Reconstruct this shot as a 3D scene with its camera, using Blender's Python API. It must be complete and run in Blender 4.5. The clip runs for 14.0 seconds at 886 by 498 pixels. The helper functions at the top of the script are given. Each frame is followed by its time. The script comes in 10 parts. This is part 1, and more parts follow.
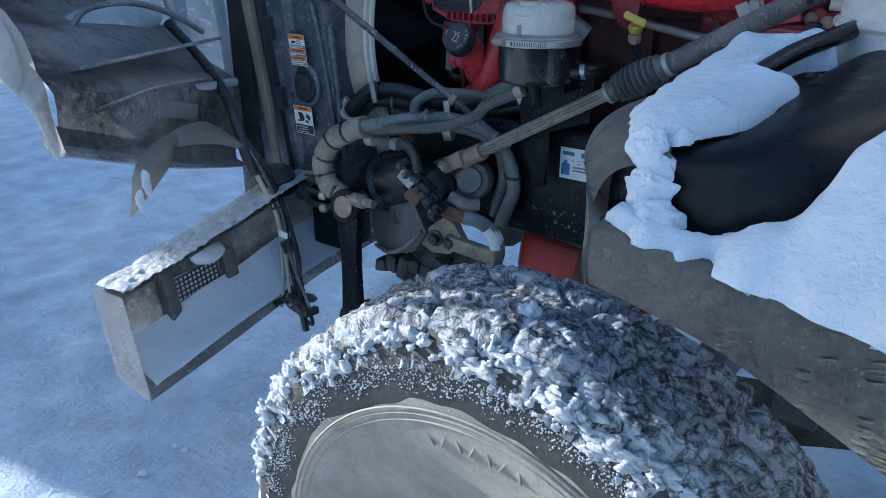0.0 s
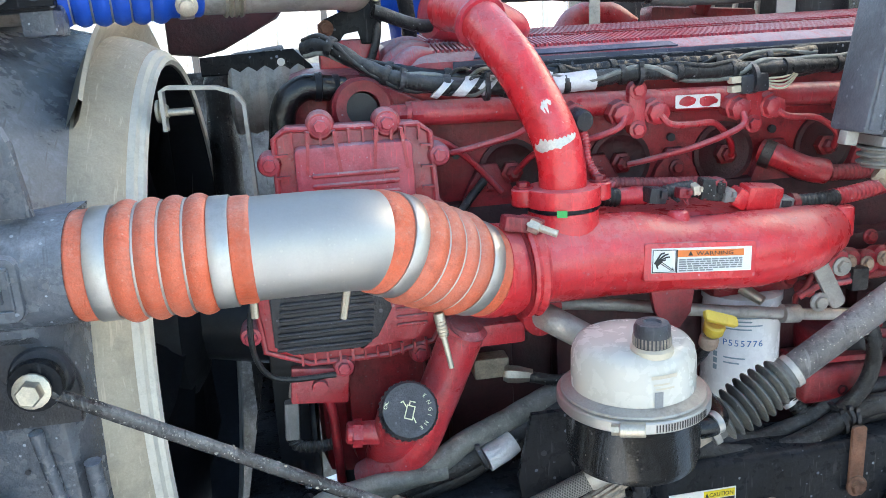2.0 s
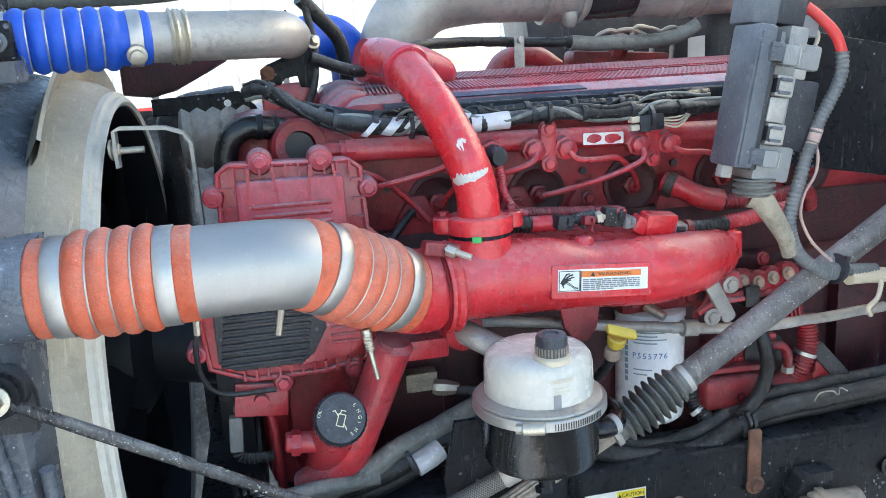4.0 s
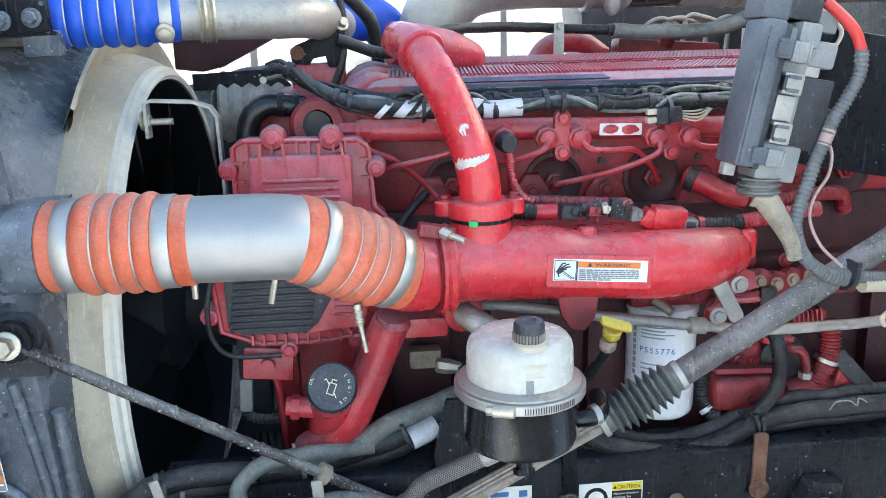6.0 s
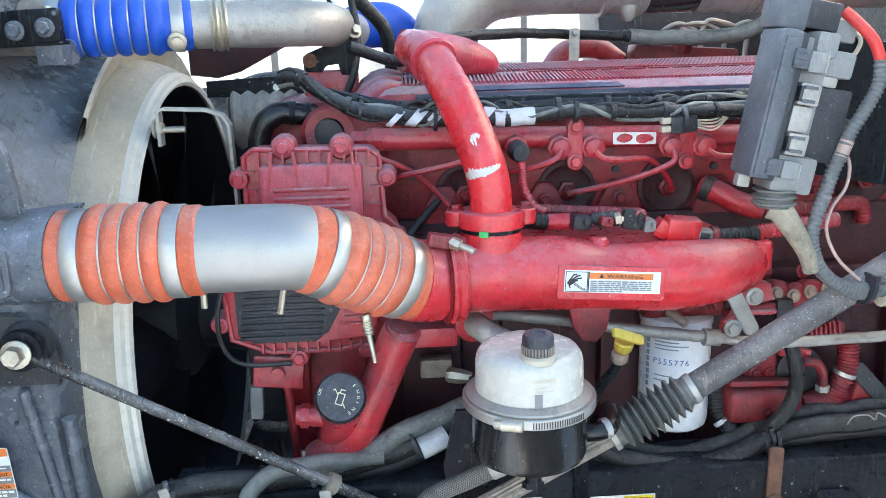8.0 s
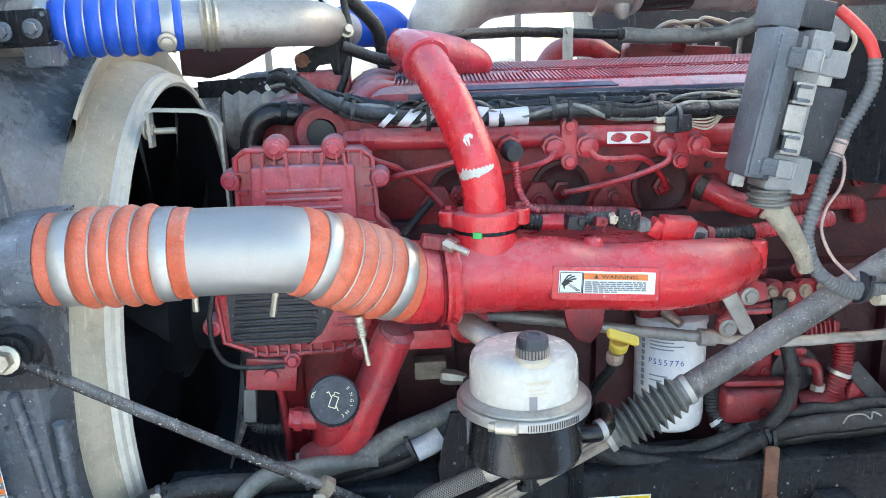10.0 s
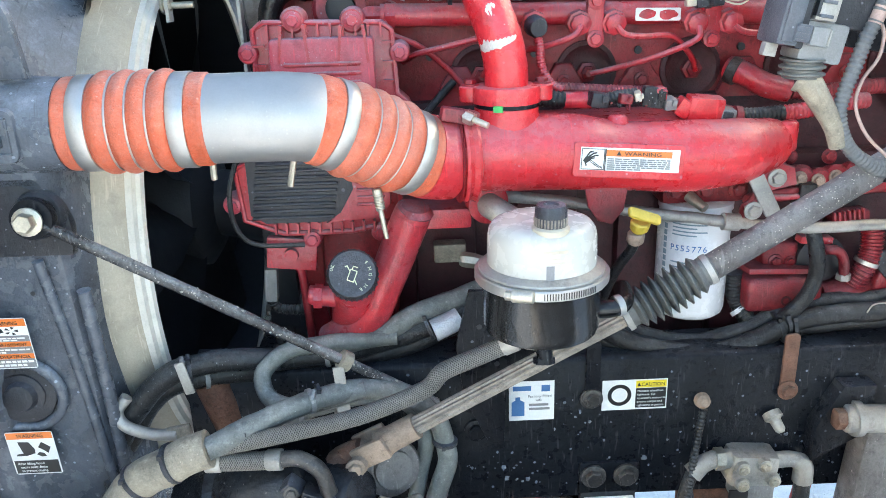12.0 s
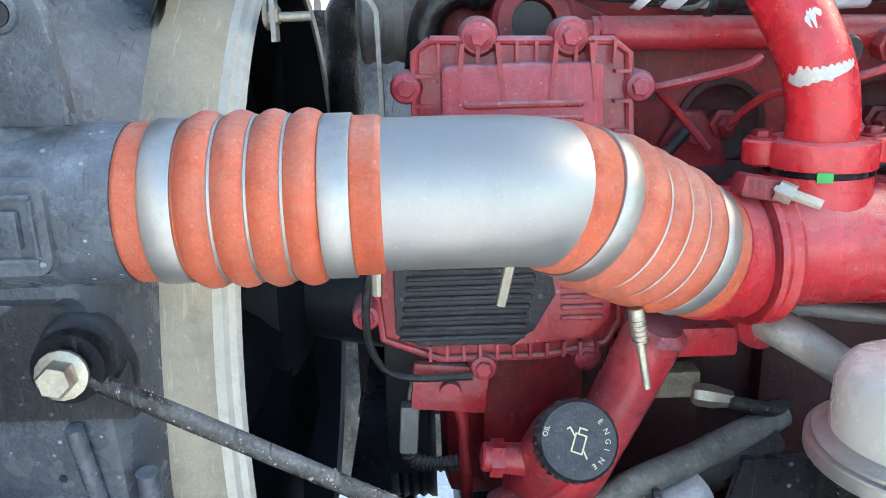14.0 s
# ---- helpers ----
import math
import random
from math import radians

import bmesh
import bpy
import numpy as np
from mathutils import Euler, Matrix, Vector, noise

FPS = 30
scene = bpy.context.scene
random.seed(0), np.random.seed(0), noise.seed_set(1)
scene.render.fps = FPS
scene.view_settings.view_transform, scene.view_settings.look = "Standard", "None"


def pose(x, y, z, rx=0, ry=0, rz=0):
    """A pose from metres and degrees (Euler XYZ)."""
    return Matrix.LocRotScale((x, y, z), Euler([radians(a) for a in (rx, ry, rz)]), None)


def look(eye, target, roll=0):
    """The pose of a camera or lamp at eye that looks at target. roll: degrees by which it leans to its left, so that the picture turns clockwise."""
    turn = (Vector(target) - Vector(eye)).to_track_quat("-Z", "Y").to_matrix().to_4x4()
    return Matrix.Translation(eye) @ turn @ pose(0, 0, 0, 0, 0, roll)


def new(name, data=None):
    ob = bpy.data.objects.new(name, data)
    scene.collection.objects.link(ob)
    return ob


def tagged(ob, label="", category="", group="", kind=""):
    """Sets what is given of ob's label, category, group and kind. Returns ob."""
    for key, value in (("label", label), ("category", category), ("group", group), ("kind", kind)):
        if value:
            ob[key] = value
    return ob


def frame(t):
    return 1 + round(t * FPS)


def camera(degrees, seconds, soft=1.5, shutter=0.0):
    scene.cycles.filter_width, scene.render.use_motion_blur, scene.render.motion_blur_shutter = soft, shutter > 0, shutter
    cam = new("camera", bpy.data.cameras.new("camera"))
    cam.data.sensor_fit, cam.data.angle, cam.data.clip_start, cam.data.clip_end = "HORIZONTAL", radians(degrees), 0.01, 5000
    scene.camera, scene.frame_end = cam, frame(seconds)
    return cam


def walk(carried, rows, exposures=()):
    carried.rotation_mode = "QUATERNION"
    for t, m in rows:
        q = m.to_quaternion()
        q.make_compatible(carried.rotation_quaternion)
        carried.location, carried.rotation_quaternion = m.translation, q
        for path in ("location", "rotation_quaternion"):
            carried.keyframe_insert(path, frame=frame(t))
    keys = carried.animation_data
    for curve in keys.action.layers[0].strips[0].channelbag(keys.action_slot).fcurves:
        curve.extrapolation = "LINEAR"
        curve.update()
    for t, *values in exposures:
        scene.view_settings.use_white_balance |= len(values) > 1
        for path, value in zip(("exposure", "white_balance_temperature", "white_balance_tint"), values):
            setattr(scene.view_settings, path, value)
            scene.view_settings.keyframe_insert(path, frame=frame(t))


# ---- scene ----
cam = camera(58.5, 14.0, soft=0.8)
PATH = [
    (0, (0.657, -1.469, 1.503), (-0.457, 0.008, 0.745), 0.0),
    (0.1, (0.566, -1.443, 1.516), (-0.486, 0.072, 0.743), -0.1),
    (0.2, (0.474, -1.416, 1.522), (-0.510, 0.149, 0.759), -0.5),
    (0.3, (0.388, -1.396, 1.535), (-0.519, 0.218, 0.778), -1.5),
    (0.5, (0.256, -1.328, 1.55), (-0.502, 0.373, 0.82), -2.9),
    (1, (-0.065, -1.14, 1.584), (-0.542, 0.717, 1.016), -3.1),
    (1.5, (-0.297, -0.986, 1.632), (-0.319, 0.929, 1.055), -2.7),
    (2, (-0.432, -0.913, 1.701), (-0.131, 0.993, 1.174), -3.4),
    (2.5, (-0.421, -0.893, 1.721), (-0.071, 1.022, 1.26), -3.2),
    (3, (-0.396, -0.933, 1.723), (-0.03, 0.986, 1.294), -3.6),
    (3.5, (-0.398, -0.974, 1.72), (0.001, 0.935, 1.276), -3.6),
    (3.7, (-0.406, -1.0, 1.716), (0.001, 0.906, 1.267), -3.4),
    (5.8, (-0.293, -1.071, 1.716), (-0.116, 0.859, 1.224), -1.7),
    (6, (-0.28, -1.071, 1.72), (-0.118, 0.86, 1.224), -1.6),
    (6.5, (-0.268, -1.067, 1.725), (-0.127, 0.863, 1.219), -1.4),
    (7, (-0.266, -1.069, 1.725), (-0.146, 0.864, 1.226), -1.5),
    (7.5, (-0.266, -1.066, 1.729), (-0.154, 0.869, 1.235), -1.6),
    (10, (-0.263, -1.054, 1.733), (-0.139, 0.879, 1.234), -1.8),
    (10.5, (-0.255, -1.06, 1.731), (-0.127, 0.866, 1.21), -1.8),
    (11, (-0.251, -1.058, 1.71), (-0.136, 0.854, 1.136), -1.8),
    (11.5, (-0.257, -1.058, 1.68), (-0.166, 0.84, 1.055), -1.8),
    (12, (-0.254, -1.065, 1.665), (-0.208, 0.817, 0.992), -1.8),
    (12.5, (-0.259, -1.021, 1.637), (-0.217, 0.908, 1.11), -1.1),
    (13, (-0.36, -0.966, 1.617), (-0.266, 0.988, 1.203), -1.3),
    (13.5, (-0.482, -0.881, 1.601), (-0.349, 1.06, 1.138), -1.0),
    (14, (-0.469, -0.658, 1.62), (-0.432, 1.26, 1.055), -1.5),
]
EXPOSURES = [(0.0, 0.93, 4850, 8), (0.3, 1.12, 5050, 8), (0.55, 1.85, 5400, 8), (0.8, 2.4, 5950, 8), (1.0, 2.75, 6350, 8), (1.5, 2.7, 6400, 8), (3.0, 2.48, 6250, 8), (6.0, 2.64, 6200, 8), (11.0, 2.70, 6350, 8), (12.0, 2.92, 6400, 8), (13.0, 2.80, 6400, 8), (14.0, 2.68, 6350, 8)]
walk(cam, [(t, look(eye, target, roll)) for t, eye, target, roll in PATH], EXPOSURES)

# ---- light ----
SUN_FROM = Vector((-1.0, -0.17, 0.25)).normalized()
world = bpy.data.worlds.new("winter_sky")
scene.world = world
world.use_nodes = True
_sky = world.node_tree.nodes.new("ShaderNodeTexSky")
_sky.sky_type, _sky.sun_disc = "NISHITA", False
_sky.sun_elevation = math.asin(SUN_FROM.z)
_sky.sun_rotation = math.atan2(SUN_FROM.x, SUN_FROM.y)
world.node_tree.nodes["Background"].inputs[1].default_value = 0.13
world.node_tree.links.new(_sky.outputs[0], world.node_tree.nodes["Background"].inputs[0])
_sun = new("sun", bpy.data.lights.new("sun", "SUN"))
_sun.data.energy, _sun.data.angle, _sun.data.color = 4.8, radians(0.5), (1.0, 0.87, 0.68)
_sun.matrix_world = look(SUN_FROM * 30, (0, 0, 0))


# ---- materials ----
def material(name, base, rough=0.5, metal=0.0, vary=0.18, scale=9.0, dust=0.0, dust_color=(0.36, 0.33, 0.30), bump=0.15,
             bump_scale=140.0, specks=0.0, speck_scale=70.0, scratch=0.0, coat=0.0, trans=0.0, random=0.0, spec=0.5, grime=0.35, side=0.22, fine=0.32):
    """A worn surface: base colour with broad and fine variation, dust that lies thicker on what faces up, specks and fine relief."""
    m = bpy.data.materials.new(name)
    m.use_nodes = True
    nt = m.node_tree
    n, l = nt.nodes, nt.links
    b = n["Principled BSDF"]
    b.inputs["Metallic"].default_value = metal
    b.inputs["Coat Weight"].default_value = coat
    b.inputs["Subsurface Weight"].default_value = trans
    b.inputs["Specular IOR Level"].default_value = spec
    if trans:
        b.inputs["Subsurface Radius"].default_value = (0.02, 0.018, 0.015)
    geo = n.new("ShaderNodeNewGeometry")

    def noisy(sc, detail=4.0, rough_=0.6):
        t = n.new("ShaderNodeTexNoise")
        t.inputs["Scale"].default_value, t.inputs["Detail"].default_value, t.inputs["Roughness"].default_value = sc, detail, rough_
        l.new(geo.outputs["Position"], t.inputs["Vector"])
        return t.outputs["Fac"]

    def ramp(src, lo, hi, a=0.0, z=1.0):
        r = n.new("ShaderNodeMapRange")
        for i, v in enumerate((lo, hi, a, z)):
            r.inputs[1 + i].default_value = v
        l.new(src, r.inputs[0])
        return r.outputs[0]

    def mix(fac, a, z):
        x = n.new("ShaderNodeMix")
        x.data_type = "RGBA"
        for k, v in ((0, fac), (6, a), (7, z)):
            if isinstance(v, (int, float)):
                x.inputs[k].default_value = v
            elif isinstance(v, tuple):
                x.inputs[k].default_value = (*v, 1)
            else:
                l.new(v, x.inputs[k])
        return x.outputs[2]

    def math_(op, a, z):
        x = n.new("ShaderNodeMath")
        x.operation = op
        for k, v in enumerate((a, z)):
            if isinstance(v, (int, float)):
                x.inputs[k].default_value = v
            else:
                l.new(v, x.inputs[k])
        return x.outputs[0]

    dark = tuple(c * (1 - vary) for c in base)
    light = tuple(min(1.0, c * (1 + vary)) for c in base)
    color = mix(ramp(noisy(scale, 6), 0.3, 0.7), dark, light)
    rough_out = ramp(noisy(scale * 6, 4), 0.2, 0.8, max(0.03, rough - 0.1), min(1.0, rough + 0.1))
    if random:
        info = n.new("ShaderNodeObjectInfo")
        color = mix(ramp(info.outputs["Random"], 0, 1, 0, random), color, dark)
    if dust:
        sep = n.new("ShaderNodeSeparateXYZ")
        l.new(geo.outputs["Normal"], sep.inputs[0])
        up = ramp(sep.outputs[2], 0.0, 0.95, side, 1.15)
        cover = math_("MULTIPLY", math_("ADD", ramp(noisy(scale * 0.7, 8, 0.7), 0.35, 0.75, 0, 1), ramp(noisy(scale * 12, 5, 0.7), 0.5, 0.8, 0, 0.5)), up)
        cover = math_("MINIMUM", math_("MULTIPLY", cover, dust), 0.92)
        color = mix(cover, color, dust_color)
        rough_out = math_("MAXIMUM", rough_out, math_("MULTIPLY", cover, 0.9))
    if grime:
        g = math_("MULTIPLY", ramp(noisy(scale * 5, 10, 0.75), 0.50, 0.66, 0, grime), ramp(noisy(scale * 0.6, 3), 0.35, 0.65, 0.25, 1))
        color = mix(g, color, tuple(c * 0.25 + 0.003 for c in base))
        rough_out = math_("MAXIMUM", rough_out, math_("MULTIPLY", g, 0.6))
    if specks:
        for k, (sc, chance, size) in enumerate(((speck_scale, 0.86, 0.20), (speck_scale * 3.3, 0.78, 0.34))):
            v = n.new("ShaderNodeTexVoronoi")
            v.inputs["Scale"].default_value = sc
            l.new(geo.outputs["Position"], v.inputs["Vector"])
            pick = n.new("ShaderNodeSeparateColor")
            l.new(v.outputs["Color"], pick.inputs[0])
            reach = ramp(pick.outputs[0], chance, 1.0, 0.0, size)
            inside = ramp(math_("SUBTRACT", reach, v.outputs["Distance"]), 0.0, 0.06, 0, 1)
            dots = math_("MULTIPLY", inside, ramp(noisy(scale * 1.7 + k, 5), 0.42, 0.60, 0.05, min(1.0, specks * 0.8)))
            color = mix(dots, color, tuple(min(1, c * 1.2 + 0.02) for c in dust_color))
    if fine:
        tone = ramp(noisy(430, 3, 0.7), 0.30, 0.70, 1 - 0.42 * fine, 1 + 0.42 * fine)
        tone = math_("MULTIPLY", tone, ramp(noisy(150, 5, 0.75), 0.30, 0.70, 1 - 0.25 * fine, 1 + 0.25 * fine))
        scaled = n.new("ShaderNodeVectorMath")
        scaled.operation = "SCALE"
        l.new(color, scaled.inputs[0])
        l.new(tone, scaled.inputs["Scale"])
        color = scaled.outputs[0]
    if scratch:
        s = n.new("ShaderNodeTexNoise")
        mp = n.new("ShaderNodeMapping")
        mp.inputs["Scale"].default_value, mp.inputs["Rotation"].default_value = (260, 18, 30), (0.3, 0.5, 0.4)
        l.new(geo.outputs["Position"], mp.inputs[0])
        l.new(mp.outputs[0], s.inputs["Vector"])
        s.inputs["Scale"].default_value = 1.0
        color = mix(math_("MULTIPLY", ramp(s.outputs["Fac"], 0.62, 0.7), scratch), color, tuple(min(1, c * 1.6 + 0.05) for c in base))
    l.new(color, b.inputs["Base Color"])
    l.new(rough_out, b.inputs["Roughness"])
    if bump:
        bp = n.new("ShaderNodeBump")
        bp.inputs["Strength"].default_value, bp.inputs["Distance"].default_value = min(1.0, bump * 1.5), 0.0025
        l.new(math_("ADD", noisy(bump_scale, 6, 0.65), noisy(bump_scale * 0.2, 3)), bp.inputs["Height"])
        l.new(bp.outputs[0], b.inputs["Normal"])
    return m


DUST_PINK = (0.46, 0.30, 0.27)
M = {}
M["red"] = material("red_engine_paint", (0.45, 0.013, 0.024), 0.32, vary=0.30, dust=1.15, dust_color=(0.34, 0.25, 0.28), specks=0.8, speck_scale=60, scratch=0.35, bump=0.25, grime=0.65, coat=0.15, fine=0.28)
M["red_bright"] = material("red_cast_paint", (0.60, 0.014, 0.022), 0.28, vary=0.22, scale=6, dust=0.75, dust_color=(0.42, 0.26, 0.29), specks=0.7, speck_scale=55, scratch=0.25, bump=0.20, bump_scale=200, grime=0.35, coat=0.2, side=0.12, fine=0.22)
# darker red: grime, plus shade behind and between parts put into the colour
M["red_grimy_shade"] = material("grimy_shade_red_paint", (0.25, 0.008, 0.015), 0.36, vary=0.6, scale=13, dust=0.8, dust_color=(0.17, 0.11, 0.13), specks=0.8, speck_scale=60, scratch=0.3, bump=0.4, grime=0.95)
# grimy red darkened to hold the shade deep between engine parts
M["red_dark"] = material("shade_dark_red_paint", (0.045, 0.006, 0.010), 0.5, vary=0.7, scale=12, dust=0.6, dust_color=(0.055, 0.04, 0.045), bump=0.5, grime=0.8)
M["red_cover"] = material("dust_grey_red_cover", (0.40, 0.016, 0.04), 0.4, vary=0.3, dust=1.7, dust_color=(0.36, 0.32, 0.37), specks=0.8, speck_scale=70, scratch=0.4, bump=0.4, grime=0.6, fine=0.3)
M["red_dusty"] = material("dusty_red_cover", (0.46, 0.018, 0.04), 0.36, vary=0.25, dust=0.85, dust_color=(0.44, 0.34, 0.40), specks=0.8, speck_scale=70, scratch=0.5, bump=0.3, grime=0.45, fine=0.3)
M["bare"] = material("bare_metal_chip", (0.62, 0.58, 0.53), 0.5, 0.3, bump=0.3)
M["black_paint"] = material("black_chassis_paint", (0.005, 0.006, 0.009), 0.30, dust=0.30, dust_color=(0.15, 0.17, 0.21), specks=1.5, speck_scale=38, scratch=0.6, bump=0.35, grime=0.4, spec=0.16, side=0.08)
M["black_gloss"] = material("glossy_black_paint", (0.010, 0.010, 0.011), 0.16, dust=0.22, specks=0.6, bump=0.12, coat=0.4, fine=0.1)
M["black_plastic"] = material("black_moulded_plastic", (0.012, 0.013, 0.017), 0.36, dust=0.7, dust_color=(0.19, 0.20, 0.24), specks=0.8, speck_scale=60, scratch=0.5, bump=0.35, bump_scale=300)
# blue-grey dust tone also holds the sky sheen on the plastic
M["shroud_plastic"] = material("grey_black_tank_plastic", (0.030, 0.036, 0.048), 0.26, vary=0.3, scale=3.5, dust=1.05, dust_color=(0.32, 0.36, 0.43), specks=1.5, speck_scale=48, scratch=0.9, bump=0.4, grime=0.5, side=0.36)
# near-black for the fan, and for shade painted into cavities and holes
M["void"] = material("fan_and_void_black", (0.020, 0.022, 0.027), 0.45, dust=0.4, dust_color=(0.09, 0.10, 0.12))
M["rubber"] = material("black_rubber_hose", (0.011, 0.0115, 0.013), 0.32, dust=0.62, dust_color=(0.25, 0.26, 0.27), specks=1.2, speck_scale=80, scratch=0.5, bump=0.6, grime=0.3, spec=0.30, side=0.10)
M["bellows"] = material("dusty_bellows_rubber", (0.10, 0.10, 0.095), 0.42, vary=0.3, dust=1.0, dust_color=(0.30, 0.29, 0.26), specks=0.8, bump=0.4, grime=0.6)
M["wet_rubber"] = material("oily_black_rubber", (0.005, 0.005, 0.006), 0.16, dust=0.05, bump=0.4, bump_scale=80, fine=0.2)
M["hose_grey"] = material("dusty_grey_hose", (0.085, 0.092, 0.088), 0.45, dust=1.3, dust_color=(0.34, 0.35, 0.33), specks=0.8, speck_scale=70, scratch=0.4, bump=0.4, grime=0.6, side=0.40)
M["hose_tan"] = material("mud_caked_hose", (0.20, 0.175, 0.135), 0.75, vary=0.4, dust=1.4, dust_color=(0.46, 0.40, 0.31), specks=0.8, bump=0.7, grime=0.8, side=0.6)
M["braid"] = material("braided_hose", (0.030, 0.029, 0.028), 0.65, dust=0.5, dust_color=(0.28, 0.26, 0.23), bump=0.8, bump_scale=420)
M["shaft"] = material("dirty_steel_shaft", (0.28, 0.24, 0.205), 0.5, 0.15, vary=0.4, scale=20, dust=0.8, dust_color=(0.44, 0.38, 0.32), specks=1.0, speck_scale=60, bump=0.5, grime=0.8)
M["shaft_tube"] = material("grey_painted_shaft", (0.105, 0.100, 0.100), 0.36, 0.1, vary=0.45, scale=14, dust=0.9, dust_color=(0.34, 0.31, 0.30), specks=1.6, speck_scale=95, scratch=0.7, bump=0.4, grime=0.8)
M["oily"] = material("wet_oily_casting", (0.008, 0.011, 0.018), 0.2, 0.1, vary=0.4, scale=18, dust=0.25, dust_color=(0.16, 0.15, 0.14), specks=0.8, speck_scale=60, bump=0.7, bump_scale=80, grime=0.4)
M["rust"] = material("rusty_steel", (0.17, 0.078, 0.050), 0.8, 0.15, vary=0.5, scale=25, dust=0.8, dust_color=(0.30, 0.235, 0.19), bump=0.8, grime=0.7)
M["rust_pink"] = material("pale_rusty_steel", (0.34, 0.245, 0.185), 0.7, 0.1, vary=0.4, scale=30, dust=0.7, dust_color=(0.42, 0.36, 0.29), bump=0.7, grime=0.7)
M["cast_iron"] = material("oily_dark_casting", (0.022, 0.022, 0.025), 0.36, 0.2, vary=0.6, scale=16, dust=1.1, dust_color=(0.24, 0.215, 0.185), specks=0.8, speck_scale=70, bump=0.8, bump_scale=90, grime=0.8)
M["alu"] = material("satin_aluminium", (0.42, 0.415, 0.405), 0.48, 0.8, vary=0.10, scale=5, dust=0.45, dust_color=(0.44, 0.42, 0.38), specks=0.5, speck_scale=60, bump=0.06, grime=0.12, fine=0.06)
M["alu_dull"] = material("dull_aluminium", (0.40, 0.385, 0.36), 0.5, 0.5, vary=0.25, dust=0.7, dust_color=(0.42, 0.38, 0.32), specks=0.8, bump=0.35, grime=0.6, fine=0.18)
M["steel"] = material("stainless_band", (0.47, 0.46, 0.44), 0.42, 0.75, vary=0.12, dust=0.45, dust_color=(0.46, 0.42, 0.37), bump=0.1, grime=0.25, fine=0.08)
M["zinc"] = material("zinc_steel", (0.50, 0.46, 0.38), 0.42, 0.8, vary=0.2, dust=0.3, bump=0.2)
M["orange"] = material("orange_silicone", (0.60, 0.105, 0.040), 0.48, vary=0.22, scale=14, dust=0.8, dust_color=(0.54, 0.36, 0.30), specks=0.6, speck_scale=80, bump=0.4, bump_scale=260, grime=0.4, side=0.45, fine=0.18)
M["blue"] = material("blue_silicone", (0.006, 0.075, 0.50), 0.5, vary=0.15, dust=0.25, dust_color=(0.25, 0.30, 0.55), bump=0.3, fine=0.1)
M["beige"] = material("dusty_fibreglass_ring", (0.39, 0.350, 0.275), 0.55, vary=0.22, scale=5, dust=0.6, dust_color=(0.47, 0.44, 0.38), specks=0.5, speck_scale=70, scratch=0.4, bump=0.25, grime=0.4, fine=0.2)
M["beige_edge"] = material("pale_ring_edge", (0.62, 0.60, 0.54), 0.55, vary=0.1, dust=0.3, dust_color=(0.5, 0.46, 0.38), bump=0.15, fine=0.12)
M["seal"] = material("tan_foam_seal", (0.23, 0.20, 0.145), 0.85, vary=0.2, dust=0.5, dust_color=(0.33, 0.30, 0.24), bump=0.5)
M["strip"] = material("torn_rubber_flap", (0.33, 0.32, 0.29), 0.7, vary=0.15, dust=0.4, dust_color=(0.45, 0.43, 0.38), bump=0.3)
M["poly"] = material("milky_plastic", (0.56, 0.545, 0.50), 0.26, vary=0.05, scale=10, dust=0.12, dust_color=(0.50, 0.46, 0.40), trans=0.45, bump=0.03, grime=0.02, fine=0.0)
M["poly_old"] = material("yellowed_plastic", (0.55, 0.49, 0.38), 0.4, vary=0.1, dust=0.3, bump=0.15, fine=0.1)
M["filter_white"] = material("white_filter_paint", (0.74, 0.76, 0.79), 0.26, vary=0.05, dust=0.3, dust_color=(0.5, 0.47, 0.44), specks=0.6, scratch=0.1, bump=0.06, grime=0.08, fine=0.04)
M["yellow"] = material("yellow_plastic", (0.58, 0.42, 0.05), 0.45, vary=0.12, dust=0.35, dust_color=(0.45, 0.36, 0.16), bump=0.3, fine=0.15)
M["green"] = material("green_gasket_tab", (0.05, 0.42, 0.10), 0.5, bump=0.1)
M["paper"] = material("white_sticker", (0.80, 0.80, 0.79), 0.4, vary=0.04, dust=0.14, bump=0.08, grime=0.12, fine=0.1)
M["label_orange"] = material("orange_sticker", (0.78, 0.20, 0.035), 0.4, vary=0.06, dust=0.15, bump=0.08, grime=0.12, fine=0.1)
M["label_yellow"] = material("yellow_sticker", (0.80, 0.62, 0.03), 0.4, vary=0.06, dust=0.12, bump=0.08, grime=0.12, fine=0.1)
M["ink"] = material("black_ink", (0.015, 0.015, 0.016), 0.45, vary=0.1, bump=0.0, grime=0.0, fine=0.2)
M["ink_grey"] = material("grey_ink", (0.22, 0.22, 0.23), 0.5, vary=0.15, bump=0.0, grime=0.0, fine=0.2)
M["ink_blue"] = material("blue_ink", (0.06, 0.16, 0.36), 0.5, vary=0.15, bump=0.0, grime=0.0, fine=0.2)
M["scuffed"] = material("scuffed_black_rod", (0.014, 0.014, 0.016), 0.24, vary=0.4, scale=20, dust=1.05, dust_color=(0.40, 0.40, 0.40), specks=1.0, speck_scale=60, scratch=1.0, bump=0.4, grime=0.4)
M["strand"] = material("pale_braid_strand", (0.20, 0.19, 0.175), 0.7, vary=0.2, dust=0.4, bump=0.2)
M["salt"] = material("dried_salt_spot", (0.16, 0.18, 0.21), 0.75, vary=0.5, scale=60, bump=0.1, grime=0.3)
M["fleck"] = material("pale_paint_fleck", (0.44, 0.41, 0.36), 0.7, vary=0.2, bump=0.1, grime=0.0, fine=0.1)
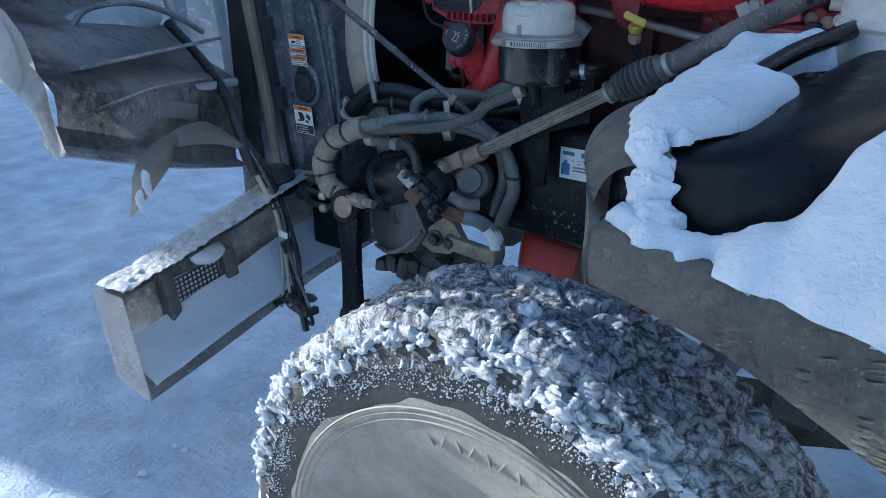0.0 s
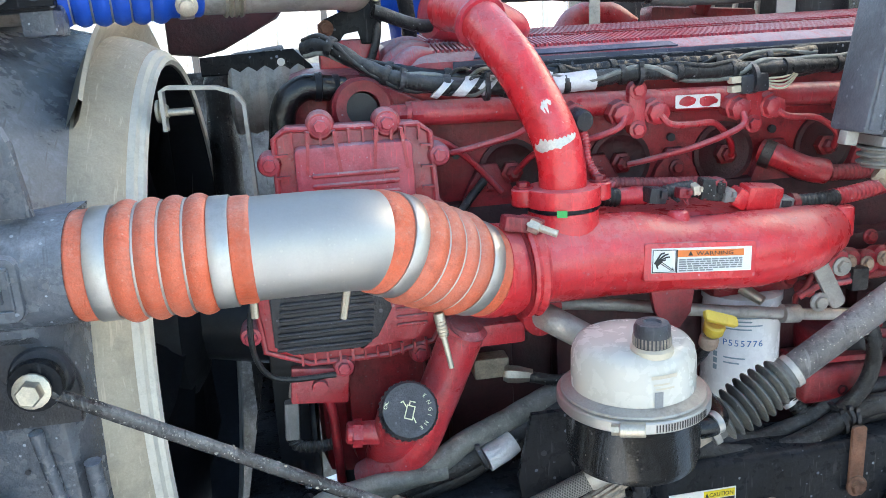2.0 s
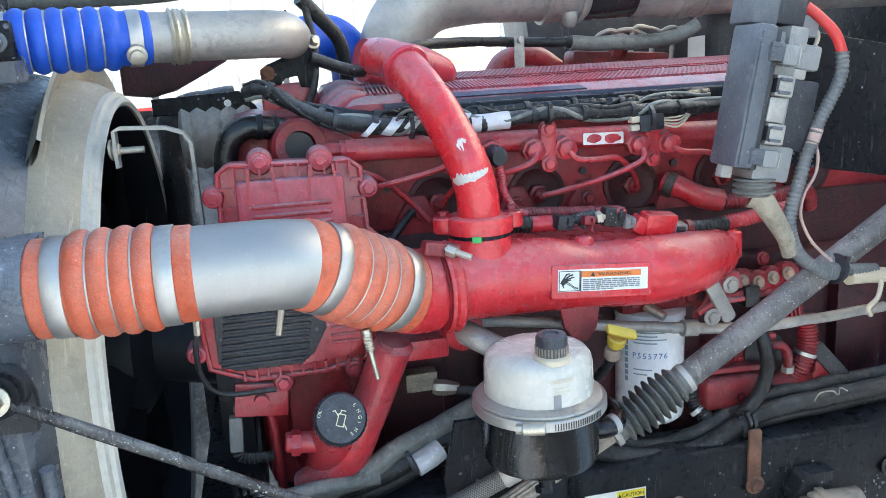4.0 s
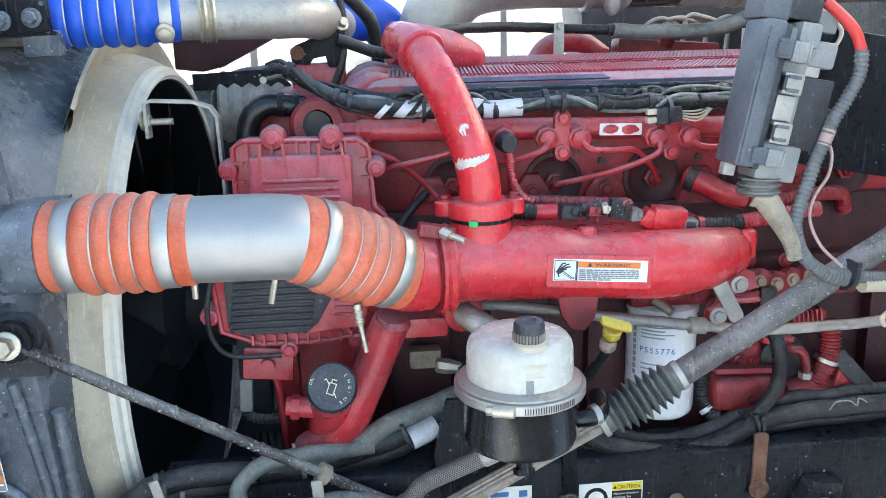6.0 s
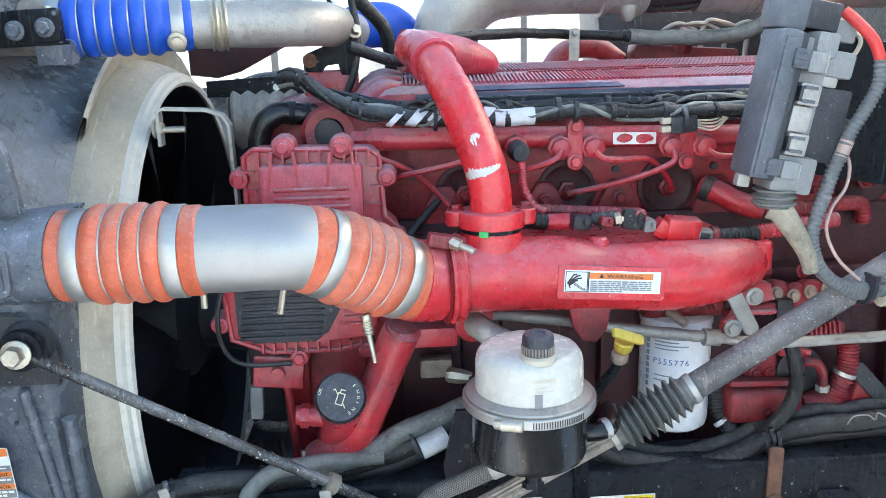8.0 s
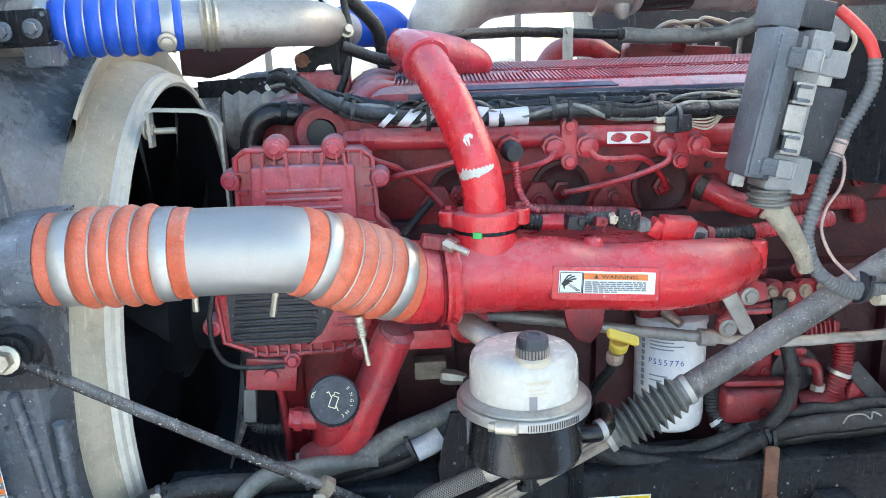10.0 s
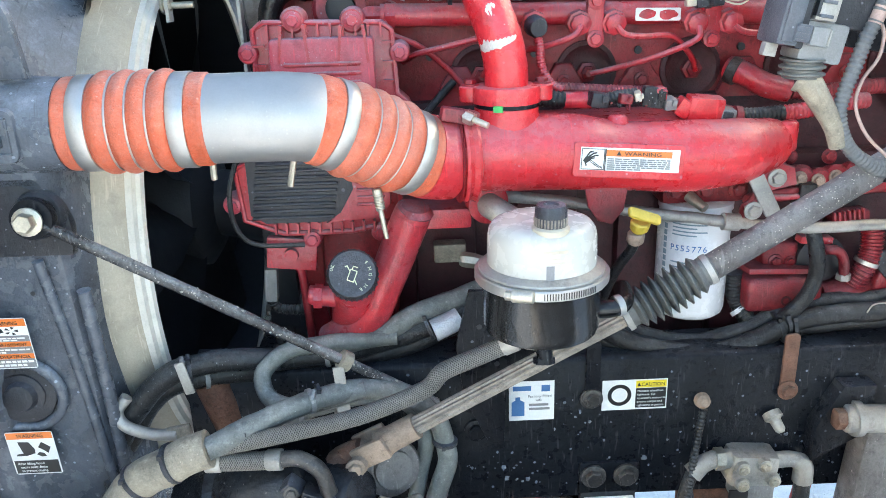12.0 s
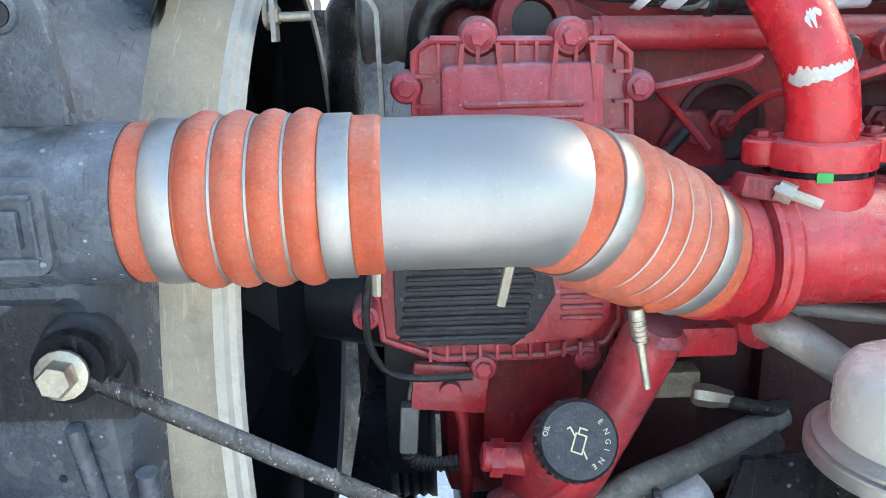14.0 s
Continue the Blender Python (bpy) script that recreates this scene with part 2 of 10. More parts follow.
M["strip_blue"] = material("dusty_blue_strip", (0.022, 0.035, 0.075), 0.4, vary=0.3, dust=0.9, dust_color=(0.22, 0.20, 0.26), specks=0.8, scratch=0.5, bump=0.2)
M["ink_teal"] = material("slate_ink", (0.20, 0.28, 0.34), 0.5, vary=0.1, bump=0.0, grime=0.0, fine=0.2)
M["cap_ink"] = material("pale_cap_ink", (0.70, 0.72, 0.50), 0.5, vary=0.1, bump=0.0, grime=0.0, fine=0.2)
M["loom"] = material("ribbed_grey_conduit", (0.12, 0.125, 0.13), 0.55, dust=0.6, dust_color=(0.33, 0.33, 0.33), bump=0.2)
M["box_plastic"] = material("slate_box_plastic", (0.055, 0.063, 0.078), 0.36, vary=0.25, dust=1.0, dust_color=(0.25, 0.27, 0.31), specks=0.7, speck_scale=60, scratch=0.5, bump=0.25, bump_scale=260, side=0.35, fine=0.2)
M["connector"] = material("grey_connector_plastic", (0.20, 0.205, 0.21), 0.45, vary=0.3, dust=0.8, dust_color=(0.40, 0.39, 0.37), specks=0.8, scratch=0.3, bump=0.25, grime=0.5, fine=0.25)
M["tape"] = material("silver_tape", (0.60, 0.62, 0.66), 0.4, 0.2, vary=0.12, dust=0.4, bump=0.4, fine=0.2)
M["wire_red"] = material("red_cable", (0.55, 0.03, 0.03), 0.45, dust=0.25, bump=0.1)
M["wire_pink"] = material("dusty_pink_wire", (0.50, 0.36, 0.32), 0.5, bump=0.1)
M["hood_in"] = material("grey_hood_liner", (0.60, 0.64, 0.68), 0.5, vary=0.15, scale=4, dust=0.7, dust_color=(0.42, 0.44, 0.46), scratch=0.5, bump=0.3, grime=0.3, fine=0.15)
M["hood_dark"] = material("grimy_wheel_well", (0.050, 0.048, 0.046), 0.34, vary=0.5, scale=5, dust=1.9, dust_color=(0.43, 0.44, 0.45), scratch=0.9, specks=0.7, speck_scale=60, bump=0.6, grime=0.6, side=0.70)
M["hood_white"] = material("white_hood_paint", (0.62, 0.60, 0.57), 0.3, vary=0.06, dust=0.4, dust_color=(0.45, 0.40, 0.35), bump=0.1, fine=0.1)
M["chrome"] = material("scuffed_bright_bumper", (0.58, 0.58, 0.58), 0.22, 0.9, vary=0.1, scale=6, dust=0.45, dust_color=(0.50, 0.49, 0.47), bump=0.12, fine=0.12)
M["fender"] = material("weathered_black_fender", (0.080, 0.080, 0.080), 0.30, vary=0.3, scale=6, dust=1.4, dust_color=(0.36, 0.33, 0.26), specks=0.7, speck_scale=60, scratch=1.0, bump=0.3, grime=0.4, side=0.6, fine=0.3)
M["tyre"] = material("dirty_tyre_rubber", (0.035, 0.033, 0.031), 0.7, vary=0.3, dust=0.7, dust_color=(0.19, 0.165, 0.135), bump=0.5, fine=0.5)
M["mud_film"] = material("dried_mud_film", (0.33, 0.29, 0.235), 0.85, vary=0.22, scale=14, dust=0.6, dust_color=(0.42, 0.38, 0.31), bump=0.4)
M["fender_dark"] = material("black_fender_plastic", (0.012, 0.013, 0.016), 0.30, vary=0.2, scale=6, dust=0.12, dust_color=(0.16, 0.16, 0.17), specks=0.3, bump=0.1, fine=0.15)
M["rim"] = material("grey_steel_rim", (0.40, 0.40, 0.40), 0.45, 0.6, dust=0.5, bump=0.2)
M["snow"] = material("loose_snow", (0.76, 0.79, 0.84), 0.75, vary=0.03, scale=12, trans=0.25, bump=0.8, bump_scale=110, spec=0.2, grime=0.0, fine=0)
M["snow_dirty"] = material("gritty_snow", (0.58, 0.58, 0.58), 0.75, vary=0.22, scale=40, trans=0.15, bump=0.9, bump_scale=140, spec=0.2, grime=0.0, fine=0.3)
M["tank_red"] = material("red_plastic_tank", (0.50, 0.03, 0.022), 0.4, vary=0.15, dust=0.4, dust_color=(0.45, 0.28, 0.25), bump=0.2)
M["glow_tail"] = material("red_reflector", (0.60, 0.02, 0.02), 0.3, fine=0)
M["trailer_white"] = material("white_trailer_side", (0.75, 0.76, 0.78), 0.4, vary=0.08, scale=1.5, bump=0.1, grime=0.0, fine=0)
M["trailer_dark"] = material("dark_trailer_frame", (0.05, 0.05, 0.055), 0.6, bump=0.1, fine=0)


def ground_snow():
    """Packed, driven-over snow with grey dirty patches."""
    m = material("packed_snow", (0.64, 0.69, 0.76), 0.7, grime=0.0, fine=0.0, vary=0.22, scale=5.0, trans=0.0, bump=1.0, bump_scale=34, spec=0.25)
    n, l = m.node_tree.nodes, m.node_tree.links
    b = n["Principled BSDF"]
    src = b.inputs["Base Color"].links[0].from_socket
    geo = n.new("ShaderNodeNewGeometry")
    t = n.new("ShaderNodeTexNoise")
    t.inputs["Scale"].default_value, t.inputs["Detail"].default_value, t.inputs["Roughness"].default_value = 1.1, 10, 0.72
    l.new(geo.outputs["Position"], t.inputs["Vector"])
    r = n.new("ShaderNodeMapRange")
    r.inputs[1].default_value, r.inputs[2].default_value, r.inputs[4].default_value = 0.58, 0.74, 0.65
    l.new(t.outputs["Fac"], r.inputs[0])
    x = n.new("ShaderNodeMix")
    x.data_type = "RGBA"
    x.inputs[7].default_value = (0.27, 0.25, 0.22, 1)
    l.new(r.outputs[0], x.inputs[0])
    l.new(src, x.inputs[6])
    l.new(x.outputs[2], b.inputs["Base Color"])
    return m


M["ground"] = ground_snow()


def tread_crust():
    """Snow and ice pressed into tread rubber: white crust broken by dark cracks."""
    m = material("snow_caked_tread", (0.47, 0.48, 0.50), 0.75, grime=0.2, vary=0.25, scale=30, bump=1.0, bump_scale=60, spec=0.2)
    n, l = m.node_tree.nodes, m.node_tree.links
    b = n["Principled BSDF"]
    src = b.inputs["Base Color"].links[0].from_socket
    geo = n.new("ShaderNodeNewGeometry")
    t = n.new("ShaderNodeTexNoise")
    t.inputs["Scale"].default_value, t.inputs["Detail"].default_value, t.inputs["Roughness"].default_value = 38, 12, 0.78
    t.inputs["Distortion"].default_value = 1.2
    l.new(geo.outputs["Position"], t.inputs["Vector"])
    r = n.new("ShaderNodeMapRange")
    r.inputs[1].default_value, r.inputs[2].default_value = 0.42, 0.55
    l.new(t.outputs["Fac"], r.inputs[0])
    # cracks: thin wandering lines
    bend = n.new("ShaderNodeTexNoise")
    bend.inputs["Scale"].default_value, bend.inputs["Detail"].default_value = 16, 6
    l.new(geo.outputs["Position"], bend.inputs["Vector"])
    mixv = n.new("ShaderNodeVectorMath")
    mixv.operation = "MULTIPLY_ADD"
    mixv.inputs[1].default_value = (0.06, 0.06, 0.06)
    l.new(bend.outputs["Color"], mixv.inputs[0])
    l.new(geo.outputs["Position"], mixv.inputs[2])
    v = n.new("ShaderNodeTexVoronoi")
    v.feature = "DISTANCE_TO_EDGE"
    v.inputs["Scale"].default_value = 13
    l.new(mixv.outputs[0], v.inputs["Vector"])
    cr = n.new("ShaderNodeMapRange")
    cr.inputs[1].default_value, cr.inputs[2].default_value, cr.inputs[3].default_value = 0.002, 0.022, 0.25
    l.new(v.outputs["Distance"], cr.inputs[0])
    mul = n.new("ShaderNodeMath")
    mul.operation = "MULTIPLY"
    l.new(r.outputs[0], mul.inputs[0])
    l.new(cr.outputs[0], mul.inputs[1])
    r = mul
    x = n.new("ShaderNodeMix")
    x.data_type = "RGBA"
    x.inputs[6].default_value = (0.055, 0.05, 0.048, 1)
    l.new(r.outputs[0], x.inputs[0])
    l.new(src, x.inputs[7])
    l.new(x.outputs[2], b.inputs["Base Color"])
    return m


M["tread"] = tread_crust()
for _key, _deep in (("ground", 0.030), ("tread", 0.006), ("snow", 0.006), ("snow_dirty", 0.006)):
    for _node in M[_key].node_tree.nodes:
        if _node.type == "BUMP":
            _node.inputs["Distance"].default_value = _deep


# ---- building tools ----
WHERE = {}


def finish(name, bm, mat, angle=38):
    me = bpy.data.meshes.new(name)
    bmesh.ops.recalc_face_normals(bm, faces=bm.faces)
    bm.to_mesh(me)
    bm.free()
    me.materials.append(mat)
    me.polygons.foreach_set("use_smooth", [True] * len(me.polygons))
    me.set_sharp_from_angle(angle=radians(angle))
    return me


def thing(name, at, label, category, group="", kind=""):
    ob = new(name)
    ob.location, ob.empty_display_size = at, 0.05
    WHERE[ob] = Vector(at)
    return tagged(ob, label, category, group, kind)


def part(name, bm, mat, parent, label="", angle=38):
    """One mesh under a thing or a part; its vertices are given in the world."""
    off = WHERE[parent]
    bmesh.ops.translate(bm, verts=bm.verts, vec=-off)
    ob = new(name, finish(name, bm, mat, angle))
    ob.parent = parent
    WHERE[ob] = off
    return tagged(ob, label)


def solid(name, bm, mat, label, category, kind="", group="", at=None, angle=38):
    """A thing that is one mesh."""
    at = Vector(at) if at is not None else sum((v.co for v in bm.verts), Vector()) / max(1, len(bm.verts))
    bmesh.ops.translate(bm, verts=bm.verts, vec=-at)
    ob = new(name, finish(name, bm, mat, angle))
    ob.location = at
    WHERE[ob] = at
    return tagged(ob, label, category, group, kind)


def B():
    return bmesh.new()


def box(bm, c, s, rot=(0, 0, 0), bevel=0.0, seg=2):
    m = pose(*c, *rot) @ Matrix.Diagonal((*s, 1))
    made = bmesh.ops.create_cube(bm, size=1, matrix=m)["verts"]
    if bevel:
        edges = {e for v in made for e in v.link_edges}
        bmesh.ops.bevel(bm, geom=list(edges), offset=bevel, segments=seg, affect="EDGES", profile=0.6)
    return bm


def basis(axis):
    z = Vector(axis).normalized()
    u = z.orthogonal().normalized()
    if abs(z.z) < 0.9:
        u = Vector((0, 0, 1)).cross(z).normalized()
    return u, z.cross(u), z


def lathe(bm, profile, p0, axis, seg=24, arc=360.0, start=0.0, cap=True):
    """Turns (radius, height) pairs about an axis through p0."""
    u, v, z = basis(axis)
    p0 = Vector(p0)
    full = arc >= 359.9
    count = seg if full else seg + 1
    rings = []
    for r, h in profile:
        ring = []
        for i in range(count):
            a = radians(start + arc * i / seg)
            ring.append(bm.verts.new(p0 + z * h + (u * math.cos(a) + v * math.sin(a)) * max(r, 1e-5)))
        rings.append(ring)
    for a, b in zip(rings, rings[1:]):
        for i in range(seg):
            j = (i + 1) % count
            bm.faces.new((a[i], a[j], b[j], b[i]))
    if cap and full:
        for ring in (rings[0], rings[-1]):
            bm.faces.new(ring)
    return bm


def cyl(bm, p0, p1, r, r1=None, seg=16, bevel=0.0):
    p0, p1 = Vector(p0), Vector(p1)
    d = (p1 - p0).length
    r1 = r if r1 is None else r1
    prof = [(r, 0), (r1, d)]
    if bevel:
        prof = [(r - bevel, 0), (r, bevel), (r1, d - bevel), (r1 - bevel, d)]
    return lathe(bm, prof, p0, p1 - p0, seg)


def spline(pts, sub=8):
    """A smooth line through the points."""
    p = [Vector(q) for q in pts]
    if len(p) < 3:
        return [p[0].lerp(p[-1], i / sub) for i in range(sub + 1)]
    ext = [2 * p[0] - p[1], *p, 2 * p[-1] - p[-2]]
    out = []
    for i in range(1, len(ext) - 2):
        a, b, c, d = ext[i - 1:i + 3]
        for k in range(sub):
            t = k / sub
            out.append(0.5 * (2 * b + (c - a) * t + (2 * a - 5 * b + 4 * c - d) * t * t + (3 * b - a - 3 * c + d) * t ** 3))
    return [*out, p[-1]]


def even(line, step):
    """The line walked in even steps."""
    out, left = [line[0]], step
    for a, b in zip(line, line[1:]):
        d = (b - a).length
        at = 0.0
        while d - at >= left:
            at += left
            out.append(a.lerp(b, at / d))
            left = step
        left -= d - at
    return out


def sweep(bm, line, radii, seg=12, cap=True, flat=1.0):
    """A round bar along a line, with a radius for each point."""
    n = len(line)
    tang = [(line[min(i + 1, n - 1)] - line[max(i - 1, 0)]).normalized() for i in range(n)]
    u = tang[0].orthogonal().normalized()
    rings = []
    for p, t, r in zip(line, tang, radii):
        u = (u - t * u.dot(t)).normalized()
        v = t.cross(u)
        rings.append([bm.verts.new(p + (u * math.cos(2 * math.pi * k / seg) + v * flat * math.sin(2 * math.pi * k / seg)) * r) for k in range(seg)])
    for a, b in zip(rings, rings[1:]):
        for k in range(seg):
            bm.faces.new((a[k], a[(k + 1) % seg], b[(k + 1) % seg], b[k]))
    if cap:
        bm.faces.new(rings[0])
        bm.faces.new(rings[-1])
    return bm


def tube(bm, pts, r, seg=12, sub=8, cap=True):
    line = spline(pts, sub)
    if isinstance(r, (int, float)):
        radii = [r] * len(line)
    else:
        radii = [r[0] + 0 * i for i in range(len(line))]
        for i in range(len(line)):
            f = i / (len(line) - 1) * (len(r) - 1)
            k = min(int(f), len(r) - 2)
            radii[i] = r[k] + (r[k + 1] - r[k]) * (f - k)
    return sweep(bm, line, radii, seg, cap)


def ribbed(bm, pts, r, pitch=0.006, depth=0.0014, seg=10, sub=10):
    """Corrugated conduit."""
    line = even(spline(pts, sub), pitch / 4)
    pat = (0, 0, depth, depth)
    return sweep(bm, line, [r - pat[i % 4] for i in range(len(line))], seg)


def slab(bm, outline, o, u, v, thick, bevel=0.0):
    """A flat plate with the given outline (in u, v) and thickness, towards u x v."""
    o, u, v = Vector(o), Vector(u).normalized(), Vector(v).normalized()
    n = u.cross(v)
    a = [bm.verts.new(o + u * x + v * y) for x, y in outline]
    b = [bm.verts.new(o + u * x + v * y + n * thick) for x, y in outline]
    k = len(a)
    bm.faces.new(a[::-1])
    top = bm.faces.new(b)
    for i in range(k):
        bm.faces.new((a[i], a[(i + 1) % k], b[(i + 1) % k], b[i]))
    if bevel:
        bmesh.ops.bevel(bm, geom=list(top.edges), offset=bevel, segments=2, affect="EDGES", profile=0.6)
    return bm


def rounded(w, h, r, seg=4, cx=0.0, cy=0.0):
    pts = []
    for sx, sy, a0 in ((1, 1, 0), (-1, 1, 90), (-1, -1, 180), (1, -1, 270)):
        for k in range(seg + 1):
            a = radians(a0 + 90 * k / seg)
            pts.append((cx + sx * (w / 2 - r) + r * math.cos(a), cy + sy * (h / 2 - r) + r * math.sin(a)))
    return pts


def disc(r, seg=20, cx=0.0, cy=0.0):
    return [(cx + r * math.cos(2 * math.pi * i / seg), cy + r * math.sin(2 * math.pi * i / seg)) for i in range(seg)]


_bolts = {}


def bolt(parent, at, axis, r=0.009, mat="zinc", h=None, washer=True, name="bolt"):
    """A hexagon head on a washer; alike ones share one mesh."""
    h = h or r * 0.9
    key = (round(r, 4), mat, round(h, 4), washer)
    if key not in _bolts:
        bm = B()
        if washer:
            lathe(bm, [(r * 1.45, -0.001), (r * 1.45, r * 0.22), (r * 1.3, r * 0.3)], (0, 0, 0), (0, 0, 1), 16)
        lathe(bm, [(r, 0), (r, h * 0.85), (r * 0.86, h), (r * 0.5, h)], (0, 0, 0), (0, 0, 1), 6)
        _bolts[key] = finish(name, bm, M[mat], 30)
    ob = new(name, _bolts[key])
    ob.parent = parent
    ob.location = Vector(at) - WHERE[parent]
    ob.rotation_euler = Vector(axis).to_track_quat("Z", "Y").to_euler()
    WHERE[ob] = Vector(at)
    return ob


def letters(parent, text, o, u, v, size, mat, name="lettering", thick=0.0002, align="LEFT", width=None):
    """Built-in font, laid on the plane u, v."""
    cu = bpy.data.curves.new(name, "FONT")
    cu.body, cu.size, cu.extrude, cu.align_x, cu.resolution_u = text, size, thick, align, 2
    tmp = new("tmp_text", cu)
    bpy.context.view_layer.update()
    me = bpy.data.meshes.new_from_object(tmp.evaluated_get(bpy.context.evaluated_depsgraph_get()))
    bpy.data.objects.remove(tmp)
    bpy.data.curves.remove(cu)
    me.name = name
    u, v = Vector(u).normalized(), Vector(v).normalized()
    v = (v - u * v.dot(u)).normalized()
    w = u.cross(v)
    sx = 1.0
    if width:
        xs = [p.co.x for p in me.vertices]
        sx = width / max(1e-6, max(xs) - min(xs))
    mat4 = Matrix(((u.x, v.x, w.x, 0), (u.y, v.y, w.y, 0), (u.z, v.z, w.z, 0), (0, 0, 0, 1))) @ Matrix.Diagonal((sx, 1, 1, 1))
    me.transform(Matrix.Translation(Vector(o) - WHERE[parent]) @ mat4)
    me.materials.clear()
    me.materials.append(M[mat])
    ob = new(name, me)
    ob.parent = parent
    WHERE[ob] = WHERE[parent]
    return ob


def bars(parent, rows, o, u, v, mat, name="print_line", lift=0.0004):
    """Unreadable print: bars of (x, y, width, height) on a plane, one mesh for the block."""
    bm = B()
    u, v = Vector(u).normalized(), Vector(v).normalized()
    n = u.cross(v)
    for x, y, w, h in rows:
        slab(bm, [(x, y), (x + w, y), (x + w, y + h), (x, y + h)], Vector(o) + n * lift, u, v, 0.0002)
    return part(name, bm, M[mat], parent)


def stroke(bm, pts, w, o, u, v, thick=0.0003):
    """A drawn line of width w on a plane."""
    for (ax, ay), (bx, by) in zip(pts, pts[1:]):
        d = math.hypot(bx - ax, by - ay)
        cx, cy = (by - ay) / d * w / 2, -(bx - ax) / d * w / 2
        ex, ey = (bx - ax) / d * w * 0.3, (by - ay) / d * w * 0.3
        slab(bm, [(ax - ex + cx, ay - ey + cy), (bx + ex + cx, by + ey + cy), (bx + ex - cx, by + ey - cy), (ax - ex - cx, ay - ey - cy)], o, u, v, thick)
    return bm


def text_rows(x, y, w, h, count, seed, fill=0.62):
    """Rows of broken bars like small print, from the top down."""
    rnd = random.Random(seed)
    out = []
    step = h / count
    for i in range(count):
        at, end = x, x + w * (1 if i < count - 1 else rnd.uniform(0.4, 0.9))
        while at < end - 0.002:
            d = min(rnd.uniform(0.004, 0.011), end - at)
            out.append((at, y + h - (i + 1) * step, d, step * fill))
            at += d + 0.0014
    return out


def lumps(bm, spots, seed=0, rough=0.35, freq=9.0, sub=3):
    """Irregular lumps: (place, (rx, ry, rz))."""
    ball = bmesh.new()
    bmesh.ops.create_icosphere(ball, subdivisions=sub, radius=1)
    ball.verts.index_update()
    dirs = [q.co.normalized() for q in ball.verts]
    tris = [[q.index for q in f.verts] for f in ball.faces]
    ball.free()
    for k, (at, s) in enumerate(spots):
        made = []
        off = Vector((seed * 7.1 + k * 3.7, k * 1.9, seed))
        for d in dirs:
            w = Vector((d.x * s[0], d.y * s[1], d.z * s[2]))
            f = 1 + rough * (noise.noise(w * freq + off) + 0.6 * noise.noise(w * freq * 2.3 + off) + 0.35 * noise.noise(w * freq * 5.5 + off))
            made.append(bm.verts.new(Vector(at) + w * f))
        for f in tris:
            bm.faces.new([made[i] for i in f])
    return bm


def flecks(parent, a, b, r, count, seed, size, label, side=(0, -1, 0.6), mat="fleck"):
    """Pale chips and splashes on the side of a rod from a to b that faces outwards."""
    a, b = Vector(a), Vector(b)
    u, v, z = basis(b - a)
    side = Vector(side).normalized()
    rnd = random.Random(seed)
    bm = B()
    spots = []
    while len(spots) < count:
        an = rnd.uniform(0, 2 * math.pi)
        d = u * math.cos(an) + v * math.sin(an)
        f = rnd.random()
        if d.dot(side) < 0.15 or noise.noise(Vector((f * 7, an, seed))) < rnd.uniform(-0.6, 0.2):
            continue
        k = size * rnd.uniform(0.35, 1.0) * (2.0 if rnd.random() < 0.12 else 1.0)
        spots.append((a.lerp(b, f) + d * r, (k * rnd.uniform(0.8, 1.6), k * 0.7, k)))
    lumps(bm, spots, seed, 0.5, 300, 1)
    return tagged(part("fleck", bm, M[mat], parent, label, 180), kind="stuff")


def loft(bm, curves, sub=8):
    """A skin over smooth lines, each given by the same number of points."""
    lines = [spline(k, sub) for k in curves]
    rows = [[bm.verts.new(p) for p in q] for q in zip(*[list(x) for x in zip(*[spline(r, 6) for r in zip(*lines)])])]
    for a, b in zip(rows, rows[1:]):
        for i in range(len(a) - 1):
            bm.faces.new((a[i], a[i + 1], b[i + 1], b[i]))
    return bm


# ---- ground and distance ----
GROUND = -0.05


def snow_ground():
    """One sheet to the horizon, fine and lumpy close by."""
    bm = B()
    xs = [-900, -300, -100, -40, -18, -9] + [-6 + 0.05 * i for i in range(192)] + [4.5, 7, 12, 30, 100, 300, 900]
    ys = [-900, -300, -100, -40, -15, -7] + [-3.2 + 0.05 * i for i in range(160)] + [6, 9, 14, 30, 100, 300, 900]
    grid = []
    for x in xs:
        row = []
        for y in ys:
            near = 1.0 if (-6.2 < x < 3.8 and -3.4 < y < 5) else 0.2
            h = 0.028 * noise.noise(Vector((x * 1.1, y * 1.1, 3))) + 0.016 * noise.noise(Vector((x * 4.2, y * 4.2, 1))) + 0.010 * noise.noise(Vector((x * 11, y * 11, 5)))
            row.append(bm.verts.new((x, y, GROUND + h * near)))
        grid.append(row)
    for a, b in zip(grid, grid[1:]):
        for i in range(len(a) - 1):
            bm.faces.new((a[i], b[i], b[i + 1], a[i + 1]))
    ob = solid("ground", bm, M["ground"], "packed driven-over snow with grey dirty patches", "snow ground", "structure", at=(0, 0, GROUND))
    bm = B()
    rnd = random.Random(4)
    spots = []
    for k in range(160):
        x, y = rnd.uniform(-3.2, -0.7), rnd.uniform(-1.6, 1.6)
        r = rnd.uniform(0.004, 0.012) * (1.5 if rnd.random() < 0.15 else 1)
        spots.append(((x, y, GROUND + 0.02 * noise.noise(Vector((x * 1.1, y * 1.1, 3)))), (r * 1.3, r, r * 0.6)))
    lumps(bm, spots, 3, 0.4, 40, 1)
    solid("snow_crumbs", bm, M["snow"], "loose snow crumbs scattered on packed snow", "snow crumbs", "stuff")
    return ob


snow_ground()


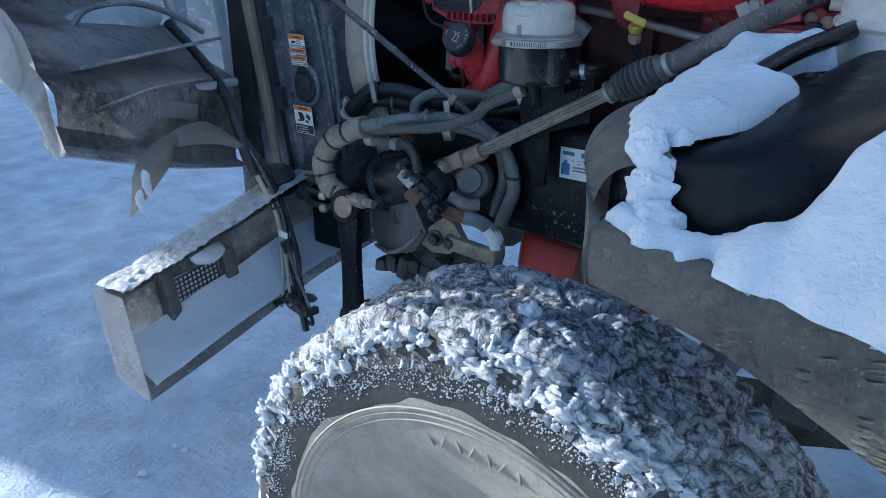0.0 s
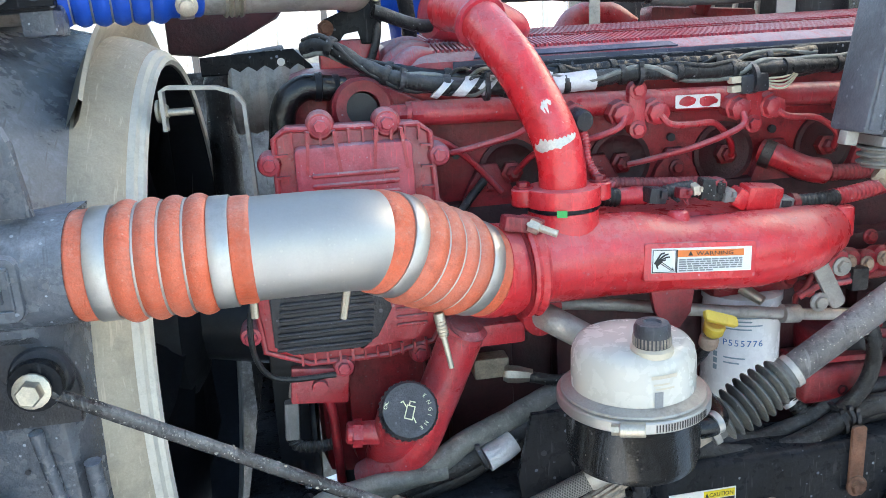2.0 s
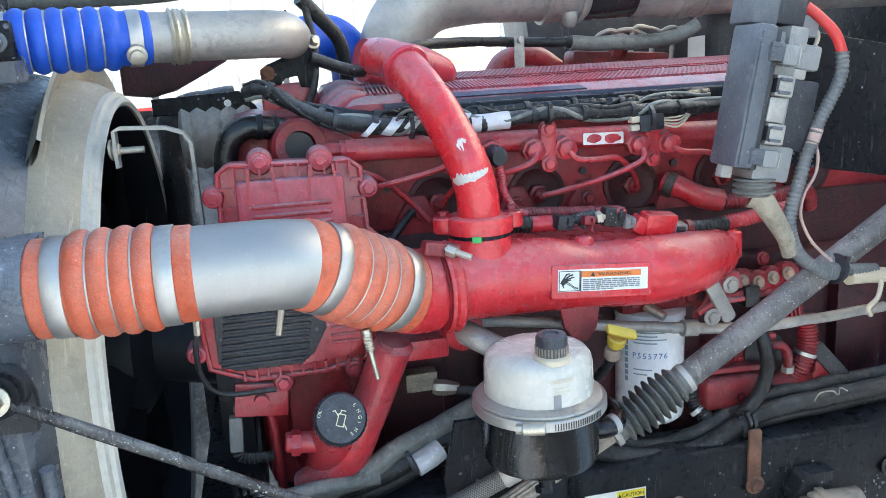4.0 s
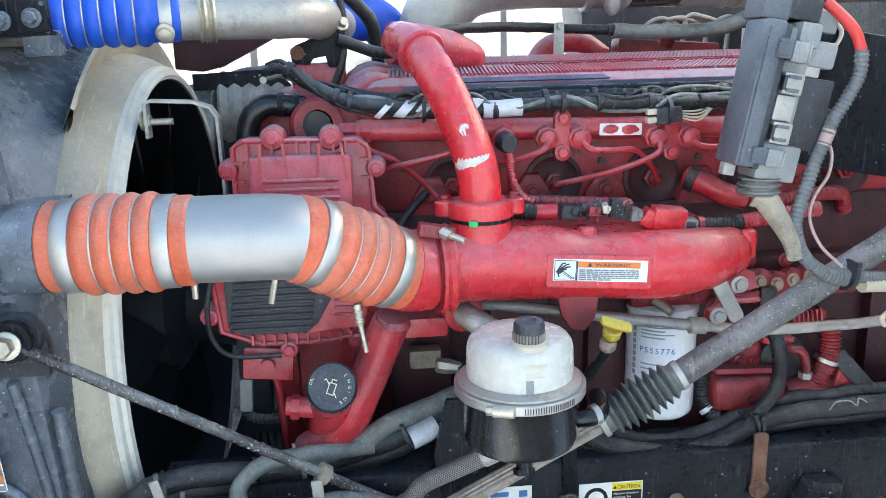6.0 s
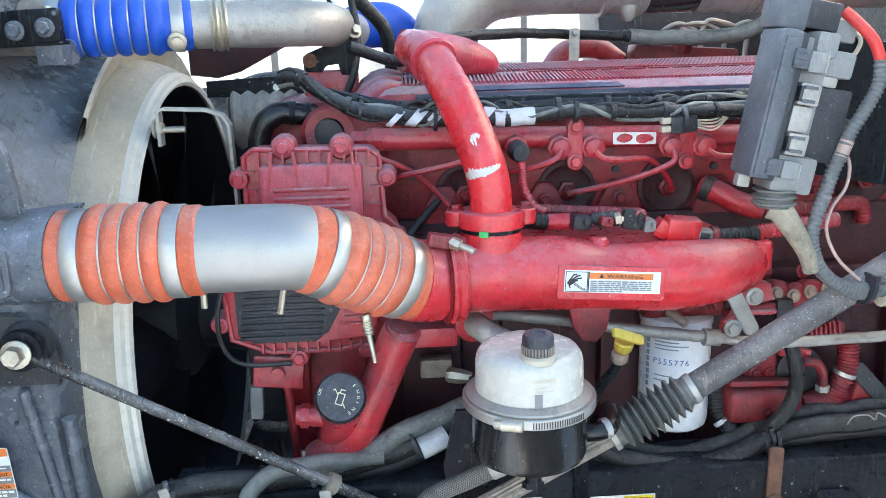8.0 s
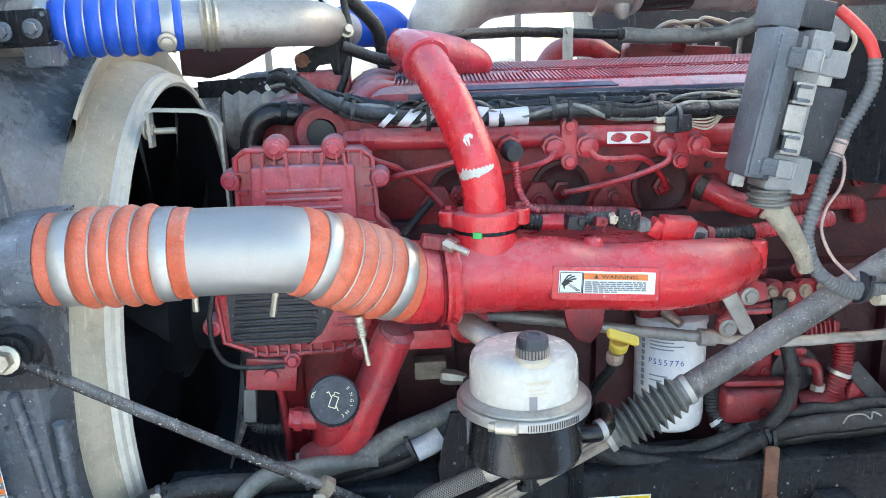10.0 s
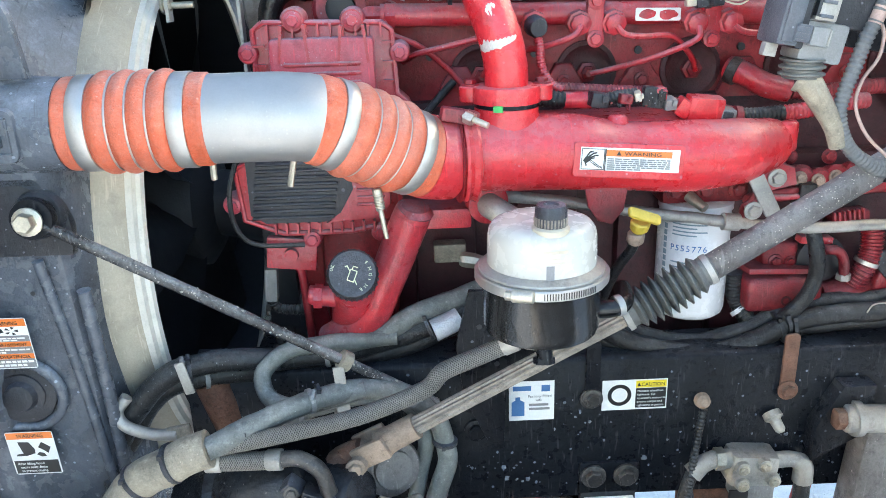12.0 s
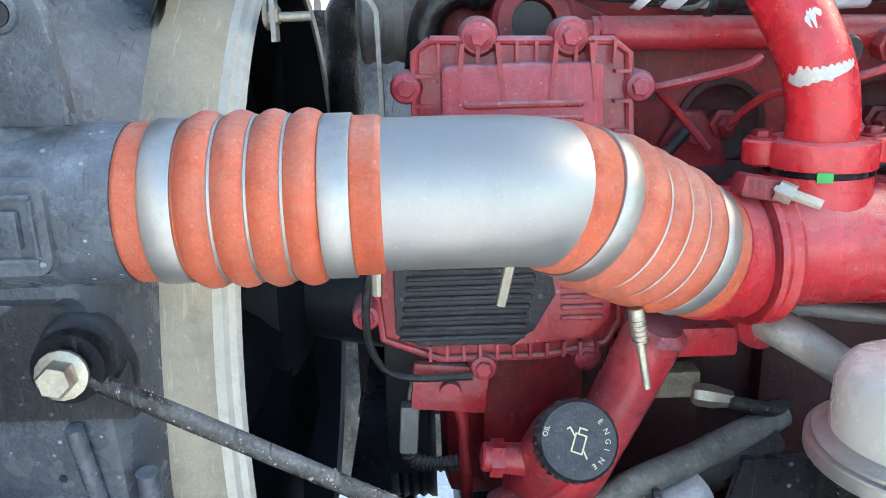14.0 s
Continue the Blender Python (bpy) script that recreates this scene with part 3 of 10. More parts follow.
def parked_trailer(at, length, height, white=True):
    """A far box trailer: body, frame, reflective strip and wheels."""
    t = thing("box_trailer", at, "white box trailer parked in the snowy yard, one added unseen for shade", "trailer", "far trailers")
    x, y, z = at
    part("body", box(B(), (x, y, z + 1.1 + height / 2), (length, 2.5, height), bevel=0.04), M["trailer_white"], t)
    for k in range(int(length / 0.6)):
        part("side_post", box(B(), (x - length / 2 + 0.3 + 0.6 * k, y - 1.262, z + 1.1 + height / 2), (0.05, 0.03, height - 0.2)), M["alu_dull"], t)
    part("frame_beam", box(B(), (x, y, z + 0.95), (length, 1.0, 0.2), bevel=0.02), M["trailer_dark"], t)
    for k in range(int(length / 0.9)):
        bm = box(B(), (x - length / 2 + 0.5 + 0.9 * k, y - 1.27, z + 1.18), (0.42, 0.02, 0.12))
        part("reflector", bm, M["glow_tail"] if k % 2 else M["paper"], t)
    for wx in (-length / 2 + 1.0, -length / 2 + 2.2, length / 2 - 1.0):
        bm = lathe(B(), [(0.26, 0), (0.45, 0.02), (0.5, 0.08), (0.5, 0.24), (0.45, 0.28)], (x + wx, y - 1.2, z + 0.5), (0, 1, 0), 24)
        w = part("wheel", bm, M["tyre"], t)
        part("rim", lathe(B(), [(0.05, 0.0), (0.22, 0.03), (0.27, -0.005), (0.27, 0.02)], (x + wx, y - 1.2, z + 0.5), (0, 1, 0), 20), M["rim"], w)
    return t


parked_trailer((-1.5, 17.0, GROUND), 9.0, 2.6)
parked_trailer((10.5, 21.0, GROUND), 10.0, 2.6)
# unseen trailer added ahead of the truck, only to cast shade
parked_trailer((-14.5, -0.77, GROUND), 10.0, 3.0)


def flat_deck(at):
    """A far flat deck with red and white tape and a cab frame."""
    t = thing("flat_deck_trailer", at, "flat-deck trailer with red and white tape, parked in sunlit snow", "trailer")
    x, y, z = at
    part("deck", box(B(), (x, y, z + 1.25), (5.0, 2.2, 0.14), bevel=0.02), M["trailer_dark"], t)
    for k in range(10):
        part("reflector", box(B(), (x - 2.3 + 0.5 * k, y - 1.12, z + 1.27), (0.25, 0.02, 0.10)), M["glow_tail"] if k % 2 else M["paper"], t)
    for k in range(4):
        part("stake", box(B(), (x - 2.2 + 1.45 * k, y - 1.05, z + 1.75), (0.07, 0.07, 0.9)), M["trailer_dark"], t)
    for wx in (-1.6, -0.5, 1.6):
        w = part("wheel", lathe(B(), [(0.26, 0), (0.45, 0.02), (0.5, 0.08), (0.5, 0.24), (0.45, 0.28)], (x + wx, y - 1.1, z + 0.5), (0, 1, 0), 24), M["tyre"], t)
        part("rim", lathe(B(), [(0.05, 0.0), (0.22, 0.03), (0.27, -0.005), (0.27, 0.02)], (x + wx, y - 1.1, z + 0.5), (0, 1, 0), 20), M["rim"], w)
    for wx, c in ((-1.2, 0.35), (0.4, 0.28), (1.7, 0.22)):
        part("load", box(B(), (x + wx, y, z + 1.32 + c / 2), (0.8, 1.2, c), bevel=0.05), M["alu_dull"], t)
    return t


flat_deck((0.6, 9.5, GROUND))


# ---- diesel engine, intake side ----
engine = thing("diesel_engine", (0.0, 0.45, 0.75), "dusty red six-cylinder diesel engine between black frame rails", "engine")


def build_engine():
    e = engine
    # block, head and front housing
    # block takes the darkened red, so its recess shade is in the paint
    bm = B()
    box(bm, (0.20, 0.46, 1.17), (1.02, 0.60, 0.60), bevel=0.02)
    block = part("engine_block", bm, M["red_dark"], e, "dark red engine block with recess shade in its colour")
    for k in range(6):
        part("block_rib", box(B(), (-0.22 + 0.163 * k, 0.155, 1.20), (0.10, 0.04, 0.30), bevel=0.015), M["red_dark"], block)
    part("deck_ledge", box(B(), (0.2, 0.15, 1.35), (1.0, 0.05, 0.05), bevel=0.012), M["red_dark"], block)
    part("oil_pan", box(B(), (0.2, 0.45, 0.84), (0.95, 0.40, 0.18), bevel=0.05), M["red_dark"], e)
    bm = box(B(), (0.20, 0.44, 1.545), (1.06, 0.53, 0.20), bevel=0.01)
    head = part("cylinder_head", bm, M["red_grimy_shade"], e)
    for k, x in enumerate((-0.19, -0.03, 0.09, 0.25, 0.41)):
        bm = slab(B(), [(-0.05, -0.05), (0.05, -0.05), (0.03, 0.0), (0.012, 0.03), (-0.012, 0.03), (-0.03, 0.0)], (x, 0.175, 1.49), (1, 0, 0), (0, 0, 1), 0.012, 0.004)
        part("casting_boss", bm, M["red_grimy_shade"], head)
    for x in (-0.19, -0.03, 0.09, 0.25, 0.41):
        bolt(head, (x, 0.160, 1.492), (0, -1, 0), 0.008, "red_grimy_shade")
    for x in (-0.235, -0.075, 0.085, 0.245, 0.405):
        part("drain_hole", cyl(B(), (x, 0.174, 1.535), (x, 0.1685, 1.535), 0.006, seg=10), M["void"], head)
    # front housing
    bm = B()
    box(bm, (-0.375, 0.42, 1.36), (0.17, 0.50, 0.60), bevel=0.03)
    box(bm, (-0.36, 0.17, 1.25), (0.12, 0.10, 0.30), bevel=0.03)
    part("front_housing", bm, M["red_grimy_shade"], e)
    box_bm = box(B(), (-0.3645, 0.30, 1.662), (0.088, 0.06, 0.075), bevel=0.008)
    part("lifting_block", box_bm, M["red"], e, "dusty red casting at the front of the head")

    # injector wells with their connectors
    for k, x in enumerate((-0.157, 0.006, 0.168, 0.331, 0.495)):
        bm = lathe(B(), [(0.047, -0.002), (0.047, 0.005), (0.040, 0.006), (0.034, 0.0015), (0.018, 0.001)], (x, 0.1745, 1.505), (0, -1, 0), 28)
        well = part("injector_well", bm, M["red_dark"], e, "dark red injector well")
        bm = lathe(B(), [(0.016, 0), (0.016, 0.012), (0.011, 0.014), (0.011, 0.022), (0.006, 0.026)], (x, 0.172, 1.505), (0, -1, 0), 6)
        part("injector_nut", bm, M["red_grimy_shade"], well)

    # fuel rail with fittings, brackets and high-pressure lines
    bm = B()
    tube(bm, [(-0.305, 0.135, 1.600), (0.0, 0.130, 1.594), (0.55, 0.130, 1.580)], 0.0165, 16, 4)
    lathe(bm, [(0.012, -0.03), (0.015, -0.025), (0.015, 0.0), (0.019, 0.002), (0.019, 0.016)], (-0.30, 0.135, 1.600), (1, 0, -0.02), 6)
    rail = part("fuel_rail", bm, M["red"], e)
    for x in (-0.085, -0.02, 0.03, 0.148, 0.199, 0.32, 0.37):
        z = 1.584 - 0.02 * x
        bm = lathe(B(), [(0.018, 0), (0.018, 0.022), (0.0145, 0.023), (0.0145, 0.034), (0.008, 0.038)], (x, 0.122, z), (0, -1, -0.1), 8)
        part("rail_fitting", bm, M["red"], rail)
    bm = B()
    lathe(bm, [(0.013, 0), (0.015, 0.004), (0.015, 0.02), (0.012, 0.026)], (-0.089, 0.088, 1.583), (0.2, -1, -0.1), 14)
    part("pressure_sensor", bm, M["black_plastic"], rail)
    for x, z in ((0.003, 1.587), (0.172, 1.582), (0.345, 1.578)):
        bm = slab(B(), rounded(0.024, 0.074, 0.011), (x, 0.112, z), (1, 0, 0), (0, 0, 1), 0.012, 0.003)
        br = part("rail_bracket", bm, M["red"], rail)
        for dz in (0.025, -0.027):
            bolt(br, (x, 0.1, z + dz), (0, -1, 0), 0.0085, "red")
    lines = [
        [(-0.02, 0.086, 1.580), (-0.035, 0.078, 1.566), (-0.075, 0.092, 1.552), (-0.13, 0.12, 1.538), (-0.157, 0.148, 1.507)],
        [(0.03, 0.086, 1.578), (0.042, 0.082, 1.566), (0.075, 0.09, 1.562), (0.115, 0.10, 1.560), (0.15, 0.12, 1.530), (0.168, 0.147, 1.505)],
        [(0.148, 0.086, 1.574), (0.142, 0.078, 1.556), (0.09, 0.095, 1.532), (0.035, 0.128, 1.513), (0.008, 0.146, 1.505)],
        [(0.199, 0.086, 1.573), (0.215, 0.084, 1.564), (0.27, 0.10, 1.556), (0.315, 0.12, 1.53), (0.331, 0.147, 1.505)],
        [(0.37, 0.086, 1.570), (0.39, 0.085, 1.562), (0.46, 0.12, 1.53), (0.495, 0.147, 1.505)],
        [(-0.15, 0.10, 1.575), (-0.17, 0.095, 1.566), (-0.225, 0.105, 1.553), (-0.255, 0.12, 1.545), (-0.275, 0.16, 1.53)],
        [(-0.30, 0.115, 1.592), (-0.29, 0.11, 1.575), (-0.25, 0.13, 1.555), (-0.21, 0.15, 1.52), (-0.175, 0.155, 1.48)],
    ]
    for pts in lines:
        part("fuel_line", tube(B(), pts, 0.0045, 8, 6), M["red"], rail)
    bm = slab(B(), rounded(0.066, 0.018, 0.002), (0.096, 0.1125, 1.5905), (1, 0, -0.025), (0, 0, 1), -0.0006)
    tag = part("worn_tag", bm, M["paper"], e, "half-painted white part tag")
    bm = B()
    lumps(bm, [((0.080, 0.1115, 1.591), (0.013, 0.001, 0.007)), ((0.112, 0.1115, 1.590), (0.014, 0.001, 0.007))], 2, 0.3, 60, 2)
    part("paint_blot", bm, M["red"], tag)

    # valve cover with grooves
    prof = [(0.185, 1.640), (0.185, 1.662), (0.196, 1.669), (0.212, 1.673), (0.445, 1.698), (0.475, 1.68), (0.475, 1.63)]
    bm = B()
    xs = (-0.314, -0.304, -0.272, 0.62)
    rings = []
    for k, x in enumerate(xs):
        inset = (0.035, 0.012, 0.0, 0.0)[k]
        rings.append([bm.verts.new((x, y + (inset if y < 0.3 else -inset), z - inset * 0.6)) for y, z in prof])
    for a, b in zip(rings, rings[1:]):
        for i in range(len(prof) - 1):
            bm.faces.new((a[i], a[i + 1], b[i + 1], b[i]))
    bm.faces.new(rings[0])
    bm.faces.new(rings[-1])
    cover = part("valve_cover", bm, M["red_cover"], e, "dusty ribbed red valve cover")
    ribs = B()
    n_rib = 130
    for k in range(n_rib):
        x = -0.252 + 0.0066 * k
        for y0, y1 in ((0.216, 0.300), (0.338, 0.432)):
            z0, z1 = 1.673 + (y0 - 0.212) * 0.1073, 1.673 + (y1 - 0.212) * 0.1073
            sk = 0.004 if y0 < 0.3 else -0.004
            a = [ribs.verts.new(p) for p in ((x, y0, z0), (x + 0.0034, y0, z0), (x + 0.0034 + sk, y1, z1), (x + sk, y1, z1))]
            b = [ribs.verts.new(v.co + Vector((0, 0, 0.004))) for v in a]
            ribs.faces.new(b)
            for i in range(4):
                ribs.faces.new((a[i], a[(i + 1) % 4], b[(i + 1) % 4], b[i]))
    tagged(part("grip_rib", ribs, M["red_cover"], cover), kind="stuff")
    strip = part("print_strip", box(B(), (0.19, 0.183, 1.652), (0.84, 0.004, 0.019), bevel=0.001), M["strip_blue"], cover, "dusty blue printed strip")
    for k in range(7):
        bars(strip, [(0.03 + 0.115 * k, 0.006, 0.075, 0.007)], (-0.23, 0.1808, 1.643), (1, 0, 0), (0, 0, 1), "ink_grey", "print_mark")
    part("harness_tray", box(B(), (0.16, 0.160, 1.632), (0.62, 0.034, 0.012), (0, 0, 0), 0.003), M["black_plastic"], e, "black harness tray")
    for k in range(15):
        x = -0.03 + 0.042 * k
        z = 1.673 + 0.106 * 0.1073
        part("raised_mark", slab(B(), [(0, -0.006), (0.03, -0.006), (0.038, 0.004), (0.026, 0.001), (0.0, 0.004)], (x, 0.318, z), (1, 0, 0), (0, 1, 0.107), 0.004), M["red_grimy_shade"], cover)
    for y0, z0, dz in ((0.205, 1.668, 0.014), (0.250, 1.676, 0.013), (0.300, 1.682, 0.012)):
        bm = tube(B(), [(-0.250, y0 + 0.02, z0 + 0.006), (-0.280, y0 + 0.006, z0 + 0.004), (-0.306, y0 - 0.006, z0 - dz), (-0.318, y0 - 0.010, z0 - dz - 0.014)], [0.006, 0.014, 0.016, 0.010], 12)
        part("cover_lug", bm, M["red_cover"], cover)
    bm = box(B(), (0.20, 0.186, 1.640), (0.84, 0.035, 0.030), bevel=0.006)
    part("gasket_rail", bm, M["black_paint"], e, "black rail under the valve cover")
    bm = slab(B(), [(0, 0), (0.30, 0), (0.29, 0.011), (0.005, 0.011)], (-0.20, 0.1855, 1.6635), (1, 0, 0), (0, 0.84, 0.54), 0.002)
    part("data_plate", bm, M["strip_blue"], e, "worn blue data plate")

    # intake manifold: a swelling pipe that turns into the head
    line = spline([(-0.215, -0.024, 1.424), (-0.14, -0.012, 1.424), (-0.05, -0.004, 1.420), (0.02, 0.0, 1.411), (0.11, 0.0, 1.407),
                   (0.18, 0.006, 1.409), (0.228, 0.024, 1.413), (0.262, 0.062, 1.416)], 8)
    rr = [0.049, 0.0525, 0.0525, 0.0475, 0.050, 0.047, 0.040, 0.030]
    radii = []
    for i in range(len(line)):
        f = i / (len(line) - 1) * 7
        k = min(int(f), 6)
        s = f - k
        s = s * s * (3 - 2 * s)
        radii.append(rr[k] + (rr[k + 1] - rr[k]) * s)
    bm = sweep(B(), line, radii, 32)
    box(bm, (0.06, 0.085, 1.418), (0.34, 0.13, 0.075), bevel=0.025, seg=3)
    cyl(bm, (0.262, 0.02, 1.405), (0.262, 0.02, 1.447), 0.014, bevel=0.003)
    cyl(bm, (0.015, 0.0, 1.452), (0.015, 0.0, 1.468), 0.016, 0.013, bevel=0.003)
    cyl(bm, (-0.137, -0.004, 1.45), (-0.137, -0.004, 1.486), 0.046, 0.043, seg=28)
    part("intake_manifold", bm, M["red_bright"], e, "bright red cast intake manifold", 50)
    bm = lathe(B(), [(0.053, -0.012), (0.060, -0.010), (0.0625, -0.006), (0.058, 0.0), (0.0625, 0.006), (0.060, 0.010), (0.053, 0.012)], (-0.192, -0.022, 1.4235), (1, 0.12, 0), 40)
    vb = part("flange_band", bm, M["red_bright"], e, "red painted flange clamp")
    part("clamp_wire", lathe(B(), [(0.0605, -0.0015), (0.063, 0.0), (0.0605, 0.0015)], (-0.206, -0.024, 1.4235), (1, 0.12, 0), 40), M["red_grimy_shade"], vb)
    bm = box(B(), (-0.203, -0.055, 1.484), (0.05, 0.02, 0.018), (0, 12, 8), 0.004)
    part("clamp_lug", bm, M["red_grimy_shade"], vb)
    bm = cyl(B(), (-0.20, -0.06, 1.486), (-0.168, -0.078, 1.474), 0.0045, seg=8)
    cyl(bm, (-0.196, -0.062, 1.4845), (-0.186, -0.068, 1.480), 0.0085, seg=6)
    part("clamp_screw", bm, M["zinc"], vb)
    # crossover pipe from the collar up over the head
    bm = slab(B(), [(x * 1.0, y) for x, y in disc(0.046, 28)], (-0.137, -0.004, 1.492), (1, 0, 0), (0, 1, 0), 0.022, 0.003)
    for dx in (-0.048, 0.048):
        cyl(bm, (-0.137 + dx, 0.002, 1.492), (-0.137 + dx, 0.002, 1.514), 0.015, bevel=0.002)
    flange = part("pipe_flange", bm, M["red_bright"], e)
    for dx in (-0.048, 0.048):
        bolt(flange, (-0.137 + dx, 0.002, 1.514), (0, 0, 1), 0.0085, "red_grimy_shade")
    bm = lathe(B(), [(0.0445, 0), (0.0445, 0.005)], (-0.137, -0.004, 1.487), (0, 0, 1), 28)
    gasket = part("gasket", bm, M["black_paint"], e)
    part("gasket_tab", box(B(), (-0.152, -0.0465, 1.489), (0.012, 0.006, 0.008), (0, 0, -18)), M["green"], gasket, "green gasket tab")
    pipe = [(-0.137, -0.004, 1.505), (-0.138, -0.003, 1.540), (-0.147, 0.004, 1.582), (-0.169, 0.035, 1.641), (-0.188, 0.073, 1.682), (-0.206, 0.120, 1.715), (-0.220, 0.165, 1.727), (-0.231, 0.205, 1.731)]
    xo = part("crossover_pipe", tube(B(), pipe, 0.0290, 32, 10), M["red_bright"], e, "red crossover pipe with chipped paint")
    bm = lathe(B(), [(0.029, -0.005), (0.0345, -0.005), (0.0365, 0.0), (0.0345, 0.006), (0.029, 0.009)], (-0.204, 0.115, 1.712), (-0.34, 0.95, 0.52), 36)
    part("pipe_bead", bm, M["red_dusty"], xo)
    chip(xo, (-0.1475, 0.0052, 1.584), (-0.27, 0.30, 1.0), 0.0294, [(-75, 42, -0.028, -0.010, 3), (-10, 42, -0.012, -0.002, 9)])
    chip(xo, (-0.1535, 0.0125, 1.600), (-0.33, 0.45, 1.0), 0.0295, [(-16, 16, -0.008, 0.009, 5)])
    # warning sticker on a raised pad
    o, u, v = Vector((-0.0470, -0.0600, 1.4085)), Vector((0.992, 0.045, -0.085)).normalized(), Vector((0.08, 0.12, 0.99)).normalized()
    nrm = u.cross(v)
    bm = slab(B(), rounded(0.150, 0.046, 0.004, cx=0.066, cy=0.013), o - nrm * 0.030, u, v, 0.0288, 0.002)
    part("label_pad", bm, M["red_bright"], e)
    warn = part("warning_label", slab(B(), [(0, 0), (0.134, 0), (0.134, 0.030), (0, 0.030)], o - nrm * 0.001, u, v, 0.0006), M["paper"], e, "white and orange warning sticker")
    part("orange_field", slab(B(), [(0.034, 0.019), (0.123, 0.019), (0.123, 0.0272), (0.034, 0.0272)], o, u, v, 0.0003), M["label_orange"], warn)
    part("divider", slab(B(), [(0.0325, 0), (0.0338, 0), (0.0338, 0.028), (0.0325, 0.028)], o, u, v, 0.0003), M["ink"], warn)
    letters(warn, "WARNING", o + u * 0.058 + v * 0.0206 + nrm * 0.0006, u, v, 0.0068, "ink", width=0.050)
    bm = slab(B(), [(0, 0), (0.0066, 0), (0.0033, 0.0056)], o + u * 0.0475 + v * 0.0205 + nrm * 0.0003, u, v, 0.0003)
    part("hazard_sign", bm, M["ink"], warn)
    bars(warn, text_rows(0.036, 0.0015, 0.085, 0.016, 6, 5), o, u, v, "ink_grey", "small_print")
    bm = B()
    slab(bm, [(0.003, 0.012), (0.008, 0.009), (0.014, 0.013), (0.013, 0.018), (0.007, 0.018)], o + nrm * 0.0002, u, v, 0.0003)
    for pts in (((0.010, 0.017), (0.017, 0.022), (0.021, 0.023)), ((0.011, 0.016), (0.019, 0.019), (0.023, 0.0195)), ((0.012, 0.015), (0.018, 0.016)), ((0.008, 0.018), (0.012, 0.0235), (0.016, 0.0245)), ((0.006, 0.011), (0.008, 0.006))):
        stroke(bm, pts, 0.0018, o + nrm * 0.0002, u, v)
    for pts in (((0.014, 0.013), (0.029, 0.003)), ((0.013, 0.011), (0.026, 0.003)), ((0.029, 0.003), (0.0275, 0.006))):
        stroke(bm, pts, 0.0009, o + nrm * 0.0002, u, v)
    for pts in (((0.0015, 0.0012), (0.0315, 0.0012), (0.0315, 0.0278), (0.0015, 0.0278), (0.0015, 0.0012)),):
        stroke(bm, pts, 0.0008, o + nrm * 0.0002, u, v)
    part("pictogram", bm, M["ink"], warn)


def chip(parent, p, axis, r, bits):
    """Bare patches with ragged edges on a pipe: (angle from, to, height from, to, seed), angle 0 facing outward (-y)."""
    z = Vector(axis).normalized()
    f = Vector((0, -1, 0))
    f = (f - z * f.dot(z)).normalized()
    s = z.cross(f)
    bm = B()
    for a0, a1, h0, h1, seed in bits:
        rows = []
        n = 18
        for i in range(n + 1):
            a = radians(a0 + (a1 - a0) * i / n)
            w = math.sin(math.pi * i / n) ** 0.5
            lo = h0 + (1 - w) * (h1 - h0) * 0.5 + 0.004 * noise.noise(Vector((i * 0.55, seed, 0)))
            hi = h1 - (1 - w) * (h1 - h0) * 0.5 + 0.005 * noise.noise(Vector((i * 0.6, seed, 5)))
            d = f * math.cos(a) + s * math.sin(a)
            rows.append([bm.verts.new(Vector(p) + z * h + d * r) for h in (lo, (lo + hi) / 2, max(lo + 0.001, hi))])
        for q, w in zip(rows, rows[1:]):
            for j in range(2):
                bm.faces.new((q[j], q[j + 1], w[j + 1], w[j]))
    return part("paint_chip", bm, M["bare"], parent, "bare metal patch")


build_engine()


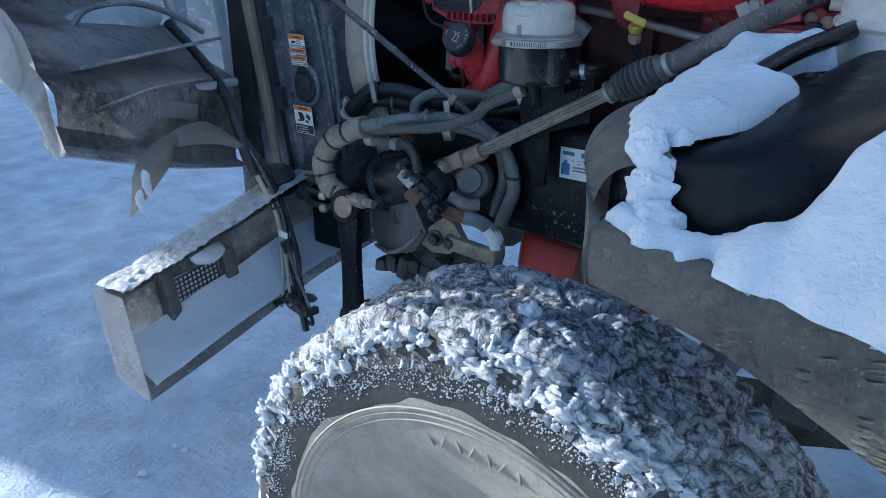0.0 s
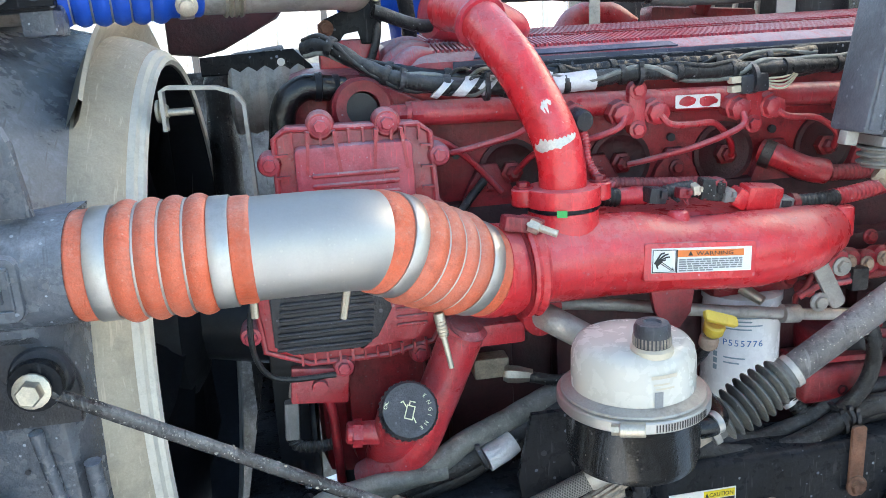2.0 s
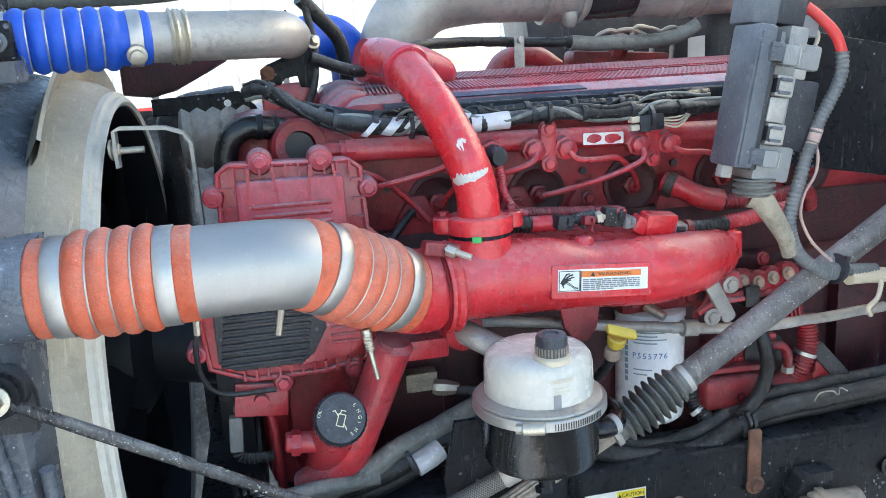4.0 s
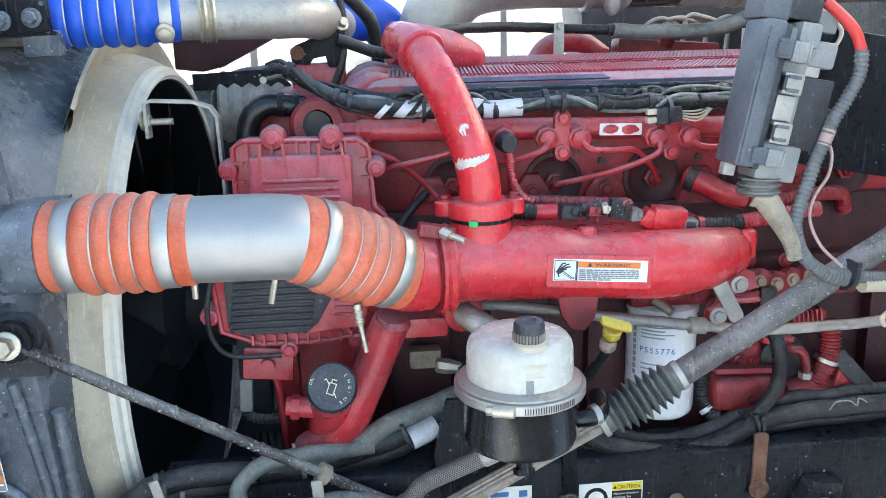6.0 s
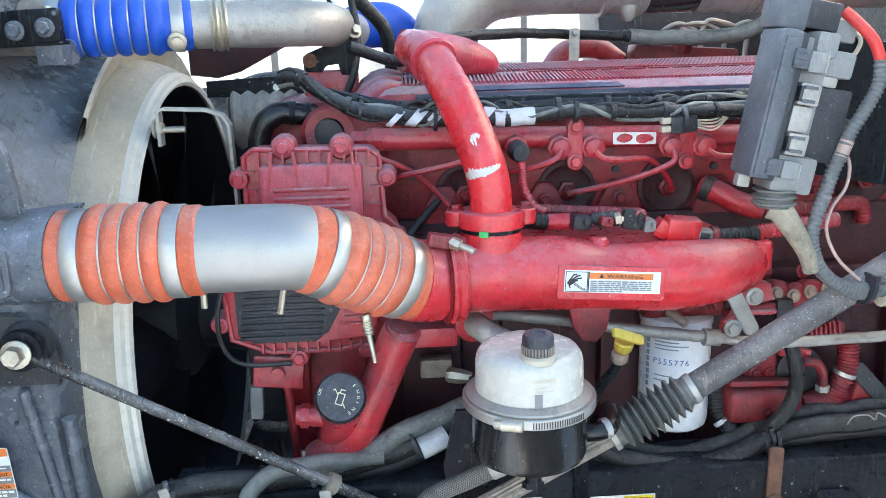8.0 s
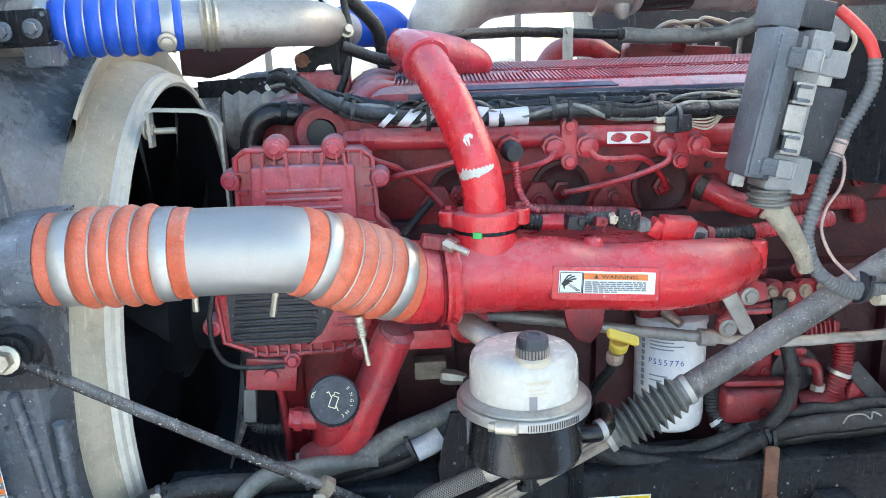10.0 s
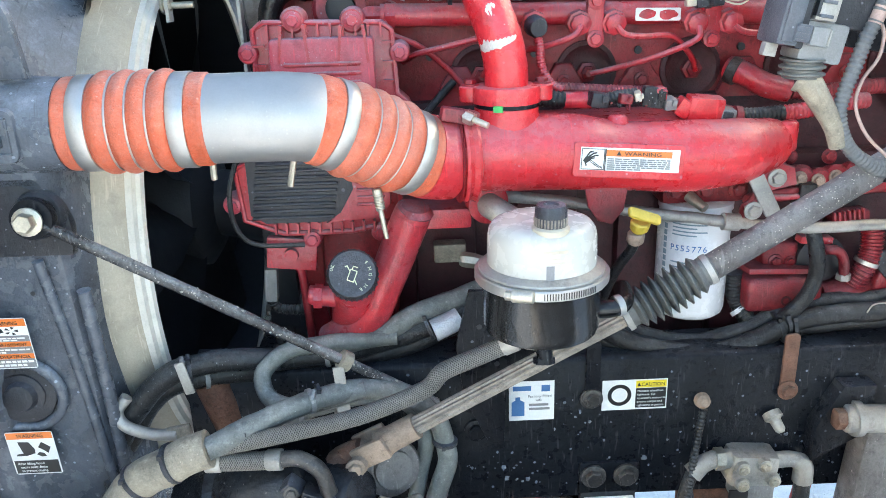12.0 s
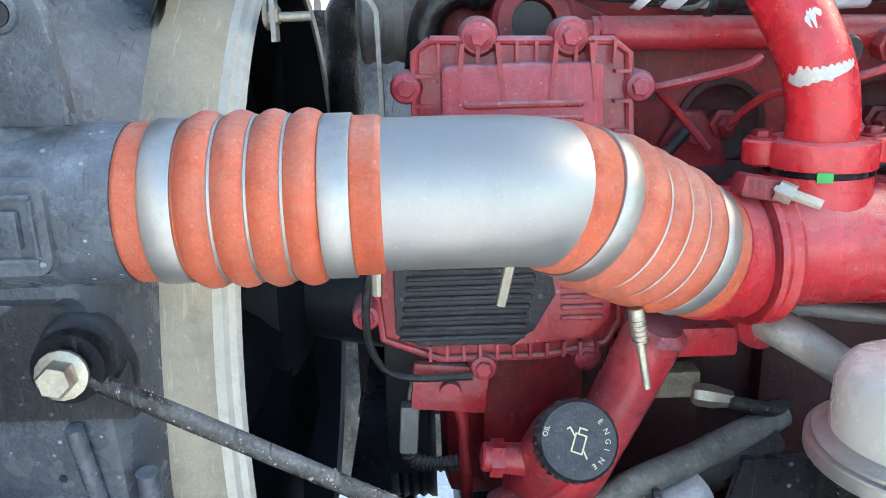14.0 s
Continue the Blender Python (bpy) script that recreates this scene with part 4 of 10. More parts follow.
def build_breather():
    """The ribbed cover bolted to the front of the engine, lower half overpainted black."""
    t = thing("breather_cover", (-0.40, 0.08, 1.27), "red ribbed breather cover with an overpainted black panel", "engine cover")
    y = 0.052
    outline = [(-0.462, 1.600), (-0.302, 1.596), (-0.288, 1.585), (-0.284, 1.50), (-0.268, 1.485), (-0.256, 1.455), (-0.262, 1.41), (-0.290, 1.39), (-0.286, 1.335),
               (-0.300, 1.312), (-0.36, 1.300), (-0.46, 1.300), (-0.515, 1.322), (-0.522, 1.40), (-0.478, 1.42), (-0.476, 1.59)]
    o = Vector((0, y, 0))
    bm = slab(B(), [(x, z) for x, z in outline], o + Vector((0, 0.06, 0)), (1, 0, 0), (0, 0, 1), 0.060, 0.004)
    base = part("cover_base", bm, M["red"], t)
    bm = B()
    sweep(bm, [Vector((x, y - 0.001, z)) for x, z in outline + outline[:1]], [0.004] * (len(outline) + 1), 8)
    part("edge_bead", bm, M["red"], base)
    # upper raised panel
    bm = slab(B(), rounded(0.142, 0.165, 0.008, cx=-0.383, cy=1.497), o, (1, 0, 0), (0, 0, 1), 0.022, 0.006)
    up = part("upper_panel", bm, M["red_dusty"], t)
    bm = B()
    for k in range(7):
        box(bm, (-0.383, y - 0.0235, 1.545 - 0.0125 * k), (0.105, 0.005, 0.006), bevel=0.002, seg=1)
    part("panel_rib", bm, M["red"], up)
    # lower black panel
    o2 = Vector((0, y - 0.0, 0))
    bm = slab(B(), [(-0.502, 1.415), (-0.36, 1.415), (-0.352, 1.37), (-0.372, 1.335), (-0.392, 1.322), (-0.48, 1.322), (-0.502, 1.335)], o2, (1, 0, 0), (0, 0, 1), 0.024, 0.004)
    low = part("lower_panel", bm, M["black_plastic"], t, "black overpainted panel")
    bm = slab(B(), [(-0.365, 1.415), (-0.300, 1.412), (-0.300, 1.345), (-0.32, 1.325), (-0.395, 1.319), (-0.374, 1.335), (-0.354, 1.37)], o2, (1, 0, 0), (0, 0, 1), 0.022, 0.004)
    part("lower_panel", bm, M["red"], t)
    bm = B()
    for k in range(9):
        box(bm, (-0.428 - 0.0015 * k, y - 0.0255, 1.41 - 0.0098 * k), (0.118, 0.005, 0.0045), bevel=0.0015, seg=1)
    part("panel_rib", bm, M["black_plastic"], low)
    bm = B()
    for k in range(7):
        box(bm, (-0.328, y - 0.0235, 1.41 - 0.0105 * k), (0.040, 0.004, 0.0045), bevel=0.0015, seg=1)
    part("panel_rib", bm, M["red"], base)
    bm = B()
    for k in range(12):
        box(bm, (-0.47 + 0.016 * k, y - 0.006, 1.310), (0.003, 0.014, 0.016))
        if k < 10:
            box(bm, (-0.455 + 0.017 * k, y - 0.004, 1.587), (0.003, 0.012, 0.020))
    for k in range(6):
        box(bm, (-0.469, y - 0.004, 1.57 - 0.026 * k), (0.016, 0.012, 0.003))
        box(bm, (-0.294, y - 0.004, 1.57 - 0.026 * k), (0.014, 0.012, 0.003))
    tagged(part("stiffener", bm, M["red"], base), kind="stuff")
    # bolt ears
    for x, z, dx, dz in ((-0.420, 1.602, 0, 1), (-0.340, 1.600, 0, 1), (-0.484, 1.560, -1, 0), (-0.278, 1.556, 1, 0), (-0.266, 1.465, 1, 0), (-0.530, 1.347, -1, 0), (-0.419, 1.291, 0, -1), (-0.318, 1.298, 0, -1)):
        bm = B()
        r = 0.0175 if dz > 0 else 0.0145
        lathe(bm, [(r, 0), (r, 0.03), (r - 0.003, 0.034), (0.009, 0.034)], (x, y + 0.028, z), (0, -1, 0), 20)
        if dz > 0:
            for s in (-1, 1):
                box(bm, (x + s * 0.0175, y - 0.012, z - 0.03), (0.004, 0.022, 0.05), (0, s * -6, 0))
        ear = part("bolt_ear", bm, M["red"], t)
        bolt(ear, (x, y - 0.006, z), (0, -1, 0), 0.0085, "red_dusty")
    bm = box(B(), (-0.452, 0.055, 1.268), (0.075, 0.014, 0.050), (0, 6, 0), 0.004)
    cyl(bm, (-0.452, 0.052, 1.268), (-0.452, 0.040, 1.268), 0.011, 0.010)
    part("lower_tab", bm, M["red"], t)
    bm = tube(B(), [(-0.462, 0.06, 1.26), (-0.442, 0.055, 1.24), (-0.438, 0.06, 1.18), (-0.436, 0.07, 1.10)], 0.0065, 10)
    part("drain_tube", bm, M["red_grimy_shade"], t)
    bm = tube(B(), [(-0.516, 0.05, 1.42), (-0.528, 0.03, 1.37), (-0.525, 0.03, 1.32), (-0.50, 0.035, 1.29), (-0.43, 0.04, 1.285)], 0.0038, 8)
    part("sense_wire", bm, M["rubber"], t)


build_breather()


def build_oil_fill():
    t = thing("oil_filler", (-0.35, 0.05, 1.16), "red oil filler neck with a black screw cap", "oil filler")
    ax = Vector((0.05, -0.87, 0.49)).normalized()
    c = Vector((-0.352, -0.070, 1.276))
    bm = B()
    tube(bm, [c - ax * 0.005, c - ax * 0.05, (-0.365, 0.02, 1.195), (-0.372, 0.06, 1.15)], 0.030, 24, 8)
    cyl(bm, (-0.372, 0.0, 1.215), (-0.425, 0.0, 1.222), 0.016, 0.014, bevel=0.002)
    lathe(bm, [(0.018, 0), (0.018, 0.012)], (-0.405, 0.0, 1.219), (-1, 0, 0.1), 6)
    part("filler_neck", bm, M["red"], t)
    prof = [(0.030, -0.012), (0.0335, -0.010), (0.034, 0.014), (0.031, 0.019), (0.02, 0.0185)]
    cap = part("screw_cap", lathe(B(), prof, c, ax, 36), M["black_plastic"], t, "black screw cap with pale print")
    bm = B()
    u, v, z = basis(ax)
    for k in range(30):
        a = 2 * math.pi * k / 30
        q = c + (u * math.cos(a) + v * math.sin(a)) * 0.0338 + z * 0.002
        cyl(bm, q - z * 0.010, q + z * 0.010, 0.0015, seg=6)
    tagged(part("grip_rib", bm, M["black_plastic"], cap), kind="stuff")
    up = (Vector((0, 0, 1)) - ax * ax.z).normalized()
    rt = up.cross(ax)
    face = c + ax * 0.0190
    tilt = Matrix.Rotation(radians(-22), 3, ax)
    up, rt = tilt @ up, tilt @ rt
    letters(cap, "OIL", face - rt * 0.026 - up * 0.006, -up * -1, -rt, 0.0062, "cap_ink")
    for k, ch in enumerate("ENGINE"):
        a = radians(62 - 20 * k)
        d = rt * math.cos(a) + up * math.sin(a)
        tn = rt * math.sin(a) - up * math.cos(a)
        letters(cap, ch, face + d * 0.0215, tn, d, 0.0065, "cap_ink")
    bm = B()
    for pts in (((-0.004, -0.010), (-0.004, 0.005), (0.005, 0.005), (0.005, -0.010), (-0.004, -0.010)), ((-0.002, 0.005), (-0.002, 0.010), (0.004, 0.010)), ((-0.004, 0.002), (-0.010, 0.008), (-0.012, 0.006)), ((0.005, -0.006), (0.010, -0.012))):
        stroke(bm, pts, 0.0013, face, rt, up)
    part("oil_can_mark", bm, M["cap_ink"], cap)
    bm = tube(B(), [(-0.266, -0.005, 1.345), (-0.275, 0.0, 1.325), (-0.310, 0.010, 1.240), (-0.345, 0.02, 1.170), (-0.40, 0.04, 1.125)], [0.026, 0.0275, 0.0275, 0.028, 0.03], 24, 8)
    lathe(bm, [(0.027, 0), (0.02, 0.008), (0.004, 0.010)], (-0.266, -0.005, 1.343), (0.2, -0.2, 1), 24)
    part("return_pipe", bm, M["red"], t)


build_oil_fill()


def build_filter():
    t = thing("oil_filter", (0.172, 0.11, 1.125), "white spin-on filter canister with printed number under the intake manifold", "filter")
    x, y = 0.172, 0.11
    bm = lathe(B(), [(0.030, 1.123), (0.047, 1.125), (0.0535, 1.131), (0.0555, 1.140), (0.0555, 1.290), (0.0535, 1.300), (0.057, 1.302), (0.057, 1.312), (0.05, 1.316)], (x, y, 0), (0, 0, 1), 40)
    can = part("canister", bm, M["filter_white"], t)
    curved_text(t, "P555776", x, y, 0.0558, 1.242, -145, 0.0135, "ink_blue")
    curved_bars(t, x, y, 0.0558, [(1.284 - 0.0058 * k, -143, (-104 if k % 2 else -88)) for k in range(4)], 0.0022, "ink_teal")
    curved_bars(t, x, y, 0.0558, [(1.222, -143, -112), (1.214, -143, -120)], 0.0022, "ink_teal")
    curved_bars(t, x, y, 0.0558, [(1.284 - 0.0105 * k, -160, -153) for k in range(9)], 0.0080, "ink_teal")
    head = part("filter_head", box(B(), (x, y + 0.02, 1.335), (0.13, 0.11, 0.045), bevel=0.012), M["red_grimy_shade"], t)
    for dx in (-0.045, 0.0, 0.05):
        bolt(head, (x + dx, y - 0.036, 1.335), (0, -1, 0), 0.010, "red_grimy_shade")
    bm = cyl(B(), (x - 0.03, y - 0.05, 1.332), (x - 0.012, y - 0.075, 1.318), 0.009, 0.007)
    part("plug", bm, M["zinc"], head)


def curved_text(parent, text, cx, cy, r, z, a0, size, mat):
    """Letters round an upright cylinder from the angle a0 on (degrees from +x)."""
    a = a0
    for ch in text:
        d = Vector((math.cos(radians(a)), math.sin(radians(a)), 0))
        tn = Vector((-d.y, d.x, 0))
        letters(parent, ch, Vector((cx, cy, z)) + d * r, tn, (0, 0, 1), size, mat)
        a += math.degrees(size * 0.62 / r)


def curved_bars(parent, cx, cy, r, rows, h, mat):
    bm = B()
    for z, a0, a1 in rows:
        lathe(bm, [(r, 0), (r, h)], (cx, cy, z), (0, 0, 1), 8, a1 - a0, angle_in_basis(a0), cap=False)
    return part("small_print", bm, M[mat], parent)


def angle_in_basis(a):
    u, v, z = basis((0, 0, 1))
    d = Vector((math.cos(radians(a)), math.sin(radians(a)), 0))
    return math.degrees(math.atan2(d.dot(v), d.dot(u)))


build_filter()


# ---- charge-air pipe with its orange boots ----
def boot(t, line, r, mat, humps=3, bands=(0.2, 0.8), half=0.009, name="silicone_boot", label="", wires=True, span=(0.245, 0.765)):
    """A silicone sleeve along a line: raised ends, round humps between wire rings, and two steel bands with screws."""
    ln = even(line, 0.0016)
    n = len(ln)
    radii = []
    for i in range(n):
        f = i / (n - 1)
        h = 0.0
        lo, hi = span
        if lo < f < hi:
            h = 0.0060 * abs(math.sin(math.pi * humps * (f - lo) / (hi - lo))) ** 0.7
        for b in bands:
            if abs(f - b) * (n * 0.0016) < half:
                h = -0.001
        end = min(f, 1 - f)
        if end < 0.03:
            h -= 0.004 * (1 - end / 0.03)
        radii.append(r + 0.0022 + h)
    b_ob = part(name, sweep(B(), ln, radii, 44), mat, t, label, 55)
    if wires:
        for k in range(1, humps):
            f = span[0] + (span[1] - span[0]) * k / humps
            i = int(f * (n - 1))
            part("wire_ring", lathe(B(), [(r + 0.001, -0.0014), (r + 0.0042, -0.0014), (r + 0.0050, 0), (r + 0.0042, 0.0014), (r + 0.001, 0.0014)], ln[i], ln[min(i + 1, n - 1)] - ln[i - 1], 40), M["steel"], b_ob)
    for f in bands:
        i = int(f * (n - 1))
        ax = (ln[min(i + 1, n - 1)] - ln[i - 1]).normalized()
        prof = [(r, -half), (r + 0.0034, -half), (r + 0.004, -half + 0.001), (r + 0.004, half - 0.001), (r + 0.0034, half), (r, half)]
        part("steel_band", lathe(B(), prof, ln[i], ax, 48), M["steel"], b_ob)
    return b_ob


def build_charge_pipe():
    t = thing("charge_air_pipe", (-0.45, -0.10, 1.44), "satin aluminium charge-air pipe with dusty orange silicone boots", "charge pipe")
    r = 0.0525
    path = spline([(-0.80, -0.125, 1.5035), (-0.62, -0.125, 1.5030), (-0.50, -0.125, 1.5032), (-0.440, -0.1248, 1.5032), (-0.405, -0.121, 1.5015), (-0.378, -0.111, 1.4955), (-0.340, -0.092, 1.4775),
                   (-0.295, -0.0665, 1.4525), (-0.250, -0.042, 1.430), (-0.215, -0.026, 1.4225)], 14)
    walk_line = even(path, 0.002)

    def stretch(x0, x1):
        return [p for p in walk_line if x0 <= p.x <= x1]

    part("aluminium_tube", sweep(B(), stretch(-0.70, -0.225), [r] * len(stretch(-0.70, -0.225)), 44), M["alu"], t, "", 60)
    boot(t, stretch(-0.669, -0.494), r, M["orange"], 4, (0.185, 0.815), 0.0098, label="ribbed orange silicone boot")
    boot(t, stretch(-0.386, -0.244), r, M["orange"], 4, (0.18, 0.83), 0.0088, label="ribbed orange silicone boot on the bend")
    part("red_spigot", sweep(B(), stretch(-0.252, -0.195), [r + 0.0035] * len(stretch(-0.252, -0.195)), 40), M["red_bright"], t, "red painted spigot")
    # band screws that hang below
    s = Vector((-0.312, -0.094, 1.402))
    bm = cyl(B(), s, s + Vector((0.004, -0.004, -0.028)), 0.0062, 0.0055, 14, 0.001)
    ribbed(bm, [s + Vector((0.001, -0.001, -0.006)), s + Vector((0.004, -0.004, -0.026))], 0.0066, 0.004, 0.001)
    cyl(bm, s + Vector((0.004, -0.004, -0.028)), s + Vector((0.010, -0.008, -0.064)), 0.0036, 0.003, 10)
    part("band_screw", bm, M["zinc"], t)
    bm = cyl(B(), (-0.408, -0.112, 1.455), (-0.417, -0.110, 1.414), 0.0042, seg=8)
    part("band_screw", bm, M["zinc"], t)
    bm = cyl(B(), (-0.506, -0.12, 1.455), (-0.507, -0.118, 1.428), 0.0042, seg=8)
    part("band_screw", bm, M["zinc"], t)


build_charge_pipe()


# ---- upper coolant pipe with its blue boot ----
def build_coolant_pipe():
    t = thing("upper_coolant_pipe", (-0.5, 0.10, 1.74), "dull steel upper coolant pipe with a blue silicone boot", "coolant pipe")
    line = even(spline([(-0.745, 0.092, 1.772), (-0.62, 0.116, 1.772), (-0.507, 0.143, 1.7715), (-0.430, 0.160, 1.771), (-0.396, 0.172, 1.771), (-0.374, 0.198, 1.771), (-0.362, 0.240, 1.770), (-0.35, 0.34, 1.768), (-0.335, 0.47, 1.765)], 14), 0.002)

    def stretch(x0, x1):
        return [p for p in line if x0 <= p.x <= x1]

    r = 0.0335
    part("steel_tube", sweep(B(), line, [r] * len(line), 36), M["alu_dull"], t, "", 60)
    boot(t, stretch(-0.728, -0.543), r, M["blue"], 6, (0.045, 0.885), 0.0085, label="ribbed blue silicone boot", span=(0.10, 0.78))
    for x in (-0.517, -0.506):
        p = stretch(x, 0)[0]
        part("pipe_clamp", lathe(B(), [(r, -0.006), (r + 0.003, -0.006), (r + 0.0045, -0.003), (r + 0.001, 0), (r + 0.0045, 0.003), (r + 0.003, 0.006), (r, 0.006)], p, (1, 0.22, 0), 36), M["zinc"], t)
    # worm screws of the bands
    bm = lathe(B(), [(0.013, 0), (0.013, 0.006), (0.009, 0.007), (0.0085, 0.013), (0.004, 0.014)], (-0.560, 0.096, 1.750), (0.15, -0.9, -0.35), 20)
    box(bm, (-0.560, 0.103, 1.757), (0.020, 0.012, 0.018), (20, 0, 0), 0.003)
    part("clamp_screw", bm, M["zinc"], t)
    bm = cyl(B(), (-0.717, 0.052, 1.752), (-0.714, 0.056, 1.798), 0.0065, seg=12, bevel=0.001)
    box(bm, (-0.716, 0.056, 1.780), (0.022, 0.012, 0.026), (0, 4, 8), 0.003)
    part("clamp_screw", bm, M["zinc"], t)


build_coolant_pipe()


def build_far_elbow():
    t = thing("blue_hose_elbow", (-0.25, 0.52, 1.70), "blue silicone hose elbow behind the valve cover", "hose")
    bm = tube(B(), [(-0.345, 0.50, 1.763), (-0.310, 0.525, 1.775), (-0.265, 0.545, 1.772), (-0.235, 0.55, 1.735), (-0.228, 0.55, 1.66)], 0.043, 28)
    part("elbow", bm, M["blue"], t)


build_far_elbow()
hose_above = tube(B(), [(-0.76, 0.30, 1.842), (-0.63, 0.30, 1.8415), (-0.529, 0.30, 1.846), (-0.441, 0.30, 1.858), (-0.33, 0.31, 1.885), (-0.26, 0.33, 1.93)], 0.0145, 14)
solid("vent_tube", hose_above, M["hose_grey"], "dusty grey tube running above the coolant pipe", "tube", angle=60)
duct_above = lathe(B(), [(0.050, 0), (0.058, 0.012), (0.058, 0.30), (0.062, 0.304), (0.062, 0.325), (0.058, 0.33), (0.058, 0.42), (0.05, 0.43)], (-0.93, 0.45, 1.912), (1, 0, -0.01), 32)
solid("olive_duct", duct_above, M["beige"], "dusty olive duct above the radiator header", "air duct", angle=50)


def build_intake_duct():
    t = thing("air_intake_duct", (0.2, 0.5, 1.7), "dusty grey air intake duct over the engine with rubber couplers", "air duct")
    bm = tube(B(), [(-0.165, 0.50, 1.60), (-0.165, 0.50, 1.70), (-0.150, 0.50, 1.775), (-0.095, 0.50, 1.830), (-0.01, 0.50, 1.847), (0.14, 0.50, 1.849)], 0.063, 32, 8)
    part("elbow_tube", bm, M["alu_dull"], t, "dusty cast elbow", 60)
    seg = [(0.13, 0.225, 0.066, "alu_dull"), (0.222, 0.325, 0.0655, "black_gloss"), (0.32, 0.40, 0.067, "alu_dull"), (0.395, 0.47, 0.069, "alu_dull"), (0.46, 1.3, 0.066, "alu_dull")]
    for x0, x1, r, mat in seg:
        d = x1 - x0
        prof = [(r - 0.004, 0), (r, 0.006), (r, d - 0.006), (r - 0.004, d)]
        part("duct_section", lathe(B(), prof, (x0, 0.50, 1.849), (1, 0, 0.0), 36), M[mat], t)
    for x in (0.14, 0.21, 0.42, 0.44, 0.47):
        part("duct_clamp", lathe(B(), [(0.066, -0.006), (0.071, -0.005), (0.072, 0), (0.071, 0.005), (0.066, 0.006)], (x, 0.50, 1.849), (1, 0, 0), 36), M["alu_dull"], t)
    part("drain_nipple", lathe(B(), [(0.018, 0), (0.014, 0.018), (0.006, 0.026)], (0.185, 0.47, 1.795), (0, -0.2, -1), 14), M["alu_dull"], t)


build_intake_duct()


# ---- steering fluid reservoir ----
def build_reservoir():
    x, y = -0.111, -0.157
    t = thing("steering_fluid_reservoir", (x, y, 1.205), "milky white fluid reservoir on a black base with a steel band", "fluid reservoir")
    prof = [(0.0665, 1.306), (0.067, 1.330), (0.0665, 1.355), (0.0645, 1.364), (0.060, 1.3705), (0.053, 1.3735), (0.030, 1.376), (0.026, 1.376)]
    tank = part("upper_tank", lathe(B(), prof, (x, y, 0), (0, 0, 1), 56), M["poly"], t, "stained translucent white tank")
    curved_bars(t, x, y, 0.0675, [(1.352, -97, -72)], 0.004, "poly_old")
    curved_bars(t, x, y, 0.0675, [(1.345, -95, -80), (1.340, -93, -75)], 0.002, "poly_old")
    curved_bars(t, x, y, 0.0676, [(1.316, -94, -86)], 0.022, "ink_grey")
    prof = [(0.064, 1.311), (0.0775, 1.312), (0.0785, 1.314), (0.0775, 1.316), (0.072, 1.3175), (0.0665, 1.321)]
    part("flange", lathe(B(), prof, (x, y, 0), (0, 0, 1), 56), M["alu_dull"], tank, "grey metal flange")
    prof = [(0.030, 1.226), (0.062, 1.228), (0.070, 1.233), (0.073, 1.242), (0.0735, 1.296), (0.078, 1.302)]
    base = part("lower_can", lathe(B(), prof, (x, y, 0), (0, 0, 1), 48), M["black_gloss"], t, "glossy black lower can")
    prof = [(0.070, 1.2995), (0.0818, 1.2995), (0.083, 1.301), (0.083, 1.311), (0.0818, 1.3125), (0.07, 1.3125)]
    band = part("steel_band", lathe(B(), prof, (x, y, 0), (0, 0, 1), 56), M["steel"], t)
    bm = B()
    for k in range(22):
        a = radians(-96 + 2.2 * k)
        box(bm, (x + 0.0832 * math.cos(a), y + 0.0832 * math.sin(a), 1.306), (0.0008, 0.0012, 0.008), (0, 0, math.degrees(a)))
    tagged(part("worm_slot", bm, M["cast_iron"], band), kind="stuff")
    a = radians(-112)
    c = Vector((x + 0.086 * math.cos(a), y + 0.086 * math.sin(a), 1.307))
    tn = Vector((-math.sin(a), math.cos(a), 0.05))
    bm = cyl(B(), c - tn * 0.014, c + tn * 0.012, 0.0075, bevel=0.001)
    lathe(bm, [(0.0055, 0), (0.0055, 0.008)], c - tn * 0.022, tn, 6)
    part("band_screw", bm, M["zinc"], band)
    cx, cy = x + 0.004, y - 0.040
    part("collar", lathe(B(), [(0.022, 1.370), (0.0222, 1.3765), (0.0195, 1.379), (0.0175, 1.380)], (cx, cy, 0), (0, 0, 1), 32), M["poly_old"], tank)
    cap = part("filler_cap", lathe(B(), [(0.0170, 1.377), (0.0190, 1.379), (0.0188, 1.399), (0.0165, 1.4035), (0.0095, 1.4040), (0.008, 1.4015)], (cx, cy, 0), (0, 0, 1), 32), M["black_plastic"], t, "black ribbed filler cap with a dusty rim")
    bm = B()
    for k in range(30):
        a = 2 * math.pi * k / 30
        q = Vector((cx + 0.0188 * math.cos(a), cy + 0.0188 * math.sin(a), 1.380))
        cyl(bm, q, q + Vector((0, 0, 0.010)), 0.0012, seg=5)
    tagged(part("grip_rib", bm, M["shaft"], cap), kind="stuff")
    # return port, outlet and the black mounting plate
    bm = tube(B(), [(x + 0.055, y + 0.0, 1.252), (x + 0.09, y - 0.005, 1.254), (x + 0.108, y + 0.008, 1.258), (x + 0.115, y + 0.05, 1.258)], 0.0115, 16)
    part("return_port", bm, M["wet_rubber"], t)
    bm = lathe(B(), [(0.0120, -0.005), (0.0138, -0.004), (0.0138, 0.004), (0.0120, 0.005)], (x + 0.098, y - 0.001, 1.256), (1, 0.3, 0.2), 20)
    part("hose_clamp", bm, M["steel"], t)
    bm = cyl(B(), (x, y, 1.227), (x + 0.005, y - 0.01, 1.190), 0.012, 0.010)
    lathe(bm, [(0.014, 0), (0.014, 0.008)], (x + 0.004, y - 0.006, 1.19), (0, -0.3, -1), 6)
